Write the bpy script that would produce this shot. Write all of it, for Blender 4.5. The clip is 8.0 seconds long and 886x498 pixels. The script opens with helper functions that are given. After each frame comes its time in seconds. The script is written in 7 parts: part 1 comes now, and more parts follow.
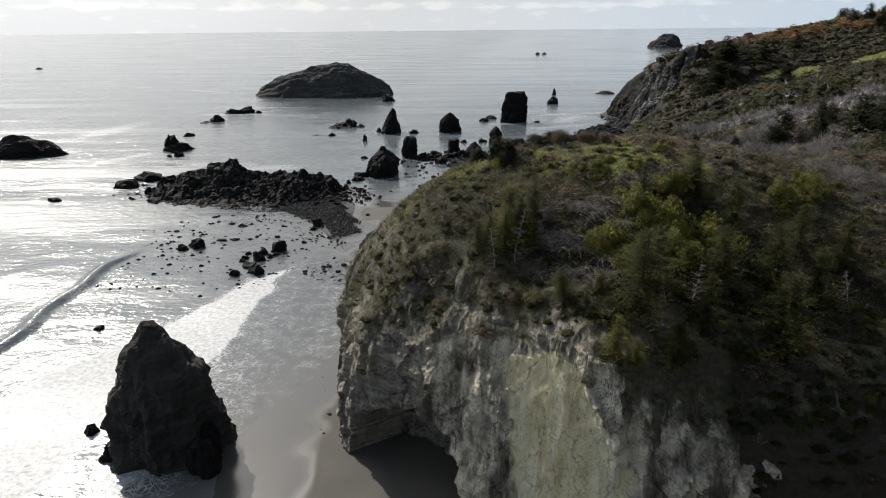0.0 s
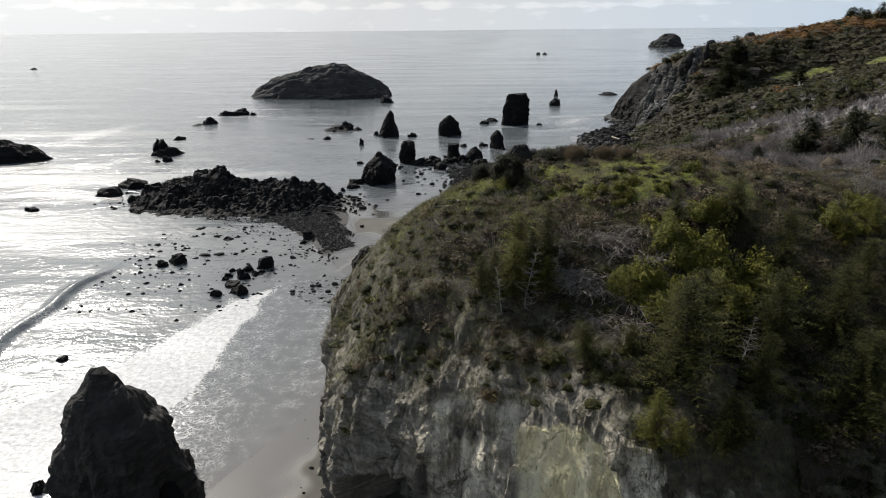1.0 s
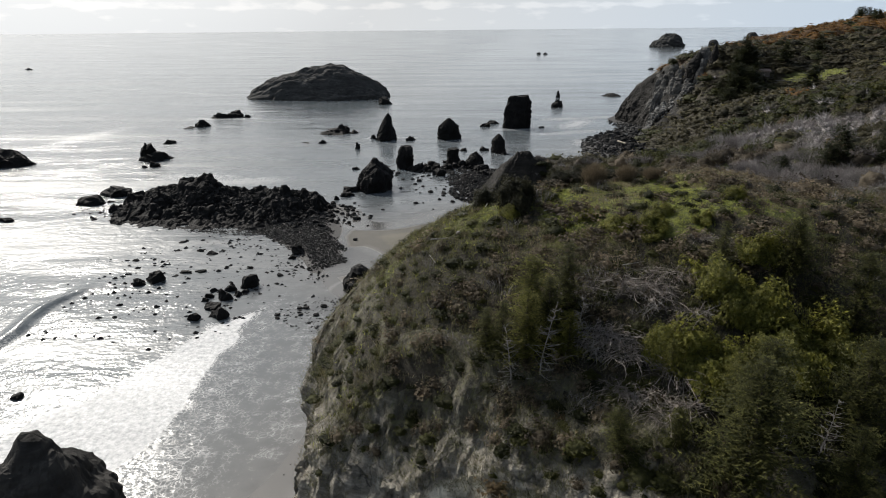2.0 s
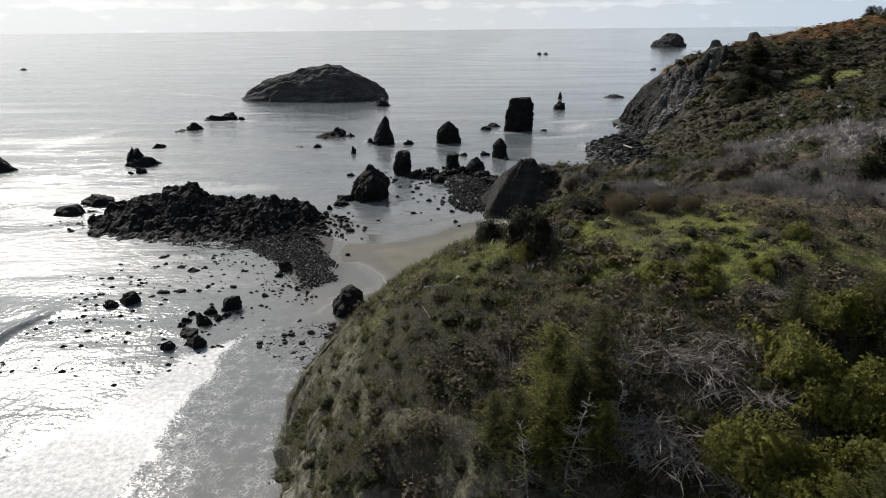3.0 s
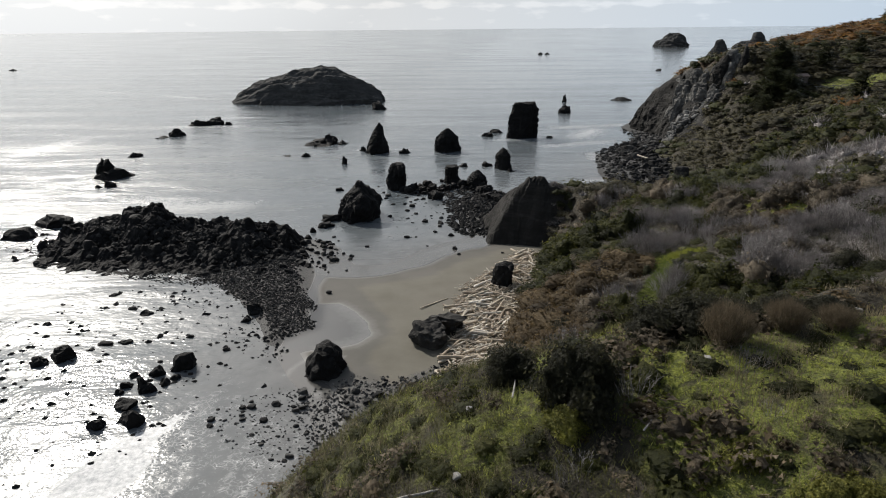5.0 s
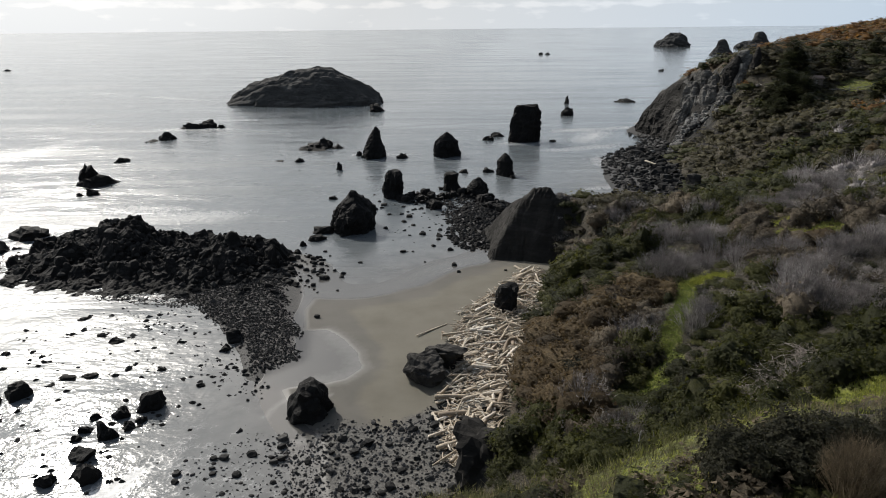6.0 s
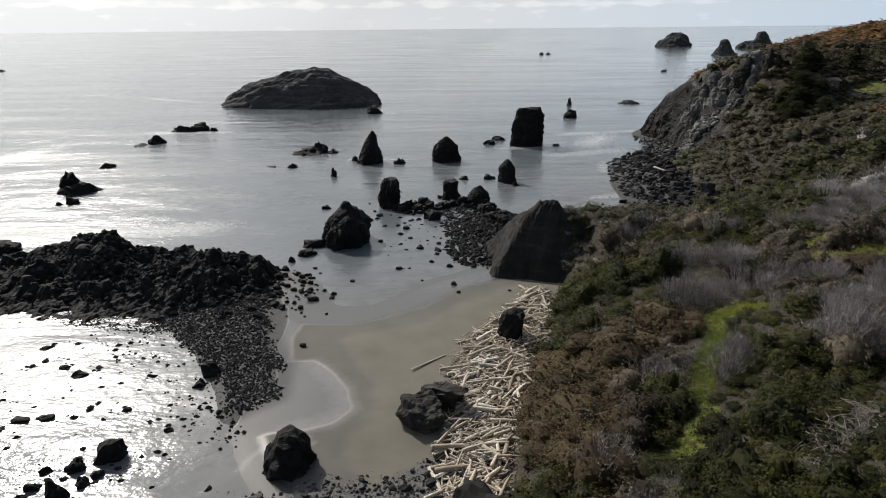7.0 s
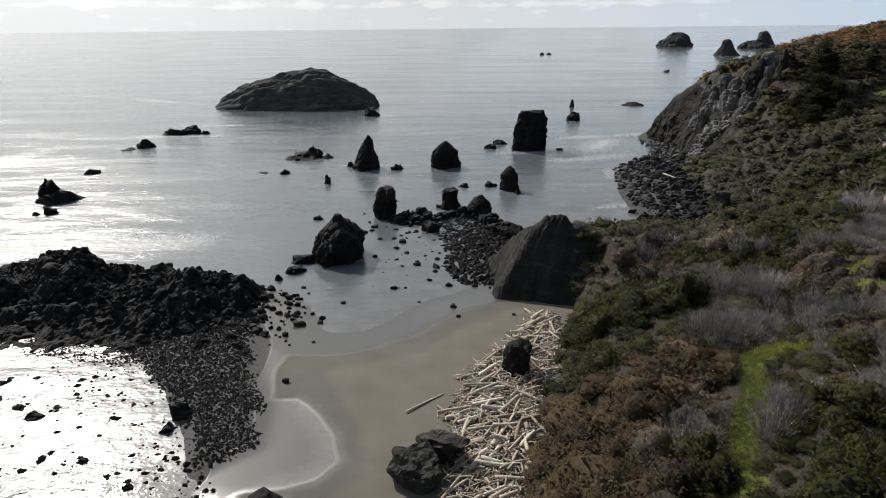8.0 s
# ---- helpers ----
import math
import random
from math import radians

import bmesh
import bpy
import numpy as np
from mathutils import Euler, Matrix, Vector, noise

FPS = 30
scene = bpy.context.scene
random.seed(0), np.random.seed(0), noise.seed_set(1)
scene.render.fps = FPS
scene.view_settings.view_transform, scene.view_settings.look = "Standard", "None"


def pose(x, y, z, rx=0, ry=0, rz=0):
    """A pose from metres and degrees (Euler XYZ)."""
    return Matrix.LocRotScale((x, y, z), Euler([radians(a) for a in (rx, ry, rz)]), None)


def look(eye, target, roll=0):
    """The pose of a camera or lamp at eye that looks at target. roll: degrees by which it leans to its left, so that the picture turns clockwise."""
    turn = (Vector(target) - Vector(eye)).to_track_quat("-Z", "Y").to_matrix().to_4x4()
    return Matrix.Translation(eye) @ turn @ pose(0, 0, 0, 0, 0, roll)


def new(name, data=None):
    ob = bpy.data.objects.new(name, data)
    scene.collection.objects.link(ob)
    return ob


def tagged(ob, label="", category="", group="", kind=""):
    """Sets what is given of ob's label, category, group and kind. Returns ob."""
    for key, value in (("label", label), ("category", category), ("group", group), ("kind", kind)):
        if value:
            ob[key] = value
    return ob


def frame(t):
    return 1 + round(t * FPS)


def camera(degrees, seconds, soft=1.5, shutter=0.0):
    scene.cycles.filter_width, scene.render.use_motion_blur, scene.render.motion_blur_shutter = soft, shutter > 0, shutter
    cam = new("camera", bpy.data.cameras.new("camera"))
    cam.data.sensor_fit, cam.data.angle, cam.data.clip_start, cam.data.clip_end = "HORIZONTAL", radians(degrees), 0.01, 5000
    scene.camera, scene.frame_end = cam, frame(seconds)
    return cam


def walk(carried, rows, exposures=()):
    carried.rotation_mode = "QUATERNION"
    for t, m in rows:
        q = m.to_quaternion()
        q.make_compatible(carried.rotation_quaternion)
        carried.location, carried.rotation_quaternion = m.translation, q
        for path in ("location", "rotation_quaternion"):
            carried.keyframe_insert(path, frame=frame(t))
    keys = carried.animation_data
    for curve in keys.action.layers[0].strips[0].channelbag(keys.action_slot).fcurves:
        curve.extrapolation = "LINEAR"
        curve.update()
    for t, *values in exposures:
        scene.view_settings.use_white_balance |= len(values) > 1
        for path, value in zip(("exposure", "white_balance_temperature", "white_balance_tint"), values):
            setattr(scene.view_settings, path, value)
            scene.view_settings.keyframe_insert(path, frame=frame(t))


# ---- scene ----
# The flight: one straight, level glide along the shore, looking down at about twenty degrees.
cam = camera(72.0, 8.0, soft=1.0)
PATH = []
for step in range(17):
    t = 0.5 * step
    eye = (0.94 + 0.15 * t, 2.54 + 8.712 * t, 40.26 + 0.05 * t)
    PATH.append((t, eye, (eye[0] - 0.022 + 0.0004 * t, eye[1] + 1.882, eye[2] - 0.677 - 0.0007 * t), -0.56))
walk(cam, [(t, look(eye, target, roll)) for t, eye, target, roll in PATH])

# ---- light ----
SUN_AZIMUTH, SUN_HEIGHT = -38.5, 37.0  # degrees left of straight ahead, degrees above the horizon
sun_way = Vector((math.sin(radians(SUN_AZIMUTH)) * math.cos(radians(SUN_HEIGHT)), math.cos(radians(SUN_AZIMUTH)) * math.cos(radians(SUN_HEIGHT)), math.sin(radians(SUN_HEIGHT))))
sun_data = bpy.data.lights.new("sun", "SUN")
sun_data.energy, sun_data.angle, sun_data.color = 4.8, radians(0.6), (1.0, 0.95, 0.87)
sun = new("sun", sun_data)
sun.matrix_world = look(sun_way * 300, (0, 0, 0))
scene.view_settings.exposure = 0.0

world = bpy.data.worlds.new("sky")
scene.world = world
world.use_nodes = True
wt = world.node_tree
wt.nodes.clear()
w_out = wt.nodes.new("ShaderNodeOutputWorld")
w_bg = wt.nodes.new("ShaderNodeBackground")
w_sky = wt.nodes.new("ShaderNodeTexSky")
w_sky.sky_type, w_sky.sun_disc = "NISHITA", False
w_sky.sun_elevation, w_sky.sun_rotation = radians(SUN_HEIGHT), radians(SUN_AZIMUTH)
w_sky.air_density, w_sky.dust_density, w_sky.ozone_density = 1.0, 1.6, 1.5
w_co = wt.nodes.new("ShaderNodeTexCoord")
w_map = wt.nodes.new("ShaderNodeMapping")
w_map.inputs["Scale"].default_value = (7.0, 7.0, 24.0)
w_noise = wt.nodes.new("ShaderNodeTexNoise")
w_noise.inputs["Scale"].default_value, w_noise.inputs["Detail"].default_value = 2.6, 7.0
w_ramp = wt.nodes.new("ShaderNodeValToRGB")
w_ramp.color_ramp.elements[0].position, w_ramp.color_ramp.elements[1].position = 0.60, 0.74
w_ramp.color_ramp.elements[0].color, w_ramp.color_ramp.elements[1].color = (0.0, 0.0, 0.0, 1), (1.0, 1.0, 1.0, 1)
# haze: white near the horizon, thinning upwards, with a veil of glare round the sun
w_sep = wt.nodes.new("ShaderNodeSeparateXYZ")
w_haze = wt.nodes.new("ShaderNodeValToRGB")
w_stops = w_haze.color_ramp.elements
w_stops[0].position, w_stops[0].color = 0.0, (1.0, 1.0, 1.0, 1)
w_stops[1].position, w_stops[1].color = 0.52, (0.22, 0.22, 0.22, 1)
w_low = w_stops.new(0.13)
w_low.color = (0.95, 0.95, 0.95, 1)
w_low = w_stops.new(0.30)
w_low.color = (0.82, 0.82, 0.82, 1)
w_white = wt.nodes.new("ShaderNodeMix")
w_white.data_type = "RGBA"
w_white.inputs["A"].default_value, w_white.inputs["B"].default_value = (10.3, 10.55, 10.8, 1), (12.3, 12.3, 12.3, 1)
w_mix = wt.nodes.new("ShaderNodeMix")
w_mix.data_type = "RGBA"
w_dot = wt.nodes.new("ShaderNodeVectorMath")
w_dot.operation = "DOT_PRODUCT"
w_dot.inputs[1].default_value = sun_way
w_glare = wt.nodes.new("ShaderNodeValToRGB")
w_stops = w_glare.color_ramp.elements
w_stops[0].position, w_stops[0].color = 0.70, (0, 0, 0, 1)
w_stops[1].position, w_stops[1].color = 1.0, (1.0, 0.97, 0.92, 1)
w_low = w_stops.new(0.90)
w_low.color = (0.16, 0.157, 0.15, 1)
w_side = wt.nodes.new("ShaderNodeVectorMath")
w_side.operation = "DOT_PRODUCT"
w_side.inputs[1].default_value = (math.sin(radians(SUN_AZIMUTH)), math.cos(radians(SUN_AZIMUTH)), 0)
w_range = wt.nodes.new("ShaderNodeMapRange")
w_range.inputs["From Min"].default_value, w_range.inputs["From Max"].default_value = -1.0, 1.0
w_tint = wt.nodes.new("ShaderNodeValToRGB")
w_stops = w_tint.color_ramp.elements
w_stops[0].position, w_stops[0].color = 0.0, (0.46, 0.47, 0.475, 1)
w_stops[1].position, w_stops[1].color = 0.92, (1.0, 1.0, 0.995, 1)
w_low = w_stops.new(0.62)
w_low.color = (0.73, 0.86, 1.0, 1)
# a low bank of cumulus along the horizon
w_bank = wt.nodes.new("ShaderNodeValToRGB")
w_stops = w_bank.color_ramp.elements
w_stops[0].position, w_stops[0].color = 0.026, (0.0, 0.0, 0.0, 1)
w_stops[1].position, w_stops[1].color = 0.085, (0.06, 0.06, 0.06, 1)
w_low = w_stops.new(0.031)
w_low.color = (0.20, 0.20, 0.20, 1)
w_low = w_stops.new(0.050)
w_low.color = (0.02, 0.02, 0.02, 1)
w_puff = wt.nodes.new("ShaderNodeMath")
w_puff.operation = "ADD"
w_face = wt.nodes.new("ShaderNodeMix")
w_face.data_type, w_face.blend_type = "RGBA", "MULTIPLY"
w_face.inputs["Factor"].default_value = 1.0
wt.links.new(w_co.outputs["Generated"], w_side.inputs[0])
wt.links.new(w_side.outputs["Value"], w_range.inputs["Value"])
wt.links.new(w_range.outputs["Result"], w_tint.inputs["Fac"])
wt.links.new(w_tint.outputs["Color"], w_face.inputs["B"])
wt.links.new(w_white.outputs["Result"], w_face.inputs["A"])
w_sum = wt.nodes.new("ShaderNodeMix")
w_sum.data_type, w_sum.blend_type = "RGBA", "ADD"
w_sum.inputs["Factor"].default_value = 1.0
w_gain = wt.nodes.new("ShaderNodeMix")
w_gain.data_type, w_gain.blend_type = "RGBA", "MULTIPLY"
w_gain.inputs["Factor"].default_value, w_gain.inputs["B"].default_value = 1.0, (31, 31, 31, 1)
wt.links.new(w_co.outputs["Generated"], w_map.inputs["Vector"])
wt.links.new(w_co.outputs["Generated"], w_sep.inputs[0])
wt.links.new(w_co.outputs["Generated"], w_dot.inputs[0])
wt.links.new(w_map.outputs["Vector"], w_noise.inputs["Vector"])
wt.links.new(w_sep.outputs["Z"], w_bank.inputs["Fac"])
wt.links.new(w_noise.outputs["Fac"], w_puff.inputs[0])
wt.links.new(w_bank.outputs["Color"], w_puff.inputs[1])
wt.links.new(w_puff.outputs[0], w_ramp.inputs["Fac"])
wt.links.new(w_ramp.outputs["Color"], w_white.inputs["Factor"])
wt.links.new(w_sep.outputs["Z"], w_haze.inputs["Fac"])
wt.links.new(w_haze.outputs["Color"], w_mix.inputs["Factor"])
wt.links.new(w_sky.outputs["Color"], w_mix.inputs["A"])
wt.links.new(w_face.outputs["Result"], w_mix.inputs["B"])
wt.links.new(w_dot.outputs["Value"], w_glare.inputs["Fac"])
wt.links.new(w_glare.outputs["Color"], w_gain.inputs["A"])
wt.links.new(w_mix.outputs["Result"], w_sum.inputs["A"])
wt.links.new(w_gain.outputs["Result"], w_sum.inputs["B"])
wt.links.new(w_sum.outputs["Result"], w_bg.inputs["Color"])
wt.links.new(w_bg.outputs["Background"], w_out.inputs["Surface"])
w_bg.inputs["Strength"].default_value = 0.07


# ---- materials ----
class Nodes:
    """A principled material with short ways to add nodes."""

    def __init__(self, name, rough=0.8):
        self.mat = bpy.data.materials.new(name)
        self.mat.use_nodes = True
        self.tree = self.mat.node_tree
        self.bsdf = self.tree.nodes["Principled BSDF"]
        self.bsdf.inputs["Roughness"].default_value = rough
        self.geo = None

    def add(self, kind, **sets):
        n = self.tree.nodes.new(kind)
        for key, value in sets.items():
            n.inputs[key.replace("_", " ")].default_value = value
        return n

    def link(self, a, b):
        self.tree.links.new(a, b)

    def place(self, scale=(1, 1, 1)):
        if self.geo is None:
            self.geo = self.add("ShaderNodeNewGeometry")
        m = self.add("ShaderNodeMapping", Scale=scale)
        self.link(self.geo.outputs["Position"], m.inputs["Vector"])
        return m.outputs["Vector"]

    def noise(self, scale, detail=5.0, stretch=(1, 1, 1), rough=0.55, vector=None):
        n = self.add("ShaderNodeTexNoise", Scale=scale, Detail=detail, Roughness=rough)
        self.link(vector or self.place(stretch), n.inputs["Vector"])
        return n.outputs["Fac"]

    def ramp(self, fac, *stops):
        r = self.add("ShaderNodeValToRGB")
        e = r.color_ramp.elements
        while len(e) < len(stops):
            e.new(0.5)
        for el, (pos, col) in zip(e, stops):
            el.position = pos
            el.color = (*col, 1) if isinstance(col, tuple) else (col, col, col, 1)
        self.link(fac, r.inputs["Fac"])
        return r.outputs["Color"]

    def mix(self, fac, a, b, mode="MIX"):
        m = self.add("ShaderNodeMix")
        m.data_type, m.blend_type = "RGBA", mode
        for sock, v in (("Factor", fac), ("A", a), ("B", b)):
            if isinstance(v, (int, float)):
                m.inputs[sock].default_value = v
            elif isinstance(v, tuple):
                m.inputs[sock].default_value = (*v, 1)
            else:
                self.link(v, m.inputs[sock])
        return m.outputs["Result"]

    def attr(self, name):
        a = self.add("ShaderNodeAttribute")
        a.attribute_name = name
        return a.outputs["Fac"]

    def math(self, op, a, b=0.0):
        m = self.add("ShaderNodeMath")
        m.operation = op
        for k, v in enumerate((a, b)):
            if isinstance(v, (int, float)):
                m.inputs[k].default_value = v
            else:
                self.link(v, m.inputs[k])
        return m.outputs[0]

    def color(self, sock):
        self.link(sock, self.bsdf.inputs["Base Color"])

    def bump(self, *layers):
        last = None
        for height, strength, dist in layers:
            b = self.add("ShaderNodeBump", Strength=strength, Distance=dist)
            self.link(height, b.inputs["Height"])
            if last is not None:
                self.link(last, b.inputs["Normal"])
            last = b.outputs["Normal"]
        self.link(last, self.bsdf.inputs["Normal"])


def rock_material(name, dark, mid, light, scale=1.0, rough=0.85):
    n = Nodes(name, rough)
    big = n.noise(0.12 * scale, 6)
    fine = n.noise(1.3 * scale, 8, rough=0.65)
    strata = n.noise(0.5 * scale, 6, (0.35, 0.35, 2.2), 0.7)
    c = n.ramp(strata, (0.3, dark), (0.52, mid), (0.72, light))
    c = n.mix(n.ramp(fine, (0.35, 0.0), (0.7, 0.75)), c, dark)
    c = n.mix(n.ramp(big, (0.42, 0.0), (0.62, 0.6)), c, mid)
    n.color(c)
    n.bsdf.inputs["Specular IOR Level"].default_value = 0.12
    cracks = n.add("ShaderNodeTexVoronoi", Scale=0.7 * scale)
    cracks.feature = "DISTANCE_TO_EDGE"
    n.link(n.place((1, 1, 0.6)), cracks.inputs["Vector"])
    edge = n.ramp(cracks.outputs["Distance"], (0.0, 0.0), (0.08, 1.0))
    n.bump((edge, 0.35, 0.15), (strata, 0.6, 0.5), (fine, 0.7, 0.25))
    return n.mat


# Wet rock, coloured near black to include the shade of its backlit faces.
M_SEA_ROCK = rock_material("backlit_wet_rock", (0.00525, 0.00525, 0.00525), (0.01275, 0.01238, 0.012), (0.027, 0.02625, 0.02475), 1.0, 0.75)
M_GREY_ROCK = rock_material("grey_island_rock", (0.026, 0.026, 0.025), (0.064, 0.063, 0.060), (0.125, 0.123, 0.118), 0.5, 0.9)
M_STACK_ROCK = rock_material("brown_grey_stack_rock", (0.0187, 0.01785, 0.017), (0.04675, 0.0442, 0.0408), (0.08925, 0.085, 0.0765), 0.8, 0.85)

M_POINT_ROCK = rock_material("dark_point_rock", (0.0085, 0.0081, 0.0077), (0.0235, 0.0222, 0.0203), (0.056, 0.054, 0.050), 0.4, 0.9)

M_SLAB_ROCK = rock_material("dark_slab_rock", (0.008, 0.0077, 0.0072), (0.026, 0.0246, 0.0225), (0.062, 0.0595, 0.055), 0.6, 0.9)


def cliff_material():
    n = Nodes("cliff_rock", 0.88)
    big = n.noise(0.10, 6)
    fine = n.noise(2.6, 10, rough=0.72)
    streak = n.noise(0.55, 7, (1.0, 1.0, 0.16), 0.65)
    strata = n.noise(0.45, 7, (0.4, 0.4, 1.8), 0.7)
    grey = n.ramp(streak, (0.37, (0.070, 0.060, 0.045)), (0.45, (0.30, 0.264, 0.200)), (0.53, (0.63, 0.565, 0.44)), (0.62, (0.85, 0.775, 0.62)))
    grey = n.mix(n.ramp(strata, (0.45, 0.0), (0.66, 0.6)), grey, (0.10, 0.096, 0.088))
    pale = n.ramp(streak, (0.28, (0.40, 0.35, 0.20)), (0.42, (0.70, 0.62, 0.37)), (0.56, (0.78, 0.72, 0.49)), (0.7, (0.84, 0.81, 0.66)))
    pale = n.mix(n.ramp(n.noise(0.35, 5), (0.52, 0.0), (0.72, 0.5)), pale, (0.38, 0.29, 0.17))
    edge = n.math("ADD", n.attr("pale"), n.math("MULTIPLY", n.math("SUBTRACT", n.noise(0.9, 7, (1.0, 1.0, 0.3), 0.65), 0.5), 1.1))
    c = n.mix(n.ramp(edge, (0.28, 0.0), (0.58, 0.95)), grey, pale)
    c = n.mix(n.ramp(fine, (0.32, 0.7), (0.45, 0.0)), c, (0.075, 0.066, 0.052))
    layers = n.noise(1.0, 8, (0.35, 0.35, 2.6), 0.72)
    brown = n.ramp(layers, (0.30, (0.045, 0.041, 0.034)), (0.48, (0.15, 0.136, 0.112)), (0.62, (0.28, 0.257, 0.215)), (0.75, (0.44, 0.41, 0.35)))
    c = n.mix(n.ramp(n.math("ADD", n.attr("umber"), n.math("MULTIPLY", n.math("SUBTRACT", n.noise(0.4, 5), 0.5), 0.8)), (0.3, 0.0), (0.8, 0.85)), c, brown)
    moss = n.math("SUBTRACT", n.math("ADD", n.attr("mossy"), n.math("MULTIPLY", n.math("SUBTRACT", n.noise(0.6, 8, (1.0, 1.0, 0.6), 0.72), 0.5), 1.3)), n.math("MULTIPLY", n.attr("pale"), 0.6))
    soil = n.ramp(n.noise(2.2, 6), (0.3, (0.040, 0.036, 0.027)), (0.55, (0.105, 0.095, 0.062)), (0.75, (0.135, 0.138, 0.06)))
    c = n.mix(n.ramp(moss, (0.42, 0.0), (0.62, 1.0)), c, soil)
    c = n.mix(n.ramp(big, (0.55, 0.0), (0.8, 0.35)), c, (0.10, 0.095, 0.084))
    lines = []
    for scale, stretch, width in ((0.34, (1.0, 1.0, 0.30), 0.030), (1.1, (1.0, 1.0, 0.45), 0.035)):
        cracks = n.add("ShaderNodeTexVoronoi", Scale=scale)
        cracks.feature = "DISTANCE_TO_EDGE"
        wob = n.add("ShaderNodeTexNoise", Scale=0.8, Detail=5.0)
        n.link(n.place(), wob.inputs["Vector"])
        vm = n.add("ShaderNodeVectorMath")
        vm.operation = "MULTIPLY_ADD"
        n.link(wob.outputs["Color"], vm.inputs[0])
        vm.inputs[1].default_value = (1.6, 1.6, 1.6)
        n.link(n.place(stretch), vm.inputs[2])
        n.link(vm.outputs[0], cracks.inputs["Vector"])
        lines.append(n.ramp(cracks.outputs["Distance"], (0.0, 0.0), (width, 1.0)))
    gap = n.math("MULTIPLY", lines[0], n.math("ADD", n.math("MULTIPLY", lines[1], 0.6), 0.4))
    patchy = n.ramp(n.noise(0.5, 4), (0.42, 0.0), (0.6, 0.85))
    n.color(n.mix(n.math("MULTIPLY", n.math("MULTIPLY", n.math("SUBTRACT", 1.0, gap), patchy), n.math("SUBTRACT", 1.0, n.math("MULTIPLY", n.attr("pale"), 0.55))), c, (0.03, 0.028, 0.025)))
    n.bump((gap, 0.6, 0.3), (strata, 0.7, 0.5), (streak, 0.8, 0.6), (fine, 0.8, 0.22), (n.noise(9.0, 5, rough=0.7), 0.6, 0.06))
    return n.mat


M_CLIFF = cliff_material()


def land_material():
    n = Nodes("turf_and_scrub_soil", 0.95)
    fine = n.noise(3.0, 8, rough=0.7)
    blades = n.noise(14.0, 6, rough=0.7)
    cushion = n.noise(1.5, 5, rough=0.6)
    mid = n.noise(0.45, 6, rough=0.6)
    big = n.noise(0.06, 4)
    grass = n.ramp(fine, (0.3, (0.055, 0.062, 0.016)), (0.5, (0.190, 0.215, 0.031)), (0.68, (0.31, 0.335, 0.048)))
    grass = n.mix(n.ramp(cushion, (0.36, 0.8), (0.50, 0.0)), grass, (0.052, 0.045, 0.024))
    grass = n.mix(n.ramp(n.noise(0.8, 6, rough=0.65), (0.55, 0.0), (0.68, 0.7)), grass, (0.12, 0.10, 0.055))
    dry = n.ramp(fine, (0.3, (0.018, 0.015, 0.010)), (0.52, (0.045, 0.036, 0.023)), (0.75, (0.088, 0.072, 0.047)))
    rust = n.ramp(fine, (0.3, (0.030, 0.019, 0.010)), (0.55, (0.075, 0.045, 0.022)), (0.78, (0.13, 0.082, 0.04)))
    lush = n.math("ADD", n.attr("lush"), n.math("MULTIPLY", n.math("SUBTRACT", mid, 0.5), 1.2))
    c = n.mix(n.ramp(lush, (0.38, 0.0), (0.62, 1.0)), dry, grass)
    rusty = n.math("ADD", n.attr("rust"), n.math("MULTIPLY", n.math("SUBTRACT", mid, 0.5), 1.3))
    c = n.mix(n.ramp(rusty, (0.4, 0.0), (0.65, 1.0)), c, rust)
    c = n.mix(n.ramp(big, (0.4, 0.0), (0.65, 0.35)), c, (0.030, 0.028, 0.018))
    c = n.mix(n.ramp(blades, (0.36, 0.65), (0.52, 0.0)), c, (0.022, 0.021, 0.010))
    stone = n.ramp(n.noise(0.5, 8, (1.0, 1.0, 0.35), 0.7), (0.32, (0.012, 0.0115, 0.011)), (0.52, (0.036, 0.035, 0.032)), (0.72, (0.10, 0.097, 0.092)))
    rocky = n.math("ADD", n.attr("rocky"), n.math("MULTIPLY", n.math("SUBTRACT", mid, 0.5), 0.9))
    c = n.mix(n.ramp(rocky, (0.42, 0.0), (0.55, 1.0)), c, stone)
    n.color(c)
    n.bump((mid, 0.5, 0.6), (cushion, 0.9, 0.45), (fine, 0.9, 0.25), (blades, 0.8, 0.06))
    return n.mat


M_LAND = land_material()


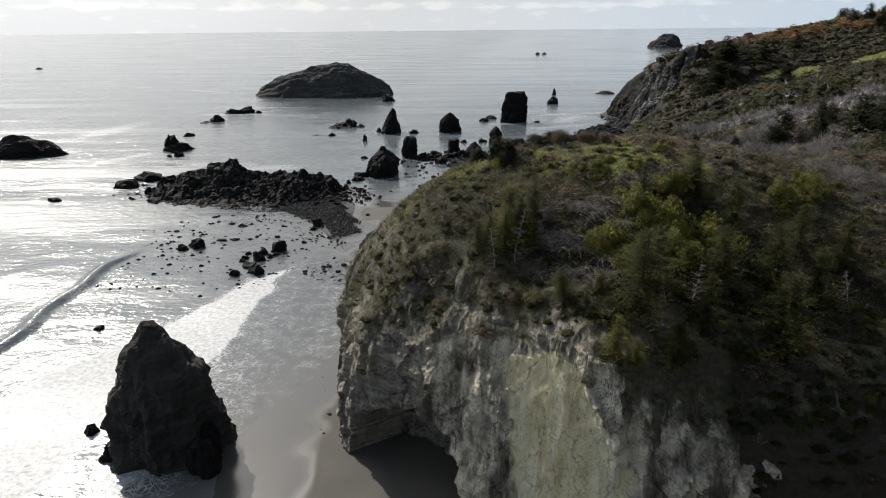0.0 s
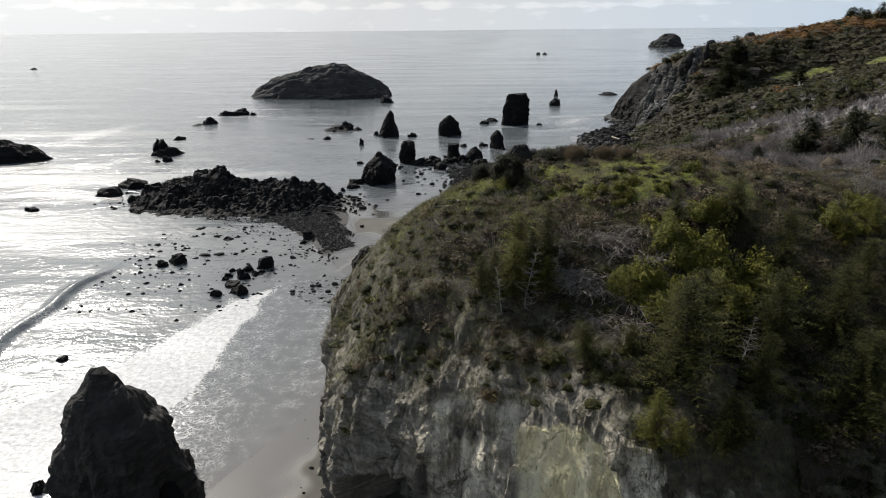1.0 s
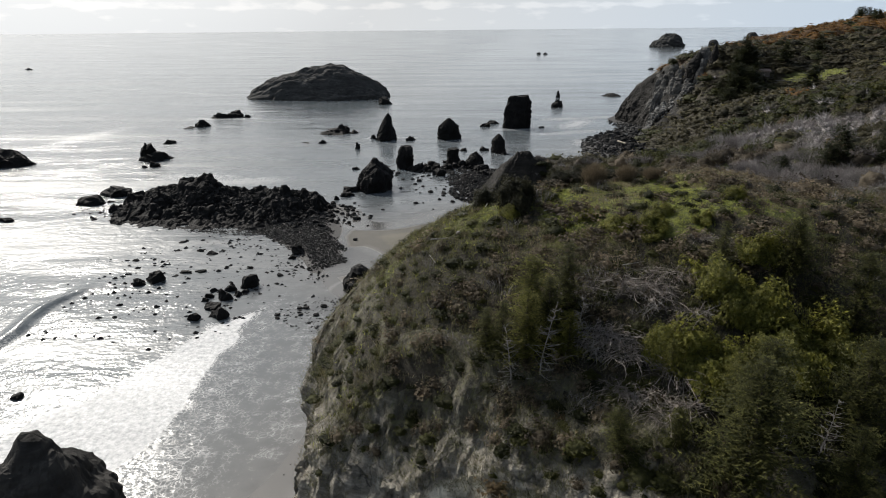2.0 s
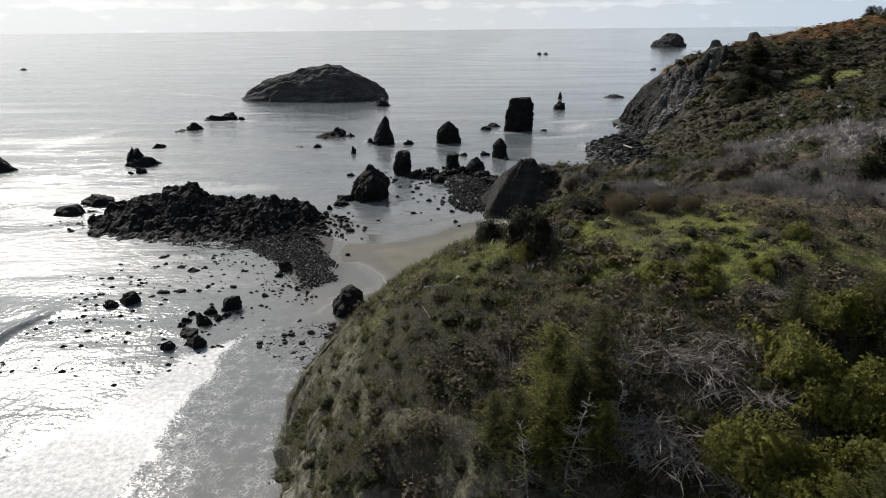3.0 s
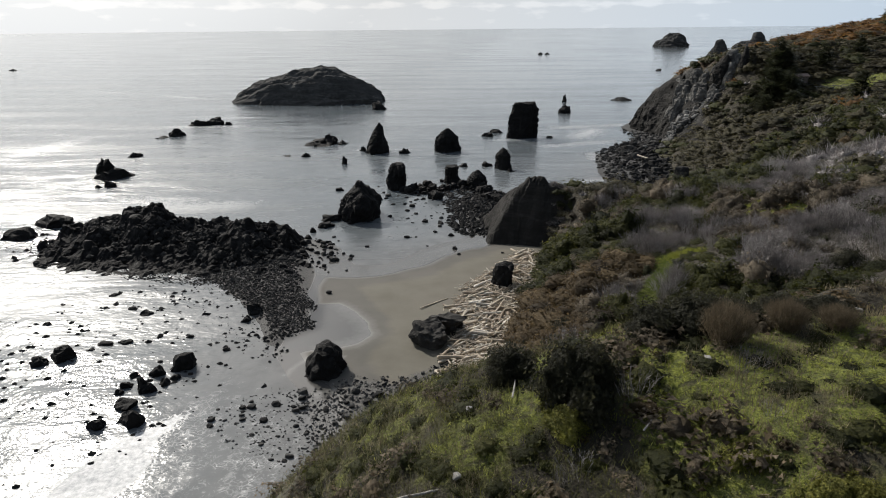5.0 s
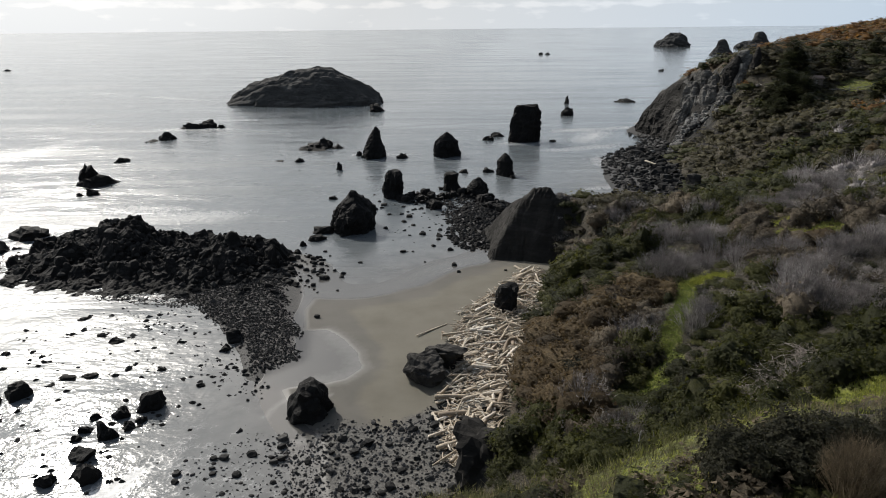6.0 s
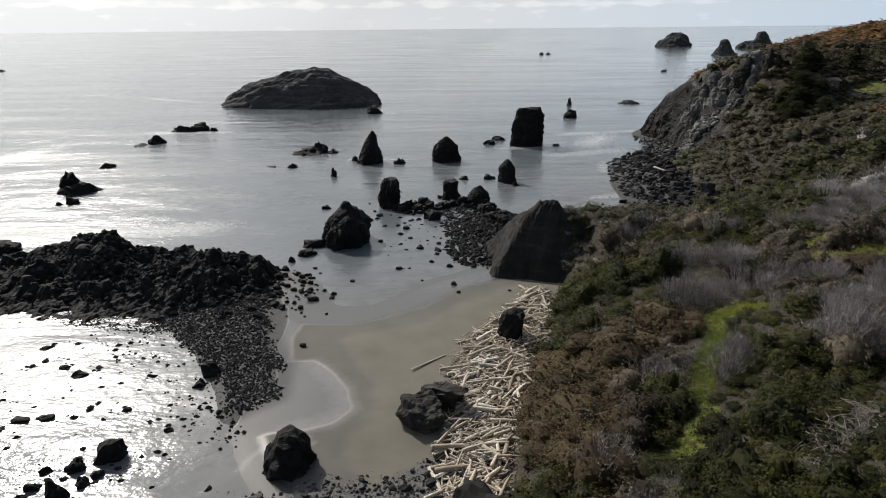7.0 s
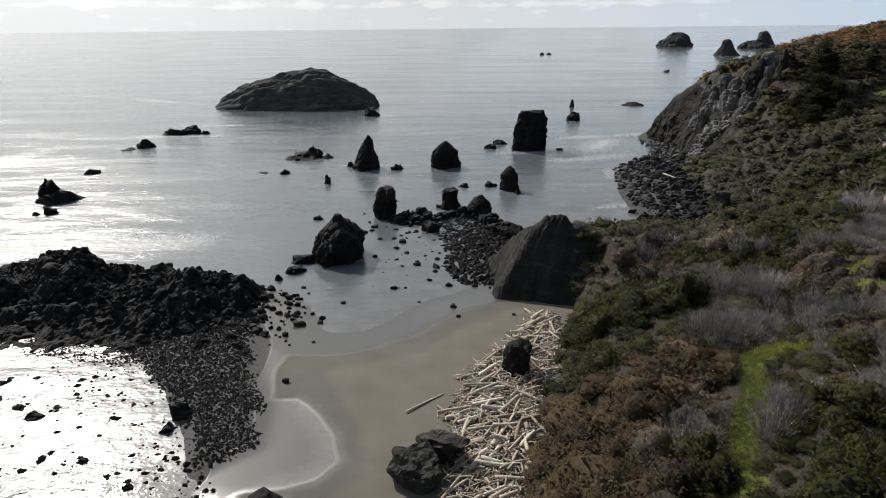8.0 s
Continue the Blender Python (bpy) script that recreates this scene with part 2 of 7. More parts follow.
def sand_material():
    n = Nodes("beach_sand", 0.9)
    fine = n.noise(9.0, 6)
    mid = n.noise(0.22, 5)
    streak = n.noise(0.5, 5, (0.35, 1.0, 1.0), 0.6)
    dry = n.ramp(mid, (0.3, (0.080, 0.072, 0.053)), (0.6, (0.108, 0.098, 0.075)))
    damp = n.ramp(mid, (0.3, (0.060, 0.056, 0.047)), (0.65, (0.082, 0.076, 0.065)))
    film = n.attr("wet")
    c = n.mix(n.ramp(n.math("ADD", n.attr("damp"), n.math("MULTIPLY", n.math("SUBTRACT", streak, 0.5), 0.6)), (0.35, 0.0), (0.65, 1.0)), dry, damp)
    c = n.mix(n.ramp(fine, (0.35, 0.25), (0.6, 0.0)), c, (0.075, 0.068, 0.056))
    c = n.mix(n.ramp(film, (0.3, 0.0), (0.7, 1.0)), c, (0.068, 0.066, 0.062))
    rim = n.math("ADD", n.attr("rim"), n.math("MULTIPLY", n.math("SUBTRACT", n.noise(1.3, 5), 0.5), 0.5))
    c = n.mix(n.ramp(rim, (0.2, 0.0), (1.0, 0.7)), c, (0.185, 0.182, 0.172))
    stones = n.ramp(n.attr("stony"), (0.35, 0.0), (0.65, 1.0))
    c = n.mix(stones, c, n.ramp(n.noise(5.0, 4), (0.35, (0.010, 0.010, 0.010)), (0.65, (0.05, 0.048, 0.046))))
    c = n.mix(n.ramp(n.attr("gravel"), (0.3, 0.0), (0.8, 0.85)), c, n.ramp(n.noise(3.5, 6, rough=0.7), (0.35, (0.022, 0.021, 0.020)), (0.5, (0.062, 0.060, 0.056)), (0.65, (0.12, 0.115, 0.107))))
    n.color(c)
    sheen = n.ramp(film, (0.2, 0.85), (0.5, 0.35), (0.9, 0.13))
    n.link(n.mix(stones, sheen, (0.8, 0.8, 0.8)), n.bsdf.inputs["Roughness"])
    n.link(n.ramp(film, (0.08, 0.5), (0.35, 0.3), (0.8, 0.42)), n.bsdf.inputs["Specular IOR Level"])
    n.bump((n.noise(1.2, 5), 0.10, 0.06), (streak, 0.08, 0.08), (fine, 0.2, 0.02))
    return n.mat


M_SAND = sand_material()


def sea_material():
    n = Nodes("sea_water", 0.12)
    n.bsdf.inputs["IOR"].default_value = 1.34
    foam_in = n.attr("foam")
    cells = n.add("ShaderNodeTexVoronoi", Scale=1.9)
    cells.feature = "DISTANCE_TO_EDGE"
    warp = n.add("ShaderNodeTexNoise", Scale=0.5, Detail=4.0)
    n.link(n.place(), warp.inputs["Vector"])
    vm = n.add("ShaderNodeVectorMath")
    vm.operation = "MULTIPLY_ADD"
    n.link(warp.outputs["Color"], vm.inputs[0])
    vm.inputs[1].default_value = (2.4, 2.4, 0.0)
    n.link(n.place(), vm.inputs[2])
    n.link(vm.outputs[0], cells.inputs["Vector"])
    lace = n.ramp(cells.outputs["Distance"], (0.0, 1.0), (0.17, 0.0))
    patch = n.noise(0.6, 8, rough=0.72)
    body = n.math("ADD", foam_in, n.math("MULTIPLY", n.math("SUBTRACT", patch, 0.5), 1.1))
    solid = n.ramp(body, (0.54, 0.0), (0.74, 1.0))
    lacy = n.math("MULTIPLY", lace, n.ramp(body, (0.12, 0.0), (0.42, 0.75)))
    foam = n.math("MAXIMUM", solid, lacy)
    deep = n.ramp(n.noise(0.015, 3), (0.3, (0.080, 0.096, 0.107)), (0.7, (0.110, 0.123, 0.132)))
    deep = n.mix(n.ramp(n.attr("shoal"), (0.0, 0.0), (1.0, 1.0)), deep, n.ramp(n.noise(0.3, 5), (0.35, (0.10, 0.10, 0.098)), (0.65, (0.14, 0.14, 0.136))))
    c = n.mix(foam, deep, n.ramp(n.noise(1.6, 7, rough=0.7), (0.34, (0.27, 0.28, 0.29)), (0.62, (0.58, 0.58, 0.58))))
    n.color(c)
    slick = n.ramp(n.noise(0.05, 5, (0.10, 1.0, 1.0), 0.6), (0.36, 0.55), (0.64, 1.6))
    n.link(n.math("ADD", n.math("MULTIPLY", n.attr("ruffle"), slick), n.math("MULTIPLY", foam, 0.35)), n.bsdf.inputs["Roughness"])
    chop = n.noise(0.85, 3, (0.7, 1.0, 1.0), 0.58)
    swell = n.noise(0.11, 4, (0.45, 1.2, 1.0), 0.5)
    bands = n.ramp(n.noise(0.022, 5, (0.18, 1.0, 1.0), 0.6), (0.36, 0.8), (0.64, 1.25))
    gusts = n.ramp(n.noise(0.2, 6, (0.65, 1.0, 1.0), 0.65), (0.36, 0.45), (0.62, 1.3))
    lively = n.math("MULTIPLY", n.math("MULTIPLY", n.attr("chop"), bands), gusts)
    n.bump((n.math("MULTIPLY", swell, n.attr("chop")), 0.5, 1.5), (n.math("MULTIPLY", n.math("SUBTRACT", chop, 0.5), lively), 1.0, 0.22), (n.math("MULTIPLY", n.math("SUBTRACT", n.noise(2.4, 2, (0.65, 1.0, 1.0), 0.5), 0.5), lively), 1.0, 0.055))
    return n.mat


M_SEA = sea_material()


def leaf_material(name, dark, mid, light, translucent=0.5, rough=0.6):
    n = Nodes(name, rough)
    g = n.add("ShaderNodeNewGeometry")
    c = n.ramp(g.outputs["Random Per Island"], (0.0, dark), (0.55, mid), (1.0, light))
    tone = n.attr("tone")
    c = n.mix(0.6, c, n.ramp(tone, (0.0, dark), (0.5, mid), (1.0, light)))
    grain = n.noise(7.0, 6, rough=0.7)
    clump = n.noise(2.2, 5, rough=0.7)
    # Hollows of the clump and grain bumps take the dark colour, painting shade.
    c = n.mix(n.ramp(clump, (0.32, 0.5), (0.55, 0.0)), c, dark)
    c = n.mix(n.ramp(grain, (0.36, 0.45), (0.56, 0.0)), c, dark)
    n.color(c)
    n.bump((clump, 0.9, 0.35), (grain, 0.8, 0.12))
    n.bsdf.inputs["Specular IOR Level"].default_value = 0.25
    if translucent:
        glow = n.add("ShaderNodeBsdfTranslucent")
        n.link(c, glow.inputs["Color"])
        both = n.add("ShaderNodeMixShader")
        both.inputs[0].default_value = translucent
        n.link(n.bsdf.outputs[0], both.inputs[1])
        n.link(glow.outputs[0], both.inputs[2])
        n.link(both.outputs[0], n.tree.nodes["Material Output"].inputs["Surface"])
    return n.mat


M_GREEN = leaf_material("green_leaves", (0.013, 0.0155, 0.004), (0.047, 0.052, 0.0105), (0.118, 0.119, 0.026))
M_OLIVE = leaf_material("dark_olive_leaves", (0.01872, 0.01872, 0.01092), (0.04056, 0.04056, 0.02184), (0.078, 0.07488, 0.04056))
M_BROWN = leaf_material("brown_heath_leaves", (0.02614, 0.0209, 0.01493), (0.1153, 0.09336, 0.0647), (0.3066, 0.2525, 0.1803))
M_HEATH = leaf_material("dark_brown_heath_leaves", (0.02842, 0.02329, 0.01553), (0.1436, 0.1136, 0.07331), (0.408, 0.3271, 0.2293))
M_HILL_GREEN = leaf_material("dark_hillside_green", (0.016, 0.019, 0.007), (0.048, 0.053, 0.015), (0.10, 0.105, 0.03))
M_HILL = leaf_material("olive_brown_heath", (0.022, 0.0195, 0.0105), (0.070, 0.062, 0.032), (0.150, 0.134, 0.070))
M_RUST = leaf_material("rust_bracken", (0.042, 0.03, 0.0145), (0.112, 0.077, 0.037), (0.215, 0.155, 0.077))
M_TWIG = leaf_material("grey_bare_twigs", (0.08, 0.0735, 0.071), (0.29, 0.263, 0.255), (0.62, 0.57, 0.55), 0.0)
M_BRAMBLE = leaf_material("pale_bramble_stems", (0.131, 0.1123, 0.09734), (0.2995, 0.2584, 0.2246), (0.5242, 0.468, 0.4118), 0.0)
# Spruce: near-black inner colours and pale tips paint shaded hearts and lit needle ends.
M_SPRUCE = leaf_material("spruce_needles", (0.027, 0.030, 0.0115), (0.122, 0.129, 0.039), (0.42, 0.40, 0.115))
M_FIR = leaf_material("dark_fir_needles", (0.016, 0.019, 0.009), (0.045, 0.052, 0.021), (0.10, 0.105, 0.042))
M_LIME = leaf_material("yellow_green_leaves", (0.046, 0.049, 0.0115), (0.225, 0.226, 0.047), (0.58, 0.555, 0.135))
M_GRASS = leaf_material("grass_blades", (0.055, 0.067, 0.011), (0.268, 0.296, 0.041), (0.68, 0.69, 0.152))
# Darker copy of the grass colour: shade from the shrubs painted in.
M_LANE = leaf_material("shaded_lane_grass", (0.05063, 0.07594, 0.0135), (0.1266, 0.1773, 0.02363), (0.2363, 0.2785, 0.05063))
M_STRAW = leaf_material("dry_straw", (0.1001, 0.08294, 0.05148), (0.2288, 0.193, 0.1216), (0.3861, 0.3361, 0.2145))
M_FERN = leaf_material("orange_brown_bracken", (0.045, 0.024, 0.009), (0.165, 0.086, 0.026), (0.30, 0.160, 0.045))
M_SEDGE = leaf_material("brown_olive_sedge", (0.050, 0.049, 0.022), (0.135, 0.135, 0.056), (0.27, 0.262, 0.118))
M_DEADWOOD = leaf_material("bleached_dead_wood", (0.18, 0.165, 0.15), (0.30, 0.28, 0.255), (0.44, 0.42, 0.39), 0.0)


def wood_material():
    n = Nodes("driftwood", 0.85)
    info = n.add("ShaderNodeObjectInfo")
    g = n.add("ShaderNodeNewGeometry")
    pick = n.math("FRACT", n.math("ADD", info.outputs["Random"], g.outputs["Random Per Island"]))
    c = n.ramp(pick, (0.0, (0.20, 0.155, 0.11)), (0.35, (0.38, 0.32, 0.24)), (0.7, (0.50, 0.44, 0.355)), (1.0, (0.66, 0.62, 0.55)))
    c = n.mix(n.ramp(n.noise(6.0, 6), (0.4, 0.0), (0.7, 0.6)), c, (0.14, 0.11, 0.08))
    n.color(c)
    n.bump((n.noise(14.0, 5), 0.4, 0.03))
    return n.mat


M_WOOD = wood_material()


def plain_material(name, a, b, scale, rough):
    n = Nodes(name, rough)
    n.color(n.ramp(n.noise(scale, 6), (0.3, a), (0.7, b)))
    n.bump((n.noise(scale * 4, 5), 0.3, 0.05))
    return n.mat


M_BARK = plain_material("bark", (0.03, 0.024, 0.018), (0.09, 0.075, 0.06), 3.0, 0.9)
M_SHED = plain_material("weathered_shed_boards", (0.10, 0.085, 0.07), (0.20, 0.175, 0.15), 2.0, 0.85)
M_ROOF = plain_material("brown_shed_roof", (0.15, 0.105, 0.085), (0.26, 0.19, 0.155), 1.5, 0.8)
M_FENCE = plain_material("grey_fence_timber", (0.20, 0.185, 0.165), (0.34, 0.32, 0.29), 2.0, 0.85)
M_PALE = plain_material("pale_lichened_stone", (0.132, 0.126, 0.114), (0.252, 0.24, 0.222), 4.0, 0.9)


def scree_material():
    n = Nodes("grey_scree", 0.9)
    g = n.add("ShaderNodeNewGeometry")
    c = n.ramp(g.outputs["Random Per Island"], (0.0, (0.03, 0.029, 0.027)), (0.6, (0.11, 0.107, 0.10)), (1.0, (0.26, 0.255, 0.24)))
    n.color(n.mix(n.ramp(n.noise(1.5, 6), (0.4, 0.0), (0.7, 0.6)), c, (0.04, 0.038, 0.036)))
    n.bump((n.noise(3.0, 6), 0.6, 0.15))
    return n.mat


M_SCREE = scree_material()
M_RIB_ROCK = rock_material("ribbed_grey_rock", (0.034, 0.033, 0.031), (0.12, 0.116, 0.108), (0.26, 0.252, 0.238), 0.5, 0.9)
# ---- geometry helpers ----
rng = np.random.default_rng(7)
GRID = np.random.default_rng(3).random((64, 64, 64))


def vnoise(p):
    """Smooth value noise, 0 to 1, for an array of points."""
    i = np.floor(p).astype(int)
    f = p - i
    f = f * f * (3 - 2 * f)
    i0, i1 = i & 63, (i + 1) & 63
    out = 0
    for a in (0, 1):
        wx = f[:, 0] if a else 1 - f[:, 0]
        ix = (i1 if a else i0)[:, 0]
        for b in (0, 1):
            wy = f[:, 1] if b else 1 - f[:, 1]
            iy = (i1 if b else i0)[:, 1]
            out = out + wx * wy * (GRID[ix, iy, i0[:, 2]] * (1 - f[:, 2]) + GRID[ix, iy, i1[:, 2]] * f[:, 2])
    return out


def fbm(p, octaves=4, gain=0.5):
    """Fractal noise, about -1 to 1."""
    total, amp, norm = 0, 1.0, 0.0
    for k in range(octaves):
        total = total + amp * (vnoise(p * 2.03 ** k + 17.3 * k) * 2 - 1)
        norm += amp
        amp *= gain
    return total / norm * 1.6


def flat3(x, y, z=0.0):
    return np.stack([x, y, np.zeros_like(x) + z], 1)


def smooth(a, b, x):
    t = np.clip((x - a) / (b - a), 0, 1)
    return t * t * (3 - 2 * t)


def tri_mesh(name, verts, tris, material, shade=False, **attributes):
    """A mesh from arrays of points and triangles, with float attributes at its points."""
    me = bpy.data.meshes.new(name)
    verts, tris = np.asarray(verts, np.float32), np.asarray(tris, np.int32)
    me.vertices.add(len(verts))
    me.vertices.foreach_set("co", verts.ravel())
    me.loops.add(tris.size)
    me.loops.foreach_set("vertex_index", tris.ravel())
    me.polygons.add(len(tris))
    me.polygons.foreach_set("loop_start", np.arange(0, tris.size, 3, dtype=np.int32))
    me.polygons.foreach_set("use_smooth", np.full(len(tris), shade))
    me.update(calc_edges=True)
    for key, value in attributes.items():
        me.attributes.new(key, "FLOAT", "POINT").data.foreach_set("value", np.asarray(value, np.float32))
    me.materials.append(material)
    return me


def grid_tris(rows, cols, keep=None, whole=False):
    k = np.arange(rows * cols).reshape(rows, cols)
    a, b, c, d = k[:-1, :-1].ravel(), k[:-1, 1:].ravel(), k[1:, 1:].ravel(), k[1:, :-1].ravel()
    quads = np.stack([a, b, c, d], 1)
    if keep is not None:
        quads = quads[keep[quads].all(1) if whole else keep[quads].any(1)]
    return np.concatenate([quads[:, [0, 1, 2]], quads[:, [0, 2, 3]]])


def compact(verts, tris, *values):
    used = np.unique(tris)
    back = np.zeros(len(verts), int)
    back[used] = np.arange(len(used))
    return (verts[used], back[tris], *(v[used] for v in values))


# ---- the plan of the shore ----
# Foot of the land: x, y, height of the steep face, its depth inland, slope above it.
COAST_SOUTH = [
    (120, -120, 14, 8, 1.0), (75, 5, 14, 7, 1.0), (46, 25, 12, 6, 1.0), (30, 32.5, 12, 5, 1.1), (20, 35.2, 14, 4, 1.2), (14.5, 35.9, 17, 3, 1.4),
    (10.6, 35.9, 19.5, 2.4, 1.5), (3.3, 43.0, 17.0, 2.6, 1.3), (-3.5, 47.9, 14.2, 2.6, 1.3), (-8.9, 51.8, 13.0, 1.6, 1.6), (-10.4, 57, 12.6, 1.5, 1.6),
    (-11.6, 64, 12.4, 1.5, 1.8), (-13.0, 70, 12.4, 1.5, 2.2), (-10.5, 76.5, 11.6, 2.4, 1.8), (-5.2, 84.5, 8.5, 4, 1.12), (2.5, 95, 4.0, 5, 0.92)]
COAST_COVE = [
    (6.7, 104, 5.2, 2.6, 0.6), (9.4, 116, 4.6, 2.4, 0.6), (12.2, 126.5, 4.4, 2.6, 0.7), (16.6, 140, 5.0, 3.2, 0.7), (20.0, 151, 4, 4, 0.6), (21.0, 157.5, 5, 3, 1.9),
    (20.5, 165, 8, 2, 2.4), (22, 176, 5, 4, 1.1), (34, 190, 3, 8, 0.4), (58, 194, 2, 6, 0.45), (64, 212, 3, 8, 0.5), (70.5, 236, 4, 8, 0.6)]
COAST_NORTH = [
    (77, 260, 6, 8, 0.9), (84.5, 284, 16, 7, 1.3), (75.5, 306, 10, 7, 1.2), (83, 318, 9, 6, 0.9), (104, 343, 10, 10, 0.8), (150, 420, 9, 10, 0.8), (230, 560, 9, 12, 0.8),
    (420, 800, 8, 15, 0.7), (800, 1150, 8, 15, 0.7), (1600, 1500, 8, 15, 0.7)]
COAST = np.array(COAST_SOUTH + COAST_COVE + COAST_NORTH, float)
LAND = np.concatenate([COAST[:, :2], [(2600, 1500), (2600, -600), (120, -600)]])
# Ground heights on the upland: x, y, z.
HEADLAND = [
    (-9.5, 61, 13.5), (-8.5, 72.5, 15.6), (-9.2, 68.5, 16.9), (-5.6, 68.5, 21.0), (-2.5, 68.5, 23.4), (3.2, 70, 25.9), (-2.0, 64.6, 23.8), (-0.5, 55.8, 22.3), (2.0, 63, 25.5), (5.0, 52.5, 23.2), (6.2, 49.5, 21.3), (9.0, 43.0, 20.8),
    (13.0, 44.0, 21.5), (14.5, 62.7, 28.4), (19.5, 67, 28.8), (11, 58, 26.6), (21, 56, 26.5), (30, 50, 21.5), (40, 73, 26), (7, 70, 26.4),
    (-5, 73, 20.0), (13, 75.5, 26.6), (21, 78, 26.2), (3, 79, 19.5), (24, 41, 17), (7, 79.5, 17.5), (12, 80.8, 18.6), (16, 82, 19.0), (12, 86, 14.5), (28, 88, 17), (45, 92, 20)]
COVE = [
    (13, 97.5, 8.0), (19, 103, 8.6), (8.8, 108, 6.2), (29, 118, 11.3), (36, 112, 13.0), (42, 119, 14.8), (19, 128, 8.0), (14, 122, 5.5), (30, 137, 10.8), (43, 142, 12.6),
    (40, 127, 12.4), (50, 132, 15.0), (71, 177, 12.5), (62, 197, 3.5), (84, 216, 13.5), (25, 163, 10.4), (31, 164, 10.4), (28, 175, 6.0), (45, 175, 7.5), (80, 130, 22), (24, 150, 8.0)]
HILL = [
    (95, 180, 19.5), (86, 258, 9.5), (93, 261, 18), (101, 265, 29.5), (97, 276, 28), (93, 290, 24.5), (105, 285, 30.3), (84, 303, 15.5), (95, 317, 18.6), (105, 256, 28.0), (117, 253, 22.0), (167, 326, 36.5), (215, 345, 42.5), (270, 420, 46), (130, 200, 27), (180, 180, 40),
    (106, 236, 18.5), (400, 700, 34), (800, 1000, 34), (150, 60, 42), (100, 15, 28), (250, 200, 58), (700, 400, 90), (120, 290, 31.5)]
CONTROL = np.array(HEADLAND + COVE + HILL, float)


def tps(r2):
    return r2 * np.log(r2 + 1e-9)


def fit_upland():
    p = CONTROL[:, :2] / 100
    n = len(p)
    k = tps(((p[:, None] - p[None]) ** 2).sum(2)) + np.eye(n) * 0.002
    q = np.c_[np.ones(n), p]
    a = np.block([[k, q], [q.T, np.zeros((3, 3))]])
    return np.linalg.solve(a, np.r_[CONTROL[:, 2], 0, 0, 0])


UPLAND = fit_upland()


def upland(x, y):
    p = np.c_[x, y] / 100
    out = UPLAND[-3] + p @ UPLAND[-2:]
    for c, wgt in zip(CONTROL[:, :2] / 100, UPLAND):
        out = out + wgt * tps(((p - c) ** 2).sum(1))
    return np.clip(out, 2, 95)


def inside(poly, x, y):
    hit = np.zeros(len(x), bool)
    for (x0, y0), (x1, y1) in zip(poly, np.roll(poly, -1, 0)):
        cross = (y0 > y) != (y1 > y)
        with np.errstate(divide="ignore", invalid="ignore"):
            hit ^= cross & (x < (x1 - x0) * (y - y0) / (y1 - y0) + x0)
    return hit


def along(line, x, y):
    """Distance to a line of points, the step along it, and its other columns there."""
    best = np.full(len(x), 1e18)
    pos = np.zeros(len(x))
    for k in range(len(line) - 1):
        a, b = line[k, :2], line[k + 1, :2]
        ab = b - a
        t = np.clip(((x - a[0]) * ab[0] + (y - a[1]) * ab[1]) / (ab @ ab), 0, 1)
        d = (x - a[0] - t * ab[0]) ** 2 + (y - a[1] - t * ab[1]) ** 2
        m = d < best
        best[m], pos[m] = d[m], (k + t)[m]
    k = np.clip(pos.astype(int), 0, len(line) - 2)
    f = (pos - k)[:, None]
    return np.sqrt(best), pos, line[k, 2:] * (1 - f) + line[k + 1, 2:] * f


# The water's edge, from south to north: sea on its left.
WATERLINE = np.array([(40, -120), (0, 10), (-12, 30), (-20, 44), (-22.5, 54), (-20.5, 59), (-18.0, 63.5), (-15.8, 68), (-14.2, 74), (-12.0, 80), (-10.5, 90), (-12.5, 99), (-15.0, 107), (-18.5, 112), (-21.5, 118), (-19.5, 126), (-22.5, 138),
                      (-24, 146.2), (-19, 146.6), (-14, 147.4), (-9.5, 149), (-6.3, 151.8), (-2.5, 156.5), (1, 159.3), (4.5, 161.5), (9, 163.8), (15, 180), (33, 198), (45, 203), (46, 224), (52, 251), (66, 271), (79, 288), (74, 307), (82, 321), (99, 346), (150, 440), (420, 830), (1600, 1560)], float)
SHORE = np.concatenate([WATERLINE, [(2600, 1500), (2600, -600), (40, -600)]])


# Outlines on the sand: the fan of cobbles below the reef, the bar of shingle below the headland, the shallow pool.
COBBLE_FAN = np.array([(-66, 149), (-50, 142.5), (-39, 140), (-31.5, 135), (-26.5, 128.5), (-22.5, 121.5), (-18.6, 124.5), (-19.6, 131), (-23.5, 139), (-25.5, 147.5), (-33, 158), (-66, 160)], float)
SHINGLE_BAR = np.array([(-24.5, 105), (-20.5, 109.5), (-14, 107.8), (-9, 110.2), (-5, 108.5), (-0.5, 111.5), (4, 116), (6.5, 104), (2, 94), (-14, 95), (-21, 99)], float)
POOL = np.array([(-22, 108), (-19.8, 115.8), (-17.5, 117.6), (-13.5, 117.8), (-10.6, 119), (-9.0, 121.6), (-10, 125.4), (-12.6, 129.2), (-15.6, 132.2), (-19.0, 132), (-18.4, 125), (-21, 119), (-25, 112)], float)


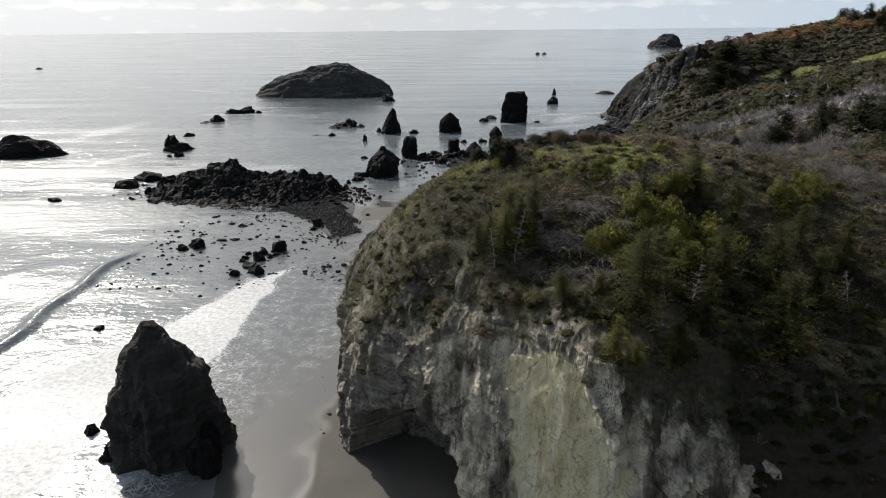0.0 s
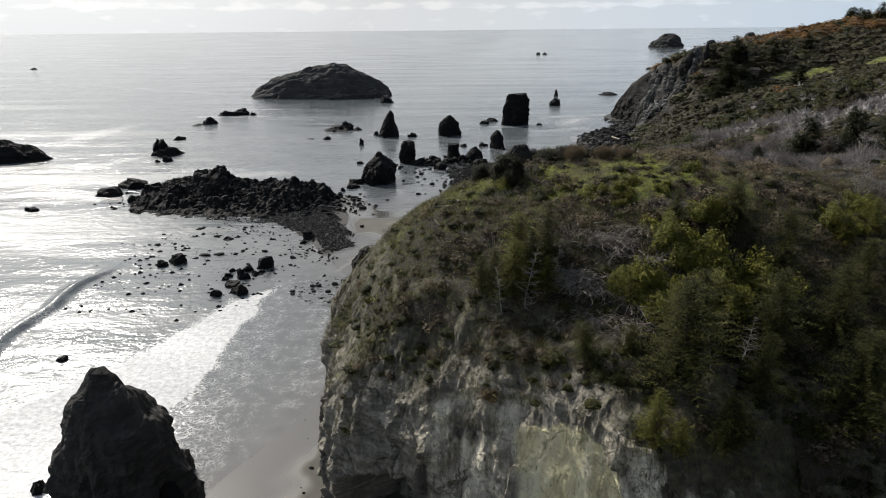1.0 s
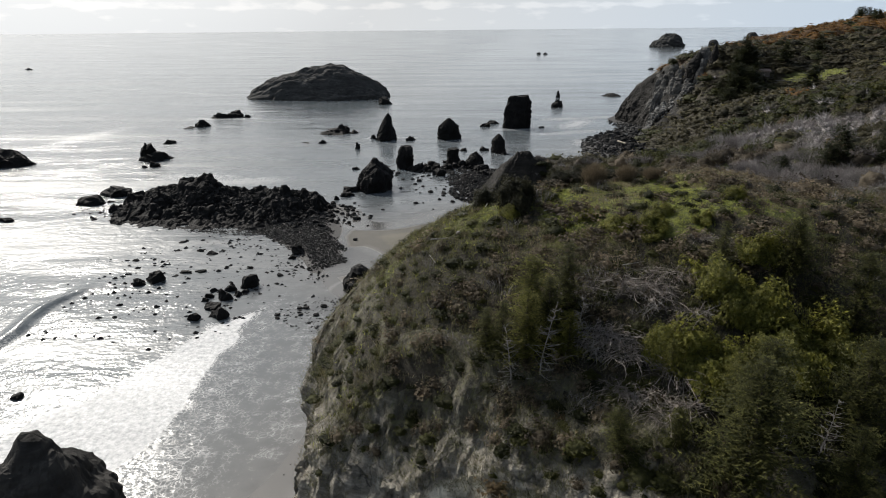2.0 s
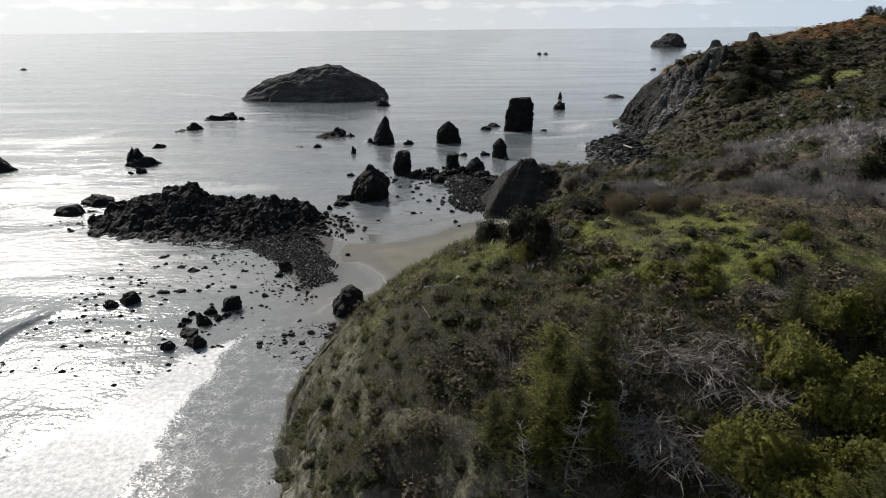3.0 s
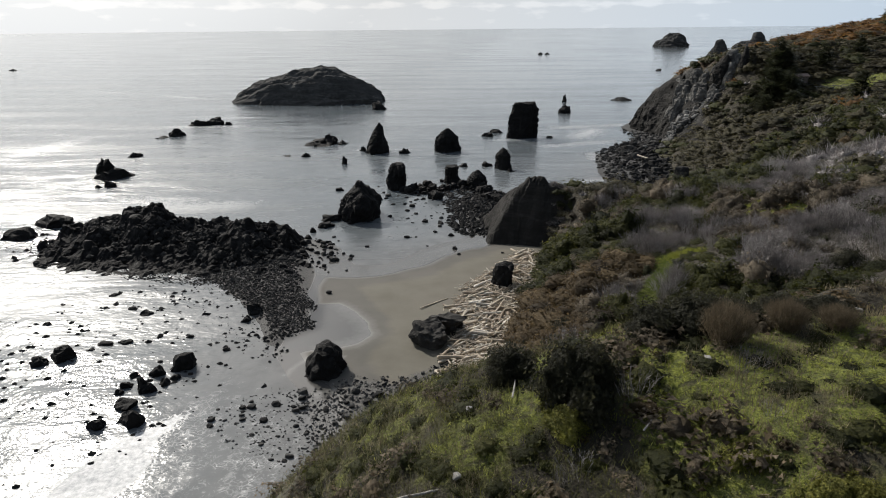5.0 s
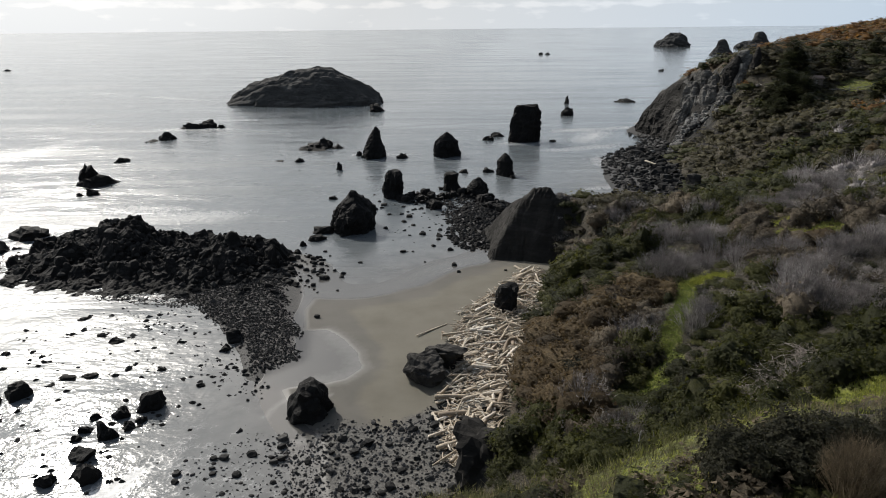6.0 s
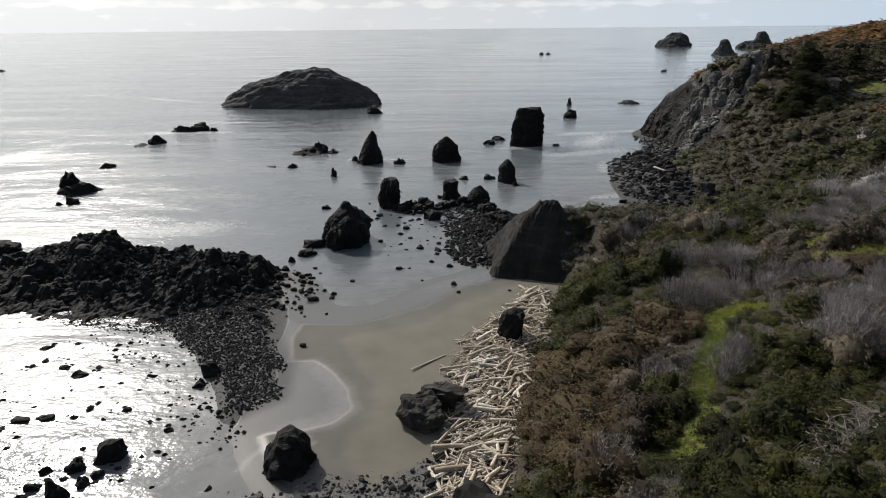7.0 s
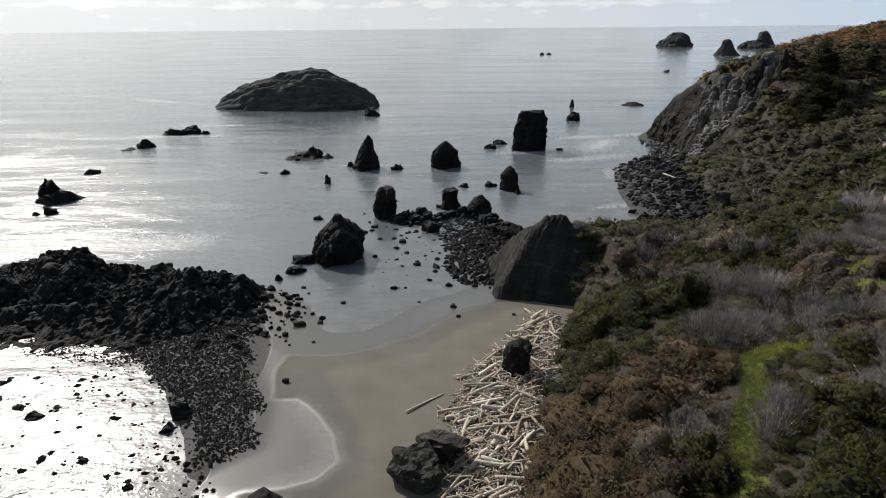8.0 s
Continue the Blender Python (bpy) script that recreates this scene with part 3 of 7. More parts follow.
def beach(x, y):
    """Height of the sand: it climbs slowly from the water's edge and dips below the sea."""
    d, _, _ = along(WATERLINE, x, y)
    s = np.where(inside(SHORE, x, y), d, -d)
    p = flat3(x, y)
    z = np.where(s > 0, 2.0 * (1 - np.exp(-s * 0.042)), np.maximum(s * 0.05, -2.5))
    z = z + 0.10 * fbm(p * 0.09, 3) * np.clip(np.abs(s) / 8, 0, 1)
    spit = np.exp(-(((x + 27) / 9) ** 2 + ((y - 140) / 13) ** 2)) * 0.45 + np.exp(-(((x + 52) / 26) ** 2 + ((y - 161) / 11) ** 2)) * 2.6
    ring = np.concatenate([COBBLE_FAN, COBBLE_FAN[:1]])
    e = along(np.c_[ring, ring], x, y)[0]
    spit = spit + 0.5 * smooth(-2.5, 1.5, np.where(inside(COBBLE_FAN, x, y), e, -e))
    bar = np.exp(-(((x - 8) / 8) ** 2 + ((y - 190) / 17) ** 2)) * 1.2
    return z + spit + bar


def ground(x, y):
    """Height of the land, and how far inland the place is (less than 0 on the shore)."""
    x, y = np.asarray(x, float), np.asarray(y, float)
    d, pos, v = along(COAST, x, y)
    d = np.where(inside(LAND, x, y), d, -d)
    p = flat3(x, y)
    top = upland(x, y) + 0.9 * fbm(p * 0.2 + 8, 2) * smooth(92, 98, y) * smooth(205, 190, y) + 0.55 * fbm(p * 0.13, 4) + 0.16 * fbm(p * 0.7, 3)
    t = np.clip(d / v[:, 1], 0, 1)
    low = beach(x, y) + v[:, 0] * (1 - (1 - t) ** 2.2) + np.maximum(d - v[:, 1], 0) * v[:, 2] * (1 + 0.25 * fbm(p * 0.2, 2))
    k = 1.2
    h = np.clip(0.5 + 0.5 * (top - low) / k, 0, 1)
    z = top * (1 - h) + low * h - k * h * (1 - h)
    return z, d, pos, v


def ground_z(x, y):
    return ground(np.atleast_1d(np.asarray(x, float)), np.atleast_1d(np.asarray(y, float)))[0]


def spaced(*runs):
    """Grid lines: runs of (from, to, first step, growth)."""
    out = []
    for a, b, step, grow in runs:
        v = a
        while v < b:
            out.append(v)
            v += step
            step = max(step * grow, 0.5)
    return np.array(out + [runs[-1][1]])


def mesh_grid(xs, ys):
    gx, gy = np.meshgrid(xs, ys)
    return gx.ravel(), gy.ravel()


def facets(a, b, wide, high, seed):
    """Flat, tilted slabs over a face with coordinates a and b: how far each stands out."""
    r = np.random.default_rng(seed)
    jit, off, ta, tb = r.random((97, 97, 2)), r.normal(0, 1, (97, 97)), r.normal(0, 1, (97, 97)), r.normal(0, 1, (97, 97))
    u, v = a / wide, b / high
    iu, iv = np.floor(u).astype(int), np.floor(v).astype(int)
    best, out = np.full(len(u), 1e9), np.zeros(len(u))
    for du in (-1, 0, 1):
        for dv in (-1, 0, 1):
            cu, cv = (iu + du) % 97, (iv + dv) % 97
            eu, ev = u - iu - du - jit[cu, cv, 0], v - iv - dv - jit[cu, cv, 1]
            d = eu * eu + ev * ev
            m = d < best
            best[m] = d[m]
            out[m] = (off[cu, cv] * 0.5 + ta[cu, cv] * eu * 0.9 + tb[cu, cv] * ev * 0.6)[m]
    return out


def hump(x, y, *humps):
    out = 0
    for cx, cy, sx, sy, s in humps:
        out = out + s * np.exp(-(((x - cx) / sx) ** 2 + ((y - cy) / sy) ** 2))
    return out


# Small meadows among the scrub: x, y, half lengths, strength.
MEADOWS = [(51, 137.6, 4.5, 1.8, 1.0), (49, 130.8, 5.5, 2.6, 1.0), (33.5, 92.4, 6.5, 2.4, 1.2), (70, 150, 6, 2.5, 0.8), (33.5, 123.2, 2.6, 1.0, 0.9), (134, 250, 12, 7, 0.8), (162, 240, 13, 8, 0.8), (118, 226, 9, 5, 0.6)]


def lane_x(y):
    """The grass path through the scrub."""
    return 23.8 + (y - 109.3) * 0.54 + 0.3 * np.sin(y * 0.6)


SCREE_LINE = np.array([(98, 265, 0), (92, 263.5, 0), (87, 264.5, 0), (82.5, 267, 0), (78.5, 262, 0), (73, 256, 0)], float)
CLIFF_RANGE = (4.0, 14.3)  # steps of the coast that have a rock face of their own
NORTH_RANGE = (27.6, 31.6)


# Bright turf on the headland: x, y, half lengths, strength.
TURF = [(10, 68, 4, 2.5, 0.9), (10.5, 60.5, 2.6, 2.2, 1.0), (11, 65, 3.4, 2.4, 0.9), (14.4, 65, 3.6, 2.6, 1.0), (18, 67, 4, 2.5, 0.9), (22, 69, 4, 3, 0.8), (17, 62.5, 3, 1.6, 0.8), (2.2, 63.4, 2.0, 1.6, 0.6), (1.5, 73, 3, 1.8, 0.75),
        (-3, 75.7, 4, 1.5, 0.9), (5, 73.5, 5, 2.4, 1.0), (10.5, 75, 6, 2.6, 1.0), (18, 77, 6, 2.6, 0.95), (27, 72, 5, 4, 0.6), (15.5, 60, 3, 1.3, 0.9), (20.5, 60.2, 3, 1.6, 0.9), (24.2, 61, 3, 2, 0.8), (28, 64, 4, 2, 0.6), (-1, 69.6, 3, 2.2, 0.65), (-4.6, 67.5, 2.6, 3.0, 0.42), (0.6, 66.3, 2.6, 2.2, 0.5), (-4, 63.5, 2.4, 2.4, 0.4), (0, 60.5, 3, 1.8, 0.35), (5.5, 67, 2.5, 2.5, 0.6)]


def turf(x, y):
    p = flat3(x, y)
    return np.clip(hump(x, y, *TURF) * (0.9 + 0.55 * fbm(p * 0.35 + 2, 3)), 0, 1)


def build_land():
    xs = spaced((-17, 48, 0.55, 1.0), (48, 130, 0.9, 1.02), (130, 1500, 4, 1.12))
    ys = spaced((-120, 20, 9, 0.93), (20, 135, 0.55, 1.0), (135, 330, 0.9, 1.008), (330, 1500, 5, 1.1))
    x, y = mesh_grid(xs, ys)
    z, d, pos, v = ground(x, y)
    own = ((pos > CLIFF_RANGE[0]) & (pos < CLIFF_RANGE[1])) | ((pos > NORTH_RANGE[0]) & (pos < NORTH_RANGE[1]))
    keep = np.where(own, d > v[:, 1] + np.where(pos < 20, 2.6, 1.0), d > -1.2)
    z = np.where(d < 0.3, z - 0.6, z)
    p = flat3(x, y)
    lush = 0.75 * turf(x, y) + 0.25 * fbm(p * 0.05 + 9, 3) * (y > 90) + 0.16
    lane = np.exp(-((x - lane_x(y)) / 1.0) ** 2) * smooth(102, 106, y) * (1 - smooth(123, 125.5, y))
    rocky = np.exp(-(((x - 88) / 17) ** 4 + ((y - 285) / 33) ** 4)) * (1 - smooth(11, 16, d))
    rust = smooth(240, 300, y) * 0.75 + np.exp(-(((x - 13.5) / 7) ** 2 + ((y - 113) / 15) ** 2)) * 0.9
    t = grid_tris(len(ys), len(xs), keep, True)
    z = z + rocky * (1.8 * fbm(np.stack([x, y, z * 0.5], 1) * 0.22, 5, 0.6) + 2.2 * facets(x + 0.3 * y, y, 6.0, 8.0, 9) + 0.7 * facets(x, y + 0.4 * x, 2.4, 3.0, 10)) * smooth(2, 8, d)
    verts, tris, lush, rust, rocky = compact(np.stack([x, y, z], 1), t, lush + lane * 1.1 + hump(x, y, *MEADOWS), rust * (1 - lane) * (1 - rocky), rocky)
    land = new("ground_land", tri_mesh("ground_land", verts, tris, M_LAND, True, lush=lush, rust=rust, rocky=rocky))
    return tagged(land, "coastal upland of green turf, brown heath and soil", "ground", kind="structure")


def build_beach():
    xs = spaced((-170, -60, 5, 0.97), (-60, -30, 1.0, 1.0), (-30, 20, 0.6, 1.0), (20, 130, 1.2, 1.05))
    ys = spaced((-120, 20, 8, 0.93), (20, 50, 1.5, 0.97), (50, 172, 0.8, 1.0), (172, 215, 1.2, 1.0), (215, 420, 2.0, 1.05))
    x, y = mesh_grid(xs, ys)
    z = beach(x, y)
    p = flat3(x, y)
    def within(outline, soft):
        ring = np.concatenate([outline, outline[:1]])
        d = along(np.c_[ring, ring], x, y)[0]
        return np.where(inside(outline, x, y), d, -d) / soft

    stony = smooth(-1, 1, within(COBBLE_FAN, 1.2) + 2.2 * (x < -21)) + np.exp(-(((x + 52) / 27) ** 2 + ((y - 160) / 13) ** 2)) * 1.5
    gravel = smooth(-1, 1, within(SHINGLE_BAR, 1.6) + 0.8 * fbm(p * 0.3 + 4, 3))
    stony += smooth(236, 246, y) * (x > 40) + np.exp(-(((x - 10) / 7) ** 2 + ((y - 187) / 18) ** 2)) * 0.9 + smooth(200, 208, y) * (x > 18) + smooth(36, 44, x) * smooth(190, 196, y) + 0.15 * fbm(p * 0.3, 3)
    wob = 0.8 * fbm(p * 0.16 + 5, 3)
    s, _, _ = along(WATERLINE, x, y)
    s = np.where(inside(SHORE, x, y), s, -s) + wob
    pool = within(POOL, 1.0) + 0.5 * wob
    # a sheet of water drains back over the sand by the sea; a shallow pool lies in the hollow
    south = 1 - smooth(88, 100, y)
    north = smooth(136, 146, y) * (x > -22)
    wet = np.maximum(1 - smooth(1.5 + 2.5 * south + 1.5 * north, 4.5 + 6.0 * south + 3.0 * north, s + south * 3.0 * fbm(p * 0.2 + 8, 3)), smooth(-0.8, 0.8, pool))
    damp = 1 - smooth(5, 13, s - 8 * south) + 0.8 * np.exp(-(pool / 3.5) ** 2)
    rim = 0.65 * np.exp(-(pool / np.where(pool < 0, 1.2, 2.4)) ** 2) * smooth(-19.5, -14, x) + 0.25 * np.exp(-((s - 3.6) / 1.4) ** 2) * smooth(142, 150, y) * smooth(-20, -10, x) * (y < 166)
    rim += 0.8 * np.exp(-((np.hypot(x + 14.3, y - 112.0) - 4.3) / 0.5) ** 2) * (x < -11.5)
    sand = new("ground_beach", tri_mesh("ground_beach", np.stack([x, y, z], 1), grid_tris(len(ys), len(xs)), M_SAND, True, stony=stony, wet=wet, damp=damp, rim=rim, gravel=gravel))
    return tagged(sand, "wet grey and tan beach sand with dark cobbles", "beach", kind="structure")


# Broken water: x, y, half length, half width, turn in degrees, strength.
SURF = [
    (-18, 92, 14, 6, 95, 0.19), (-17, 78, 10, 4, 95, 0.20),
    (-50, 70, 26, 5.0, 50, 0.42), (-27, 66, 12, 6.5, 100, 0.30), (-26, 84, 14, 6, 95, 0.24),
    (-26, 100, 10, 4, 90, 0.22), (50, 272, 16, 4, 20, 0.6), (58, 296, 16, 6, 60, 0.7), (56, 312, 12, 5, 10, 0.7), (72, 316, 12, 4, 20, 0.65), (50, 249, 8, 2, 80, 0.6), (-200, 468, 78, 2.6, -30, 0.62), (-105, 350, 18, 3, 5, 0.55),
    (-108, 322, 20, 4, 0, 0.5), (-60, 190, 16, 5, 5, 0.5), (-92, 185, 16, 4, 20, 0.5), (-30, 380, 10, 2.5, 0, 0.6), (28, 281, 10, 3, 0, 0.5), (-20, 262, 14, 1.6, 0, 0.45),
    (-147, 271, 30, 8, 84, 0.36), (-110, 208, 14, 3, 60, 0.45), (-74, 196, 14, 4, 0, 0.5), (44, 215, 8, 2, 20, 0.5), (-66, 86, 14, 1.4, 55, 0.6), (-30, 52, 6, 5, 60, 0.75)]


# The broken wave: its outline on the water, from its tip round by the stack.
BREAKER = np.array([(-27.8, 105), (-28.3, 99.2), (-28.5, 92), (-28.9, 82), (-29.3, 74.5), (-31.4, 66), (-35.5, 58), (-36.5, 53.8), (-37.5, 47.3), (-41, 36), (-46, 20), (-54, 2), (-78, 8), (-72, 40), (-52.4, 64.2), (-48.4, 69.9), (-44.6, 78.1), (-40.1, 84.3), (-36.2, 92.4), (-33.4, 100.2)], float)


def build_sea():
    xs = np.r_[-spaced((150, 4900, 4, 1.16))[::-1], spaced((-148, -70, 1.6, 0.99), (-70, -56, 0.5, 1.0), (-56, -10, 1.0, 1.0), (-10, 110, 1.8, 1.0), (110, 4900, 3, 1.16))]
    ys = np.r_[-spaced((0, 4900, 5, 1.3))[::-1], spaced((2, 30, 2, 0.97), (30, 180, 1.0, 1.0), (180, 460, 2.0, 1.006), (460, 4900, 8, 1.1))]
    x, y = mesh_grid(xs, ys)
    r = np.hypot(x, y)
    p = flat3(x, y)
    foam = np.zeros(len(x))
    for cx, cy, a, b, turn, s in SURF:
        c, sn = math.cos(radians(turn)), math.sin(radians(turn))
        u, v = (x - cx) * c + (y - cy) * sn, -(x - cx) * sn + (y - cy) * c
        foam = np.maximum(foam, s * np.exp(-((u / a) ** 4 + (v / b) ** 2)))
    ring = np.concatenate([BREAKER, BREAKER[:1]])
    edge = along(np.c_[ring, ring], x, y)[0]
    edge = np.where(inside(BREAKER, x, y), edge, -edge)
    foam = np.maximum(foam, 1.05 * smooth(-0.8, 1.2, edge + 1.0 * fbm(p * 0.22 + 3, 3)))
    near = 1 - smooth(200, 420, r)
    z = near * (0.07 * fbm(p * np.array((0.10, 0.28, 1)), 3) + 0.03 * fbm(p * 0.7, 2))
    # low rollers that run in towards the sand
    for ax, ay, bx, by, high, wide in ((-61.5, 58, -60.5, 112, 0.8, 1.0), (-96, 60, -74, 104, 0.35, 2.5)):
        ab = np.array((bx - ax, by - ay))
        n = np.hypot(*ab)
        u = ((x - ax) * ab[0] + (y - ay) * ab[1]) / n
        v = (-(x - ax) * ab[1] + (y - ay) * ab[0]) / n + 0.8 * np.sin(u * 0.11) + 0.5 * np.sin(u * 0.37)
        z += high * np.exp(-(v / wide) ** 2) * smooth(-8, 6, u) * (1 - smooth(n - 6, n + 6, u))
    lee = np.exp(-(((x - 0) / 34) ** 2 + ((y - 195) / 45) ** 2))
    chop = (0.22 + 0.78 * np.exp(-r / 260)) * (1 - 0.6 * lee)
    shelter = np.exp(-(((x + 20) / 9) ** 2)) * smooth(44, 54, y) * (1 - smooth(108, 116, y))
    ruffle = (0.15 - 0.05 * (1 - np.exp(-r / 330)) + 0.12 * np.exp(-((r - 180) / 110) ** 2)) * (1 - 0.5 * lee) * (1 - 0.5 * shelter)
    west = smooth(-25, -110, x - 0.12 * (y - 180)) * smooth(140, 175, y)
    chop = chop * (1 - 0.7 * shelter) * (1 + 0.9 * west)
    ruffle = ruffle * (1 + 0.25 * west)
    d, _, _ = along(WATERLINE, x, y)
    shoal = np.exp(-d / 16) * (1 - smooth(230, 300, r))
    chop = chop * (1 - 0.55 * np.exp(-d / 9))
    z = z * np.clip(d / 10, 0.1, 1) + 34.0 * np.clip((r - 1500) / 3400, 0, 1.0) ** 2
    sea = new("water_sea", tri_mesh("water_sea", np.stack([x, y, z], 1), grid_tris(len(ys), len(xs)), M_SEA, True, foam=foam, chop=chop, shoal=shoal, ruffle=ruffle))
    return tagged(sea, "silver grey sea with white surf and sun glitter", "sea", kind="structure")


def resample(line, step):
    """Rounded, evenly spaced points along a line with columns."""
    pts = np.asarray(line, float)
    for _ in range(2):
        q = np.empty((2 * len(pts) - 2, pts.shape[1]))
        q[0::2], q[1::2] = 0.75 * pts[:-1] + 0.25 * pts[1:], 0.25 * pts[:-1] + 0.75 * pts[1:]
        pts = np.concatenate([pts[:1], q, pts[-1:]])
    s = np.r_[0, np.cumsum(np.hypot(*np.diff(pts[:, :2], axis=0).T))]
    u = np.arange(0, s[-1], step)
    return np.stack([np.interp(u, s, pts[:, k]) for k in range(pts.shape[1])], 1)


BROW = []


def build_cliff(name, label, first, last, step, rows, rough, material, cave=None, pale=None, over=3.4, moss_east=0.0):
    """A rock face along part of the coast: it climbs from the sand to the turf, with ledges, grooves and hollows."""
    line = resample(COAST[first:last + 1], step)
    tangent = np.gradient(line[:, :2], axis=0)
    tangent /= np.linalg.norm(tangent, axis=1)[:, None]
    inland = np.stack([tangent[:, 1], -tangent[:, 0]], 1)
    n = len(line)
    cols = []
    foot = beach(line[:, 0], line[:, 1])
    brow = rows // 3
    for r in range(rows + brow):
        u = min(r / rows, 1.0)
        extra = max(r - rows, 0) * over / brow
        depth = line[:, 3] * (0.10 + 0.90 * u ** 1.5) + extra
        px, py = line[:, 0] + inland[:, 0] * depth, line[:, 1] + inland[:, 1] * depth
        zz = foot - 1.2 + (line[:, 2] + 1.2) * u
        if r >= rows - 6:
            gz = ground_z(px, py) + 0.12 - 0.5 * max(0.0, (r - rows - brow + 3) / 3)
            f = min((r - rows + 7) / 7, 1.0)
            zz = zz * (1 - f) + gz * f
        cols.append(np.stack([px, py, zz], 1))
    total = rows + brow
    v = np.array(cols)
    flat = v.reshape(-1, 3)
    u = np.repeat(np.arange(total) / rows, n)
    end = 1 + brow / rows
    run = np.tile(np.arange(n) * step, total) + 0.6 * fbm(flat * 0.3, 2)
    groove = np.abs(fbm(np.stack([run * 0.22, flat[:, 2] * 0.035, run * 0], 1) + 4, 4, 0.6))
    push = rough * (0.9 * fbm(flat * 0.11, 2) + (1 - 0.6 * smooth(0.75, 1.0, u)) * (0.40 * facets(run, flat[:, 2], 2.6, 6.0, 5) + 0.20 * facets(run + 0.25 * flat[:, 2], flat[:, 2], 1.1, 2.0, 6)) + 0.11 * facets(run, flat[:, 2], 0.6, 0.8, 7) + 0.13 * fbm(flat * 1.7, 3, 0.6) - 0.9 * groove + 0.3)
    ledge = rough * 0.6 * np.abs(((flat[:, 2] * 0.33 + 0.8 * fbm(flat * 0.1, 2)) % 1.0) - 0.5)
    push = (push - ledge) * (1 - smooth(1.0, end, u)) - 0.25 * (1 - smooth(0.8, 1.0, u))
    light = np.zeros(len(flat))
    face = (flat[:, 0] - 4.2) * 0.717 - (flat[:, 1] - 43.9) * 0.697
    if pale:
        # the scar: a wedge that leans to the east as it falls
        z, w = flat[:, 2], 0.7 * fbm(flat * 0.5, 3)
        light = smooth(-1.6, 0.9, face + w - 1.0 - 0.31 * (16.1 - z)) * smooth(-0.6, 0.6, np.minimum(6.9 + 0.6 * (18.9 - z), 10.8) + w - face) * smooth(-0.6, 0.6, 15.8 + 0.45 * face - z + w)
        push *= 1 - 0.92 * light
    if cave:
        cx, cy, half, high, deep = cave
        along_face = (flat[:, 0] - cx) * tangent[n // 2, 0] + (flat[:, 1] - cy) * tangent[n // 2, 1]
        arch = high * np.sqrt(np.clip(1 - (along_face / half) ** 2, 0, 1)) + 0.8 * fbm(flat * 0.5, 3)
        close = np.hypot(flat[:, 0] - cx, flat[:, 1] - cy) < half + 4
        push += deep * close * smooth(0.0, 2.2, arch - flat[:, 2])
    flat[:, :2] += np.tile(inland, (total, 1)) * push[:, None]
    flat[:, 2] += 0.35 * rough * fbm(flat * 0.9 + 5, 3) * (1 - smooth(1.0, end, u)) * (u > 0)
    umber = np.maximum(smooth(-5.0, -9.0, face + 1.5 * fbm(flat * 0.2, 3)), 0.95 * smooth(0.86, 1.02, u + 0.1 * fbm(flat * 0.3, 2))) if pale else light
    start = 0.72 + 0.14 * np.exp(-((face + 1.5) / 4.5) ** 2)
    mossy = np.clip((u - start) / (1.20 - start), 0, 1) * 0.70 * (1 - 0.75 * light) + moss_east * smooth(11.0, 13.0, flat[:, 0]) * 0.75 + 0.04
    cliff = new(name, tri_mesh(name, flat, grid_tris(total, n)[:, ::-1], material, False, pale=light, mossy=mossy, umber=umber))
    if pale:
        BROW.append((flat, u, light, face))
    return tagged(cliff, label, "cliff", kind="structure")


build_sea()
build_beach()
build_land()
build_cliff("cliff_headland", "grey layered sea cliff with a pale clay scar and a cave at its foot", 3, 15, 0.22, 80, 1.0, M_CLIFF, cave=(-3.6, 48.2, 6.4, 9.3, 7.0), pale=True, over=6.2, moss_east=0.45)
build_cliff("cliff_north", "dark grey rocky point dropping to the sea", 27, 32, 0.6, 46, 1.0, M_POINT_ROCK, over=6.0)

# ---- rocks ----
def ico(level):
    bm = bmesh.new()
    bmesh.ops.create_icosphere(bm, subdivisions=level, radius=1.0)
    v = np.array([w.co[:] for w in bm.verts])
    t = np.array([[w.index for w in f.verts] for f in bm.faces])
    bm.free()
    return v, t


ICO = {k: ico(k) for k in (1, 2, 3, 4, 5)}


def rock_shape(level, seed, taper=0.3, cuts=9, rough=0.25, worn=0.0):
    """A craggy stone in a unit box: faceted by planes, roughened, narrowing upwards."""
    r = np.random.default_rng(seed)
    v, t = ICO[level]
    v = v.copy()
    for _ in range(cuts):
        n = r.normal(size=3)
        n /= np.linalg.norm(n)
        c = r.uniform(0.55, 0.85)
        v -= np.maximum(v @ n - c, 0)[:, None] * n
    off = r.uniform(0, 50, 3)
    v *= (1 + rough * fbm(v * 1.4 + off, 3) + rough * 0.45 * fbm(v * 4.5 + off, 3) * (level > 2))[:, None]
    v[:, 2] = np.maximum(v[:, 2], -0.25)
    lo, hi = v.min(0), v.max(0)
    v = (v - lo) / (hi - lo)
    k = (1 - taper * v[:, 2]) / np.maximum(np.sqrt(np.maximum(1 - 0.85 * v[:, 2] ** 2, 0)), 0.5) ** (1 - worn)
    v[:, :2] = (v[:, :2] - 0.5) * k[:, None]
    if level > 3:
        w = v * np.array((2.0, 2.0, 2.0))
        v[:, :2] *= (1 + 0.16 * np.abs(fbm(w * 3.0 + off, 4)) - 0.05)[:, None]
        v[:, 2] += 0.05 * fbm(w * 4.0 + off, 3) * (v[:, 2] > 0.1)
    return v, t


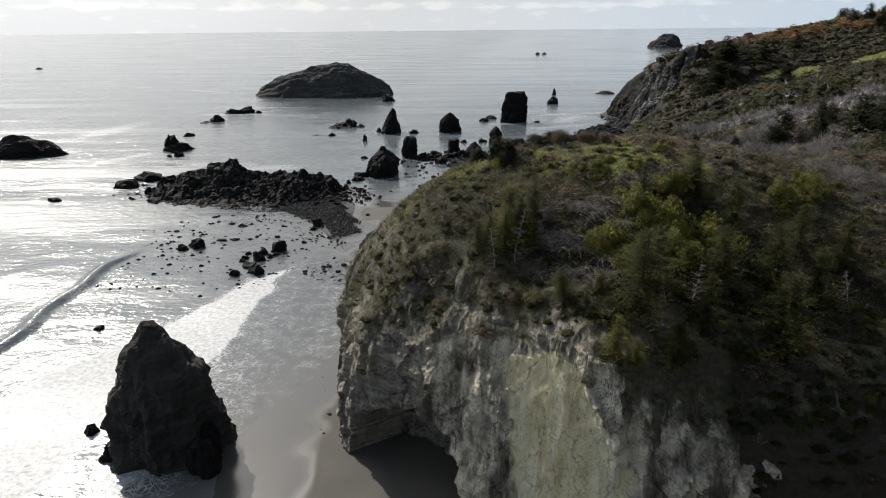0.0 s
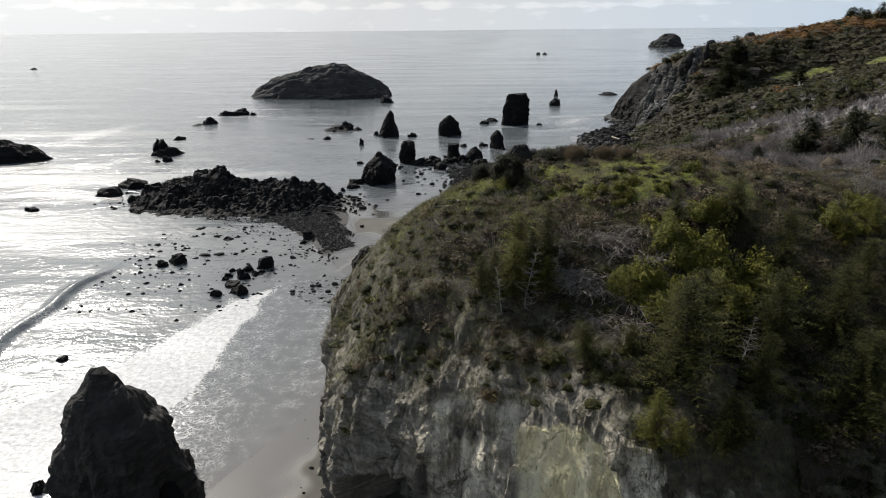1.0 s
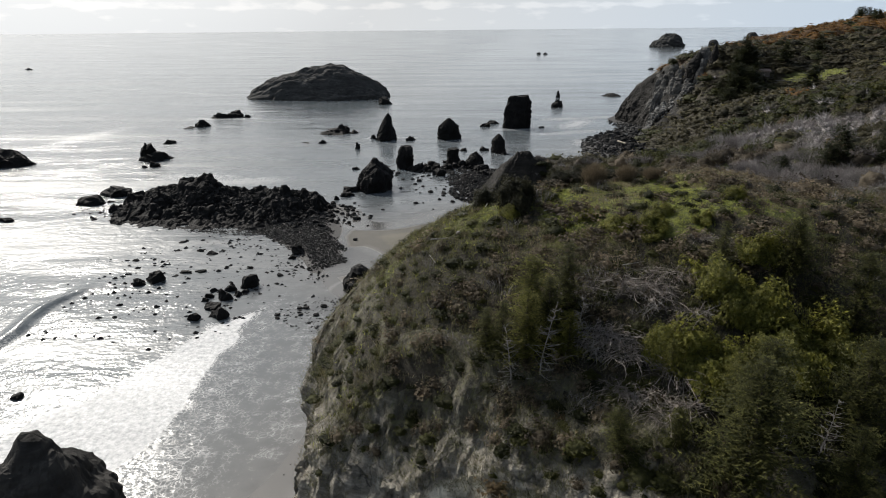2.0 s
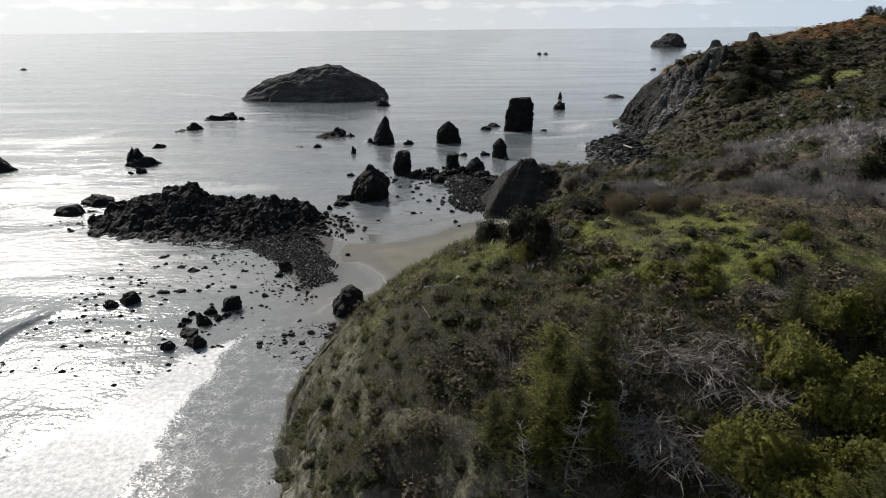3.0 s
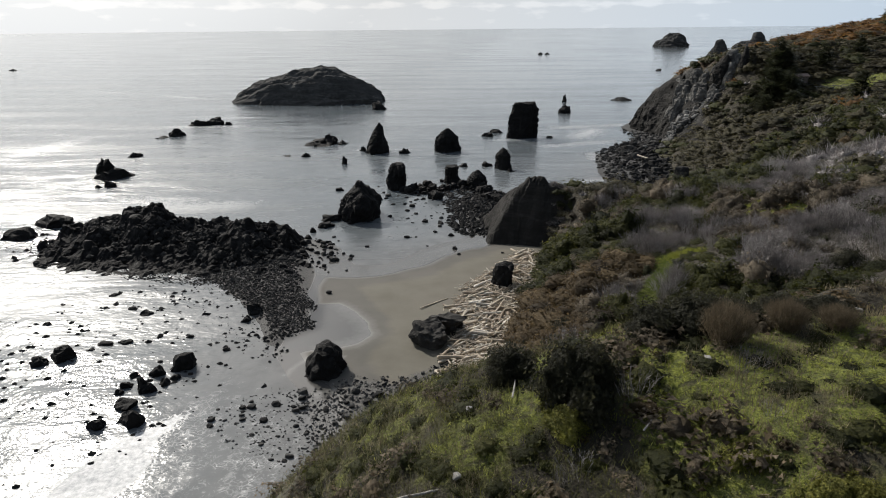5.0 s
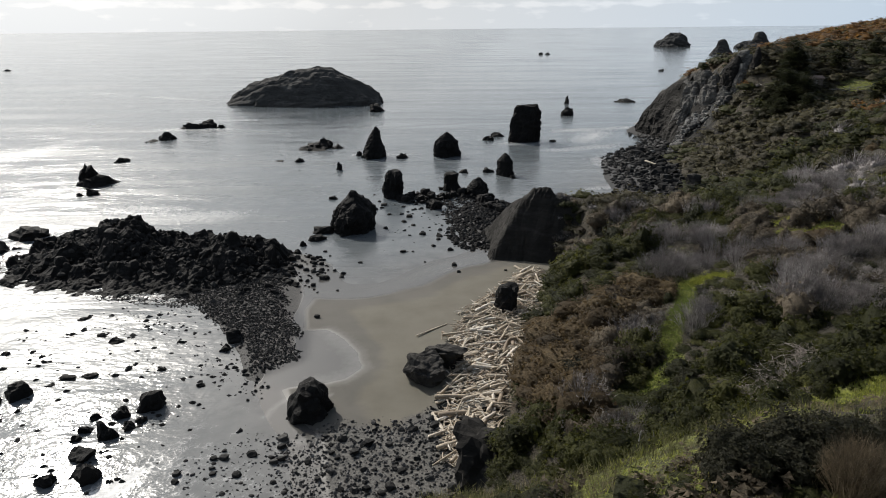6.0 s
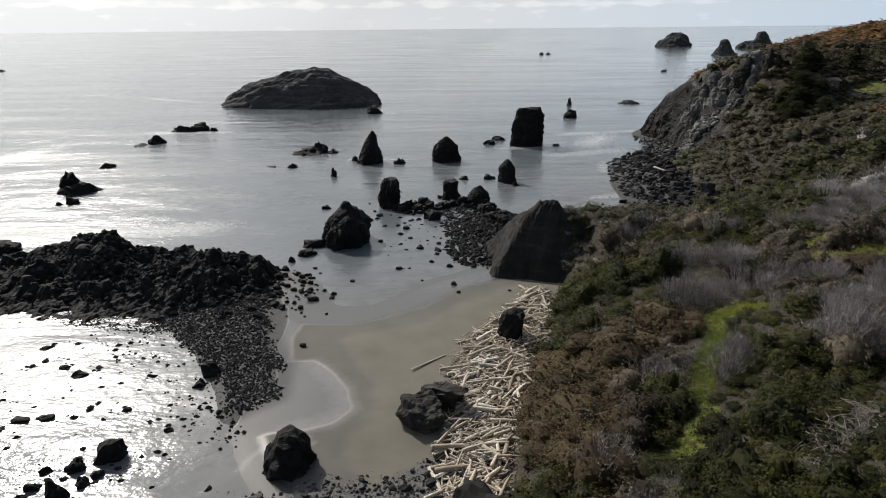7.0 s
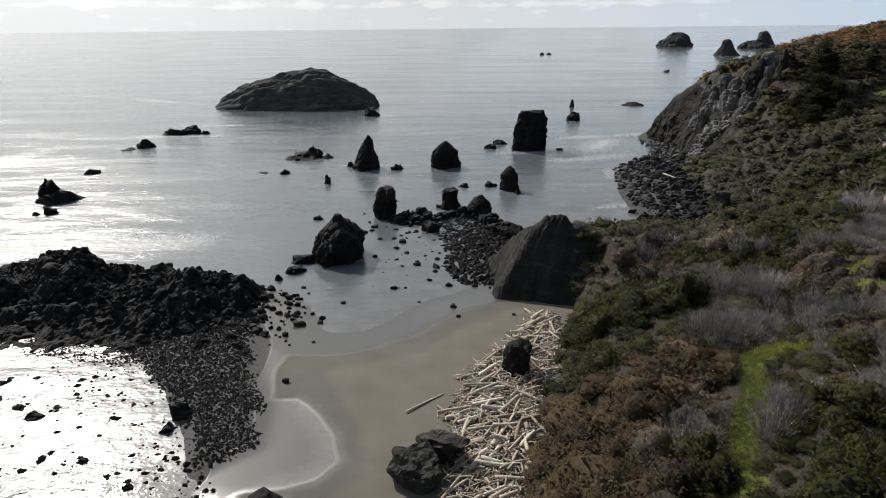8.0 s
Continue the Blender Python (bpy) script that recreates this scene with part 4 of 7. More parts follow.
def boulder(name, x, y, wide, high, seed, label, base=None, deep=0.8, taper=0.3, level=3, material=None, turn=None, lean=0.0, group="", cuts=9, rough=0.25, parent=None, worn=0.0):
    v, t = rock_shape(level, seed, taper, cuts, rough, worn)
    sunk = 0.18 * high + 0.15
    z0 = (beach(np.array([x]), np.array([y]))[0] if base is None else base)
    z0 = max(z0, -0.2)
    v = v * np.array((wide, wide * deep, high + sunk)) - np.array((0, 0, sunk))
    v[:, 0] += lean * v[:, 2]
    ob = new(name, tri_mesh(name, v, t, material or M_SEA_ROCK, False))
    ob.matrix_basis = pose(x, y, z0, 0, 0, (seed * 37) % 40 - 20 if turn is None else turn)
    if parent is not None:
        ob.parent = parent
        return ob
    return tagged(ob, label, "rock", group)


def crag(name, x, y, wide, high, seed, label, profile, deep=0.8, turn=0.0, lean=(0.0, 0.0), material=None, rough=0.16, group="", base=-0.5, around=88, up=60, facets=11):
    """A standing crag. profile: its half width, as a share of the foot's, at even steps from foot to top."""
    r = np.random.default_rng(seed)
    a = np.linspace(0, 2 * math.pi, around, endpoint=False)
    h = np.linspace(0, 1, up)
    ga, gh = np.meshgrid(a, h)
    ga, gh = ga.ravel(), gh.ravel()
    rad = np.interp(gh, np.linspace(0, 1, len(profile)), profile)
    p = np.stack([np.cos(ga) * rad, np.sin(ga) * rad, gh * high / wide * 2], 1)
    off = r.uniform(0, 50, 3)
    for _ in range(facets):
        t = r.uniform(0, 2 * math.pi)
        n = np.array((math.cos(t), math.sin(t), r.uniform(-0.1, 0.15)))
        n /= np.linalg.norm(n)
        c = r.uniform(0.80, 0.99)
        p -= np.maximum(p @ n - c, 0)[:, None] * n * np.array((1, 1, 0.3)) * 0.9
    swell = rough * (fbm(p * 1.3 + off, 3) + 0.7 * fbm(p * np.array((3.2, 3.2, 1.4)) + off, 4, 0.6)) + rough * 0.35 * fbm(p * 9 + off, 3, 0.6)
    p[:, :2] *= (1 + swell)[:, None]
    p[:, 2] += rough * 0.5 * fbm(p * 3 + off + 7, 4, 0.6) * smooth(0.05, 0.3, gh)
    v = p * np.array((wide / 2, wide / 2 * deep, wide / 2))
    v[:, 0] += lean[0] * v[:, 2]
    v[:, 1] += lean[1] * v[:, 2]
    k = np.arange(around * up).reshape(up, around)
    m = np.roll(k, -1, 1)
    t = np.concatenate([np.stack([k[:-1], m[:-1], m[1:]], -1).reshape(-1, 3), np.stack([k[:-1], m[1:], k[1:]], -1).reshape(-1, 3)])
    top = len(v)
    v = np.concatenate([v, [v[-around:].mean(0) + np.array((0, 0, 0.02 * high))]])
    t = np.concatenate([t, np.stack([k[-1], m[-1], np.full(around, top)], -1)])
    ob = new(name, tri_mesh(name, v, t, material or M_SEA_ROCK, False))
    ob.matrix_basis = pose(x, y, base, 0, 0, turn)
    return tagged(ob, label, "rock", group)


# The great stack beside the cliff, with small rocks at its foot.
crag("sea_stack", -27.9, 55.2, 12.0, 14.0, 11, "tall dark blunt sea stack standing in the surf", (1.0, 0.98, 0.94, 0.89, 0.82, 0.73, 0.61, 0.47, 0.31, 0.12), deep=1.0, turn=15, material=M_STACK_ROCK, rough=0.20, lean=(-0.02, 0.05))
for x, y, w, h in ((-37.6, 57.0, 2.2, 1.2), (-22.8, 50.8, 3.6, 3.8), (-33.0, 53.4, 3.6, 2.4), (-24.0, 54.0, 4.0, 4.0)):
    boulder("stack_rock", x, y, w, h, int(abs(x * 7 + y)), "dark rock at the foot of the sea stack", taper=0.5, level=4, group="rocks at the stack")

# The big island, its outlier, the islet further out.
crag("island", -80, 423, 97, 20.0, 5, "broad dome-shaped grey rock island with pale streaks", (1.0, 0.94, 0.88, 0.81, 0.73, 0.64, 0.54, 0.42, 0.28, 0.10), deep=0.5, turn=-3, material=M_GREY_ROCK, rough=0.12, lean=(0.02, 0), around=150, up=70, facets=5)
boulder("island_rock", -35.2, 380, 9.5, 4.2, 8, "small dark rock off the island", taper=0.4)
crag("islet", -150, 214, 34, 7.2, 21, "long low dark rock islet in the swell", (1.0, 0.9, 0.78, 0.6, 0.36, 0.1), deep=0.4, turn=5, rough=0.14)

BLUNT = (1.0, 0.97, 0.93, 0.88, 0.80, 0.66, 0.42, 0.12)
COLUMN = (1.0, 0.98, 0.97, 0.96, 0.95, 0.93, 0.88, 0.60)
SPIRE = (1.0, 0.90, 0.78, 0.66, 0.54, 0.43, 0.31, 0.13)
DOME = (1.0, 0.98, 0.92, 0.82, 0.70, 0.55, 0.36, 0.10)
KNOB = (1.0, 0.84, 0.70, 0.58, 0.48, 0.40, 0.33, 0.14)
# Stacks: x, y, width, height, outline, lean.
STACKS = [
    (30.9, 288, 12.8, 13.6, COLUMN, 0.04), (1.2, 259.9, 9.8, 8.2, BLUNT, 0.0), (-23.2, 258.3, 9.4, 10.2, SPIRE, 0.12), (-18.4, 181.0, 12.4, 8.2, BLUNT, 0.0), (-12.2, 206.7, 6.0, 7.2, COLUMN, 0.08),
    (2.6, 213.2, 5.3, 5.2, COLUMN, -0.05), (9.3, 208.4, 6.4, 5.0, BLUNT, -0.1), (18.6, 230.5, 5.9, 6.9, BLUNT, 0.05), (480, 1412, 72, 28, DOME, 0.05), (401, 988, 36, 22, KNOB, 0.14), (590, 1270, 56, 29, KNOB, 0.1), (566, 1268, 60, 14, DOME, 0.0), (462, 1405, 56, 9, DOME, 0.0)]
for k, (x, y, w, h, outline, tip) in enumerate(STACKS):
    far = y > 900
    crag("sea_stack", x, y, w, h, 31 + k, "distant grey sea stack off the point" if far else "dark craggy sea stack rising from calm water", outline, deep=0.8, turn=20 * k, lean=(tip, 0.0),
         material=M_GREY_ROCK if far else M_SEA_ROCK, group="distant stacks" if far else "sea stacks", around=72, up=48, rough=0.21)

# Low rocks awash: x, y, width, height.
SKERRIES = [
    (17.3, 290, 5, 1.7), (21.5, 299, 6.3, 1.7), (41.3, 286, 2.8, 0.8), (60.1, 358, 6.7, 4.0), (68.6, 407, 3.2, 4.4), (103, 413, 13, 1.8), (207, 665, 6.3, 2.0), (150, 1073, 9, 3.4),
    (159.5, 1072, 11, 3.4), (-28.6, 260.9, 2.5, 1.9), (-13.5, 256.3, 4.6, 1.9), (-46.5, 273.6, 11.5, 2.4), (-42.6, 276.4, 6.0, 4.0), (-38.6, 275.0, 5.0, 1.6), (-50.6, 274.2, 3.0, 1.0), (-46.9, 251, 3.4, 1.5), (-53.6, 252, 5, 0.5), (-31.7, 239, 2.2, 2.7),
    (-111, 327, 12, 2.6), (-105, 328.5, 10, 3.6), (-99, 327, 5, 1.6), (-109.8, 297, 7.3, 3.2), (-114.4, 292, 6.1, 0.9), (-106.2, 254, 5.1, 1.7), (-97.2, 221.6, 10.5, 3.0)]
SHALLOWS = [
    (-92.2, 210.8, 3.7, 2.1), (-95.1, 209.4, 2.1, 1.0), (-24.6, 178.5, 4.6, 1.7), (-25.1, 173, 3.2, 1.4), (13.6, 233.6, 3.7, 1.5), (6.2, 233.7, 3.4, 1.2), (-4.3, 209, 3.3, 1.8), (-1.6, 196, 3.8, 2.7), (-88.5, 166.9, 6.8, 2.9),
    (-32.5, 114.6, 3.2, 2.7), (-34.6, 109.0, 2.3, 2.3), (-35.0, 112.5, 1.9, 1.5), (-33.1, 110.3, 1.5, 1.0), (-32.4, 111.5, 1.4, 0.9), (-35.4, 105.5, 2.4, 1.3), (-33.5, 102.6, 3.0, 2.2), (-36.9, 101.9, 1.8, 1.4),
    (-37.5, 109.8, 1.4, 1.0), (-37.7, 112.0, 1.4, 0.8), (-43.3, 121.0, 1.8, 0.6), (-45.7, 120.5, 2.2, 0.6), (-47.0, 118.9, 1.5, 0.4), (-28.3, 118.7, 1.2, 0.6), (-44.7, 130.0, 2.3, 0.9), (-47.4, 131.6, 1.7, 0.6),
    (-53.0, 136.8, 1.6, 0.6), (-27.8, 130.0, 2.3, 2.2), (-28.5, 127.5, 1.7, 1.1), (-49.5, 116.5, 3.2, 2.3), (-51.6, 115.2, 2.4, 1.5), (-57.6, 126.5, 1.3, 0.6), (-37.7, 108.3, 1.2, 0.8), (-34.8, 122.4, 1.1, 0.6)]
SHALLOWS_OUTER = [(-87, 175.9, 7.2, 3.2), (-73.3, 150.2, 3.2, 1.2), (-99.9, 152.4, 3.2, 1.3), (-492, 762, 8.5, 2.2), (-50, 81.3, 1.6, 0.8), (-99.6, 223.2, 6.0, 5.6), (-27.5, 205, 3, 1.0), (20.5, 226, 3, 1.2)]
for k, (x, y, w, h) in enumerate(SKERRIES + SHALLOWS + SHALLOWS_OUTER):
    near = y < 200
    boulder("sea_rock", x, y, w * (1.15 if near else 1.1), h * (0.85 if near else 1.0), 101 + k, "dark wet boulder in the shallows" if near else "low dark rock awash in the sea", taper=0.12 if near else 0.45, level=3, cuts=6 if near else 9, rough=0.30 if near else 0.42, worn=0.75 if near else 0.45, deep=0.85, group="rocks in the sea",
            base=-0.12 if x < -18 or y > 170 else None)

# On the sand.
boulder("beach_boulder", -14.3, 112.8, 6.0, 3.7, 64, "large dark boulder in a wet hollow of sand", level=4, taper=0.05, deep=0.85, rough=0.24, cuts=6, worn=0.6)
boulder("beach_boulder", -1.2, 118.5, 5.2, 2.9, 62, "flat-topped dark layered boulder beside the driftwood", level=4, taper=0.12, deep=0.8, material=M_STACK_ROCK)
boulder("beach_boulder", 1.2, 121.9, 4.7, 2.7, 63, "flat-topped dark layered boulder beside the driftwood", level=4, taper=0.12, deep=0.8, material=M_STACK_ROCK)
boulder("beach_boulder", 10.1, 136.9, 3.4, 3.9, 66, "upright dark boulder amid the driftwood", level=4, taper=0.15, deep=0.9, cuts=11, rough=0.18)

boulder("beach_boulder", 63.8, 203.5, 7.0, 5.0, 67, "large grey boulder below the scrub of the north cove", level=4, taper=0.25, deep=0.8, material=M_STACK_ROCK)

# The rib of rock at the north end of the sand.
OUTCROP_TOP = []


def build_outcrop():
    """A tilted slab: it climbs from the sand to a blunt peak and runs on inland as a ridge."""
    xs, ys = np.arange(6, 36, 0.35), np.arange(148, 182, 0.35)
    x, y = mesh_grid(xs, ys)
    p = flat3(x, y)
    wx, wy = x + 0.6 * fbm(p * 0.2, 3), y + 0.6 * fbm(p * 0.2 + 20, 3)
    south = 159.8 - 0.40 * (wx - 11.5)
    back = np.maximum(15.4 - 1.9 * np.maximum(wx - 19.2, 0), 11.2 - 0.5 * np.maximum(wx - 22, 0) - 1.5 * np.maximum(wx - 27, 0))
    crest = 15.4 - 0.12 * (wy - 164.5) ** 2 * smooth(14, 20, wx)
    sides = (2.2 + 1.46 * (wx - 10.2), back, (wx - 8.7) * 4.0, 0.6 + (wy - south) * 2.05, (178 - wy) * 0.95, crest)
    # the sides meet in rounded edges
    z = 0.9 - 0.8 * np.log(sum(np.exp(-np.clip(a, -12, 40) / 0.8) for a in sides))
    fold = wx - 0.55 * (wy - 158)
    z -= 0.45 * np.abs(fbm(np.stack([fold * 0.28, wy * 0.03, 0 * wx], 1) + 3, 4, 0.6))
    z += 0.25 * facets(x + 0.4 * y, y - 0.3 * x, 4.2, 6.0, 13) + 0.14 * facets(x, y, 1.2, 2.0, 14) + 0.75 * fbm(p * 0.30, 5, 0.55) - 0.5
    # where brush has crept over its landward side
    brush = (x > 20.6 + 0.28 * np.abs(y - 160) + 0.8 * fbm(p * 0.4, 2)) & (z > 0.4) & (x < 30)
    OUTCROP_TOP.append(np.stack([x, y, z], 1)[brush])
    ob = new("rock_outcrop", tri_mesh("rock_outcrop", np.stack([x, y, np.maximum(z, -0.4)], 1), grid_tris(len(ys), len(xs), z > -0.3), M_SLAB_ROCK, False))
    return tagged(ob, "dark sloping rock rib at the end of the beach", "rock")


build_outcrop()

# Crags of the north point.
for x, y, w, h, low, outline in ((101.5, 261, 6, 11, 23.0, SPIRE), (97.5, 266, 9, 11, 20.0, BLUNT)):
    crag("rock_crag", x, y, w, h, int(x + y), "dark grey craggy rock of the north point", outline, deep=0.85, turn=(x * 13) % 90, material=M_POINT_ROCK, rough=0.2, group="north crags", base=low, around=64, up=40)

# Upright ribs of grey rock on the face of the point.
r_rib = np.random.default_rng(91)
for k in range(26):
    f = (k % 13) / 12
    down = k // 13
    x, y = 90.0 + 10.0 * f + r_rib.normal(0, 0.5) - 3.0 * down, 284.0 - 18.0 * f + r_rib.normal(0, 0.8) + (3.0 if k % 2 else 0.0) - 4.0 * down
    low = float(ground_z(x, y)[0]) - (6.6 if down else 5.6)
    crag("rock_crag", x, y, r_rib.uniform(4.2, 6.0), r_rib.uniform(8.6, 10.4), 300 + k, "upright rib of light grey rock on the north point", (1.0, 0.98, 0.96, 0.92, 0.86, 0.78, 0.66, 0.4), deep=0.8, turn=25 * k,
         material=M_RIB_ROCK, rough=0.3, group="north crags", base=low, around=36, up=32, lean=(0.05, 0.12))
# ---- the reef and the loose stones ----
def reef_rise(x, y):
    u, v = (x + 53) / 27, (y - 164 + (x + 53) * 0.16) / 11.0
    p = flat3(x, y)
    ridge = 5.5 + 2.2 * np.exp(-((x + 61) / 9) ** 2)
    return ridge * np.clip(1 - u ** 4, 0, 1) * np.exp(-np.where(v > 0, 4.2, 1.0) * v * v) * (0.85 + 0.35 * fbm(p * 0.16 + 4, 3))


def build_reef():
    xs, ys = np.arange(-84, -24, 0.35), np.arange(138, 180, 0.35)
    x, y = mesh_grid(xs, ys)
    p = flat3(x, y)
    h = reef_rise(x, y)
    z = h * (0.95 + 0.45 * np.abs(fbm(p * 0.3, 4))) + 0.35 * fbm(p * 0.9, 3, 0.5) + (0.5 * facets(x, y, 2.8, 2.2, 3) + 0.2 * facets(x, y, 1.1, 1.2, 4)) * np.clip(h * 0.6, 0, 1) - 0.55
    z = np.where(z > 6.2, 6.2 + (z - 6.2) * 0.4, z)
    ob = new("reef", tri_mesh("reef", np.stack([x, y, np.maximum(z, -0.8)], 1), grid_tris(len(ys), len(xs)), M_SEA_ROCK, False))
    return tagged(ob, "long black jagged rock reef of heaped boulders joined to the beach", "rock reef")


reef = build_reef()
r_reef = np.random.default_rng(12)
for k in range(260):
    u = r_reef.uniform(-1, 1)
    across = r_reef.normal(-0.3, 0.6)
    x, y = -53 + 26 * u, 163 - 4.2 * u + across * 8
    size = r_reef.uniform(0.9, 2.1) * (1.7 if k % 6 == 0 else 1.0)
    rise = float(reef_rise(np.array([x]), np.array([y]))[0])
    boulder("boulder", x, y, size, size * r_reef.uniform(0.45, 0.75), 200 + k, "black wave-worn boulder of the reef", level=2 if k % 4 else 3, taper=0.3, group="reef boulders", base=max(rise * 1.0 - 0.7, 0.0), cuts=5, rough=0.22, parent=reef, worn=0.7)
for x, y, w, h in ((-60.5, 166.0, 9.0, 4.9), (-61.8, 166.4, 3.0, 5.6), (-30.5, 156.5, 4.2, 4.6), (-38, 160.5, 7, 4.4), (-46, 164, 9, 5.0), (-70, 168, 9, 4.6), (-76, 166, 6, 3.4), (-54, 166, 9, 5.2), (-66, 163, 7, 3.8), (-50, 160, 7, 3.6), (-34, 157, 6, 3.6)):
    boulder("boulder", x, y, w, h, int(abs(x * 11)), "tall black crag of the reef", level=4, taper=0.25, group="reef boulders", base=0.1, cuts=7, rough=0.28, deep=0.9, parent=reef, worn=0.6)


r_spit = np.random.default_rng(44)
for k in range(96):
    t = r_spit.random() * 2
    x, y = (-10 + 19 * t, 203 + 4 * t) if t < 1 else (9 + 5 * (t - 1), 207 - 16 * (t - 1))
    x, y = x + r_spit.normal(0, 1.6), y + r_spit.normal(0, 2.2)
    size = r_spit.uniform(1.0, 2.8)
    boulder("spit_rock", x, y, size, size * r_spit.uniform(0.5, 0.9), 500 + k, "dark rounded boulder on the cobble bar", level=2, taper=0.3, group="bar boulders", cuts=7)


def pebble_shape(seed):
    """A small eight-faced stone in a unit box."""
    r = np.random.default_rng(seed)
    v = np.array([(0.5, 0, 0.45), (0, 0.5, 0.45), (-0.5, 0, 0.45), (0, -0.5, 0.45), (0, 0, 1.0), (0, 0, 0.0)]) + r.uniform(-0.12, 0.12, (6, 3))
    return v, np.array([(0, 1, 4), (1, 2, 4), (2, 3, 4), (3, 0, 4), (1, 0, 5), (2, 1, 5), (3, 2, 5), (0, 3, 5)])


def stones(name, label, count, where, sizes, seed, material=None, level=1, surface=beach):
    """Many loose stones, joined: where(rng, n) gives their places."""
    r = np.random.default_rng(seed)
    shapes = [rock_shape(level, seed + k, 0.2, 5, 0.2) if level else pebble_shape(seed + k) for k in range(6)]
    xy = where(r, count)
    z = surface(xy[:, 0], xy[:, 1])
    n = len(xy)
    size = sizes[0] + (sizes[1] - sizes[0]) * r.random(n) ** 2.6
    vs, ts, base = [], [], 0
    for k, (v, t) in enumerate(shapes):
        m = np.arange(n) % 6 == k
        a = r.random(m.sum()) * 6.28
        s = size[m, None]
        lx = (v[None, :, 0] * np.cos(a)[:, None] - v[None, :, 1] * np.sin(a)[:, None]) * s
        ly = (v[None, :, 0] * np.sin(a)[:, None] + v[None, :, 1] * np.cos(a)[:, None]) * s * 0.8
        lz = (v[None, :, 2] * 0.62 - 0.15) * s
        p = np.stack([lx + xy[m, 0, None], ly + xy[m, 1, None], lz + np.maximum(z[m], -0.12)[:, None]], 2)
        vs.append(p.reshape(-1, 3))
        ts.append((t[None] + (np.arange(m.sum()) * len(v))[:, None, None] + base).reshape(-1, 3))
        base += p.shape[0] * p.shape[1]
    ob = new(name, tri_mesh(name, np.concatenate(vs), np.concatenate(ts), material or M_COBBLE, False))
    return tagged(ob, label, "stones", kind="stuff")


def blot(cx, cy, sx, sy, turn=0.0):
    c, s = math.cos(radians(turn)), math.sin(radians(turn))

    def where(r, n):
        u, v = r.normal(0, sx, n), r.normal(0, sy, n)
        return np.stack([cx + u * c - v * s, cy + u * s + v * c], 1)
    return where


def strip(line, spread):
    pts = np.array(line, float)

    def where(r, n):
        t = r.random(n) * (len(pts) - 1)
        k = t.astype(int)
        f = (t - k)[:, None]
        return pts[k] * (1 - f) + pts[k + 1] * f + r.normal(0, spread, (n, 2))
    return where


def filled(outline, fray):
    """Places spread evenly over an outline, with a frayed edge."""
    poly = np.array(outline, float)
    lo, hi = poly.min(0) - fray, poly.max(0) + fray
    ring = np.concatenate([poly, poly[:1]])

    def where(r, n):
        xy = r.uniform(lo, hi, (n, 2))
        d = along(np.c_[ring, ring], xy[:, 0], xy[:, 1])[0]
        d = np.where(inside(poly, xy[:, 0], xy[:, 1]), d, -d) + fray * fbm(flat3(xy[:, 0], xy[:, 1]) * 0.35, 3)
        return xy[r.random(n) < smooth(-fray, fray * 0.6, d)]
    return where


def cobble_material(name="dark_cobbles", k=1.0):
    n = Nodes(name, 0.85)
    g = n.add("ShaderNodeNewGeometry")
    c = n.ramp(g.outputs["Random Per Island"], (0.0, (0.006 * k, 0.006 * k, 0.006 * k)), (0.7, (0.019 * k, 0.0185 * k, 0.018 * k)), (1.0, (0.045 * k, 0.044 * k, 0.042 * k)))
    n.color(n.mix(n.ramp(n.noise(4.0, 5), (0.4, 0.0), (0.7, 0.5)), c, (0.02, 0.02, 0.02)))
    n.bsdf.inputs["Specular IOR Level"].default_value = 0.12
    n.bump((n.noise(7.0, 4), 0.4, 0.04))
    return n.mat


M_COBBLE = cobble_material()
M_SHINGLE = cobble_material("grey_shingle", 4.0)
M_FAN = cobble_material("dark_grey_cobbles", 1.7)
stones("reef_cobbles", "dark wet cobbles spread below the reef", 52000, filled(COBBLE_FAN, 0.9), (0.2, 0.52), 31, M_FAN, 0)
stones("reef_cobbles", "loose cobbles awash at the edge of the fan", 2600, filled([(-52, 143), (-44, 136), (-34, 128), (-27, 118), (-22, 117), (-26, 129), (-32, 138)], 2.0), (0.2, 0.7), 43, M_FAN, 0)
stones("reef_cobbles", "black stones heaped round the reef", 2400, strip([(-78, 162), (-60, 161), (-45, 159), (-31, 154)], 4.5), (0.4, 1.5), 32, level=1, surface=lambda x, y: np.maximum(beach(x, y), reef_rise(x, y) - 0.35))
stones("spit_cobbles", "dark cobbles of the low bar between stacks", 6200, filled([(-10, 201), (0, 199.5), (1.5, 186), (2, 173), (4, 167.5), (9.5, 165.5), (12, 170), (16, 178), (19, 188), (17, 200), (8, 207.5), (-2, 207), (-10, 205.5)], 0.8), (0.4, 1.3), 33)
stones("beach_cobbles", "grey and dark cobbles strewn on wet sand", 9000, filled(SHINGLE_BAR, 1.4), (0.14, 0.55), 34, M_SHINGLE, 0)
stones("bar_stones", "larger dark stones on the bar of shingle", 260, filled(SHINGLE_BAR, 1.6), (0.5, 1.2), 42, M_FAN, 2)
stones("north_cobbles", "dark boulders and cobbles of the north cove", 6400, filled([(33, 199), (44, 202.5), (47, 210), (47, 224), (50, 240), (52.5, 253), (60, 264), (67, 272), (74, 284), (74, 302), (79, 300), (86, 286), (80, 272), (77, 262), (71, 240), (66, 214), (60, 194), (44, 190)], 1.4), (0.4, 1.7), 35, M_FAN)
stones("north_boulders", "large tumbled boulders below the north cliff", 420, strip([(52, 200), (60, 206), (62, 228), (68, 250), (73, 262), (80, 258)], 4.5), (1.2, 3.6), 36, level=2)
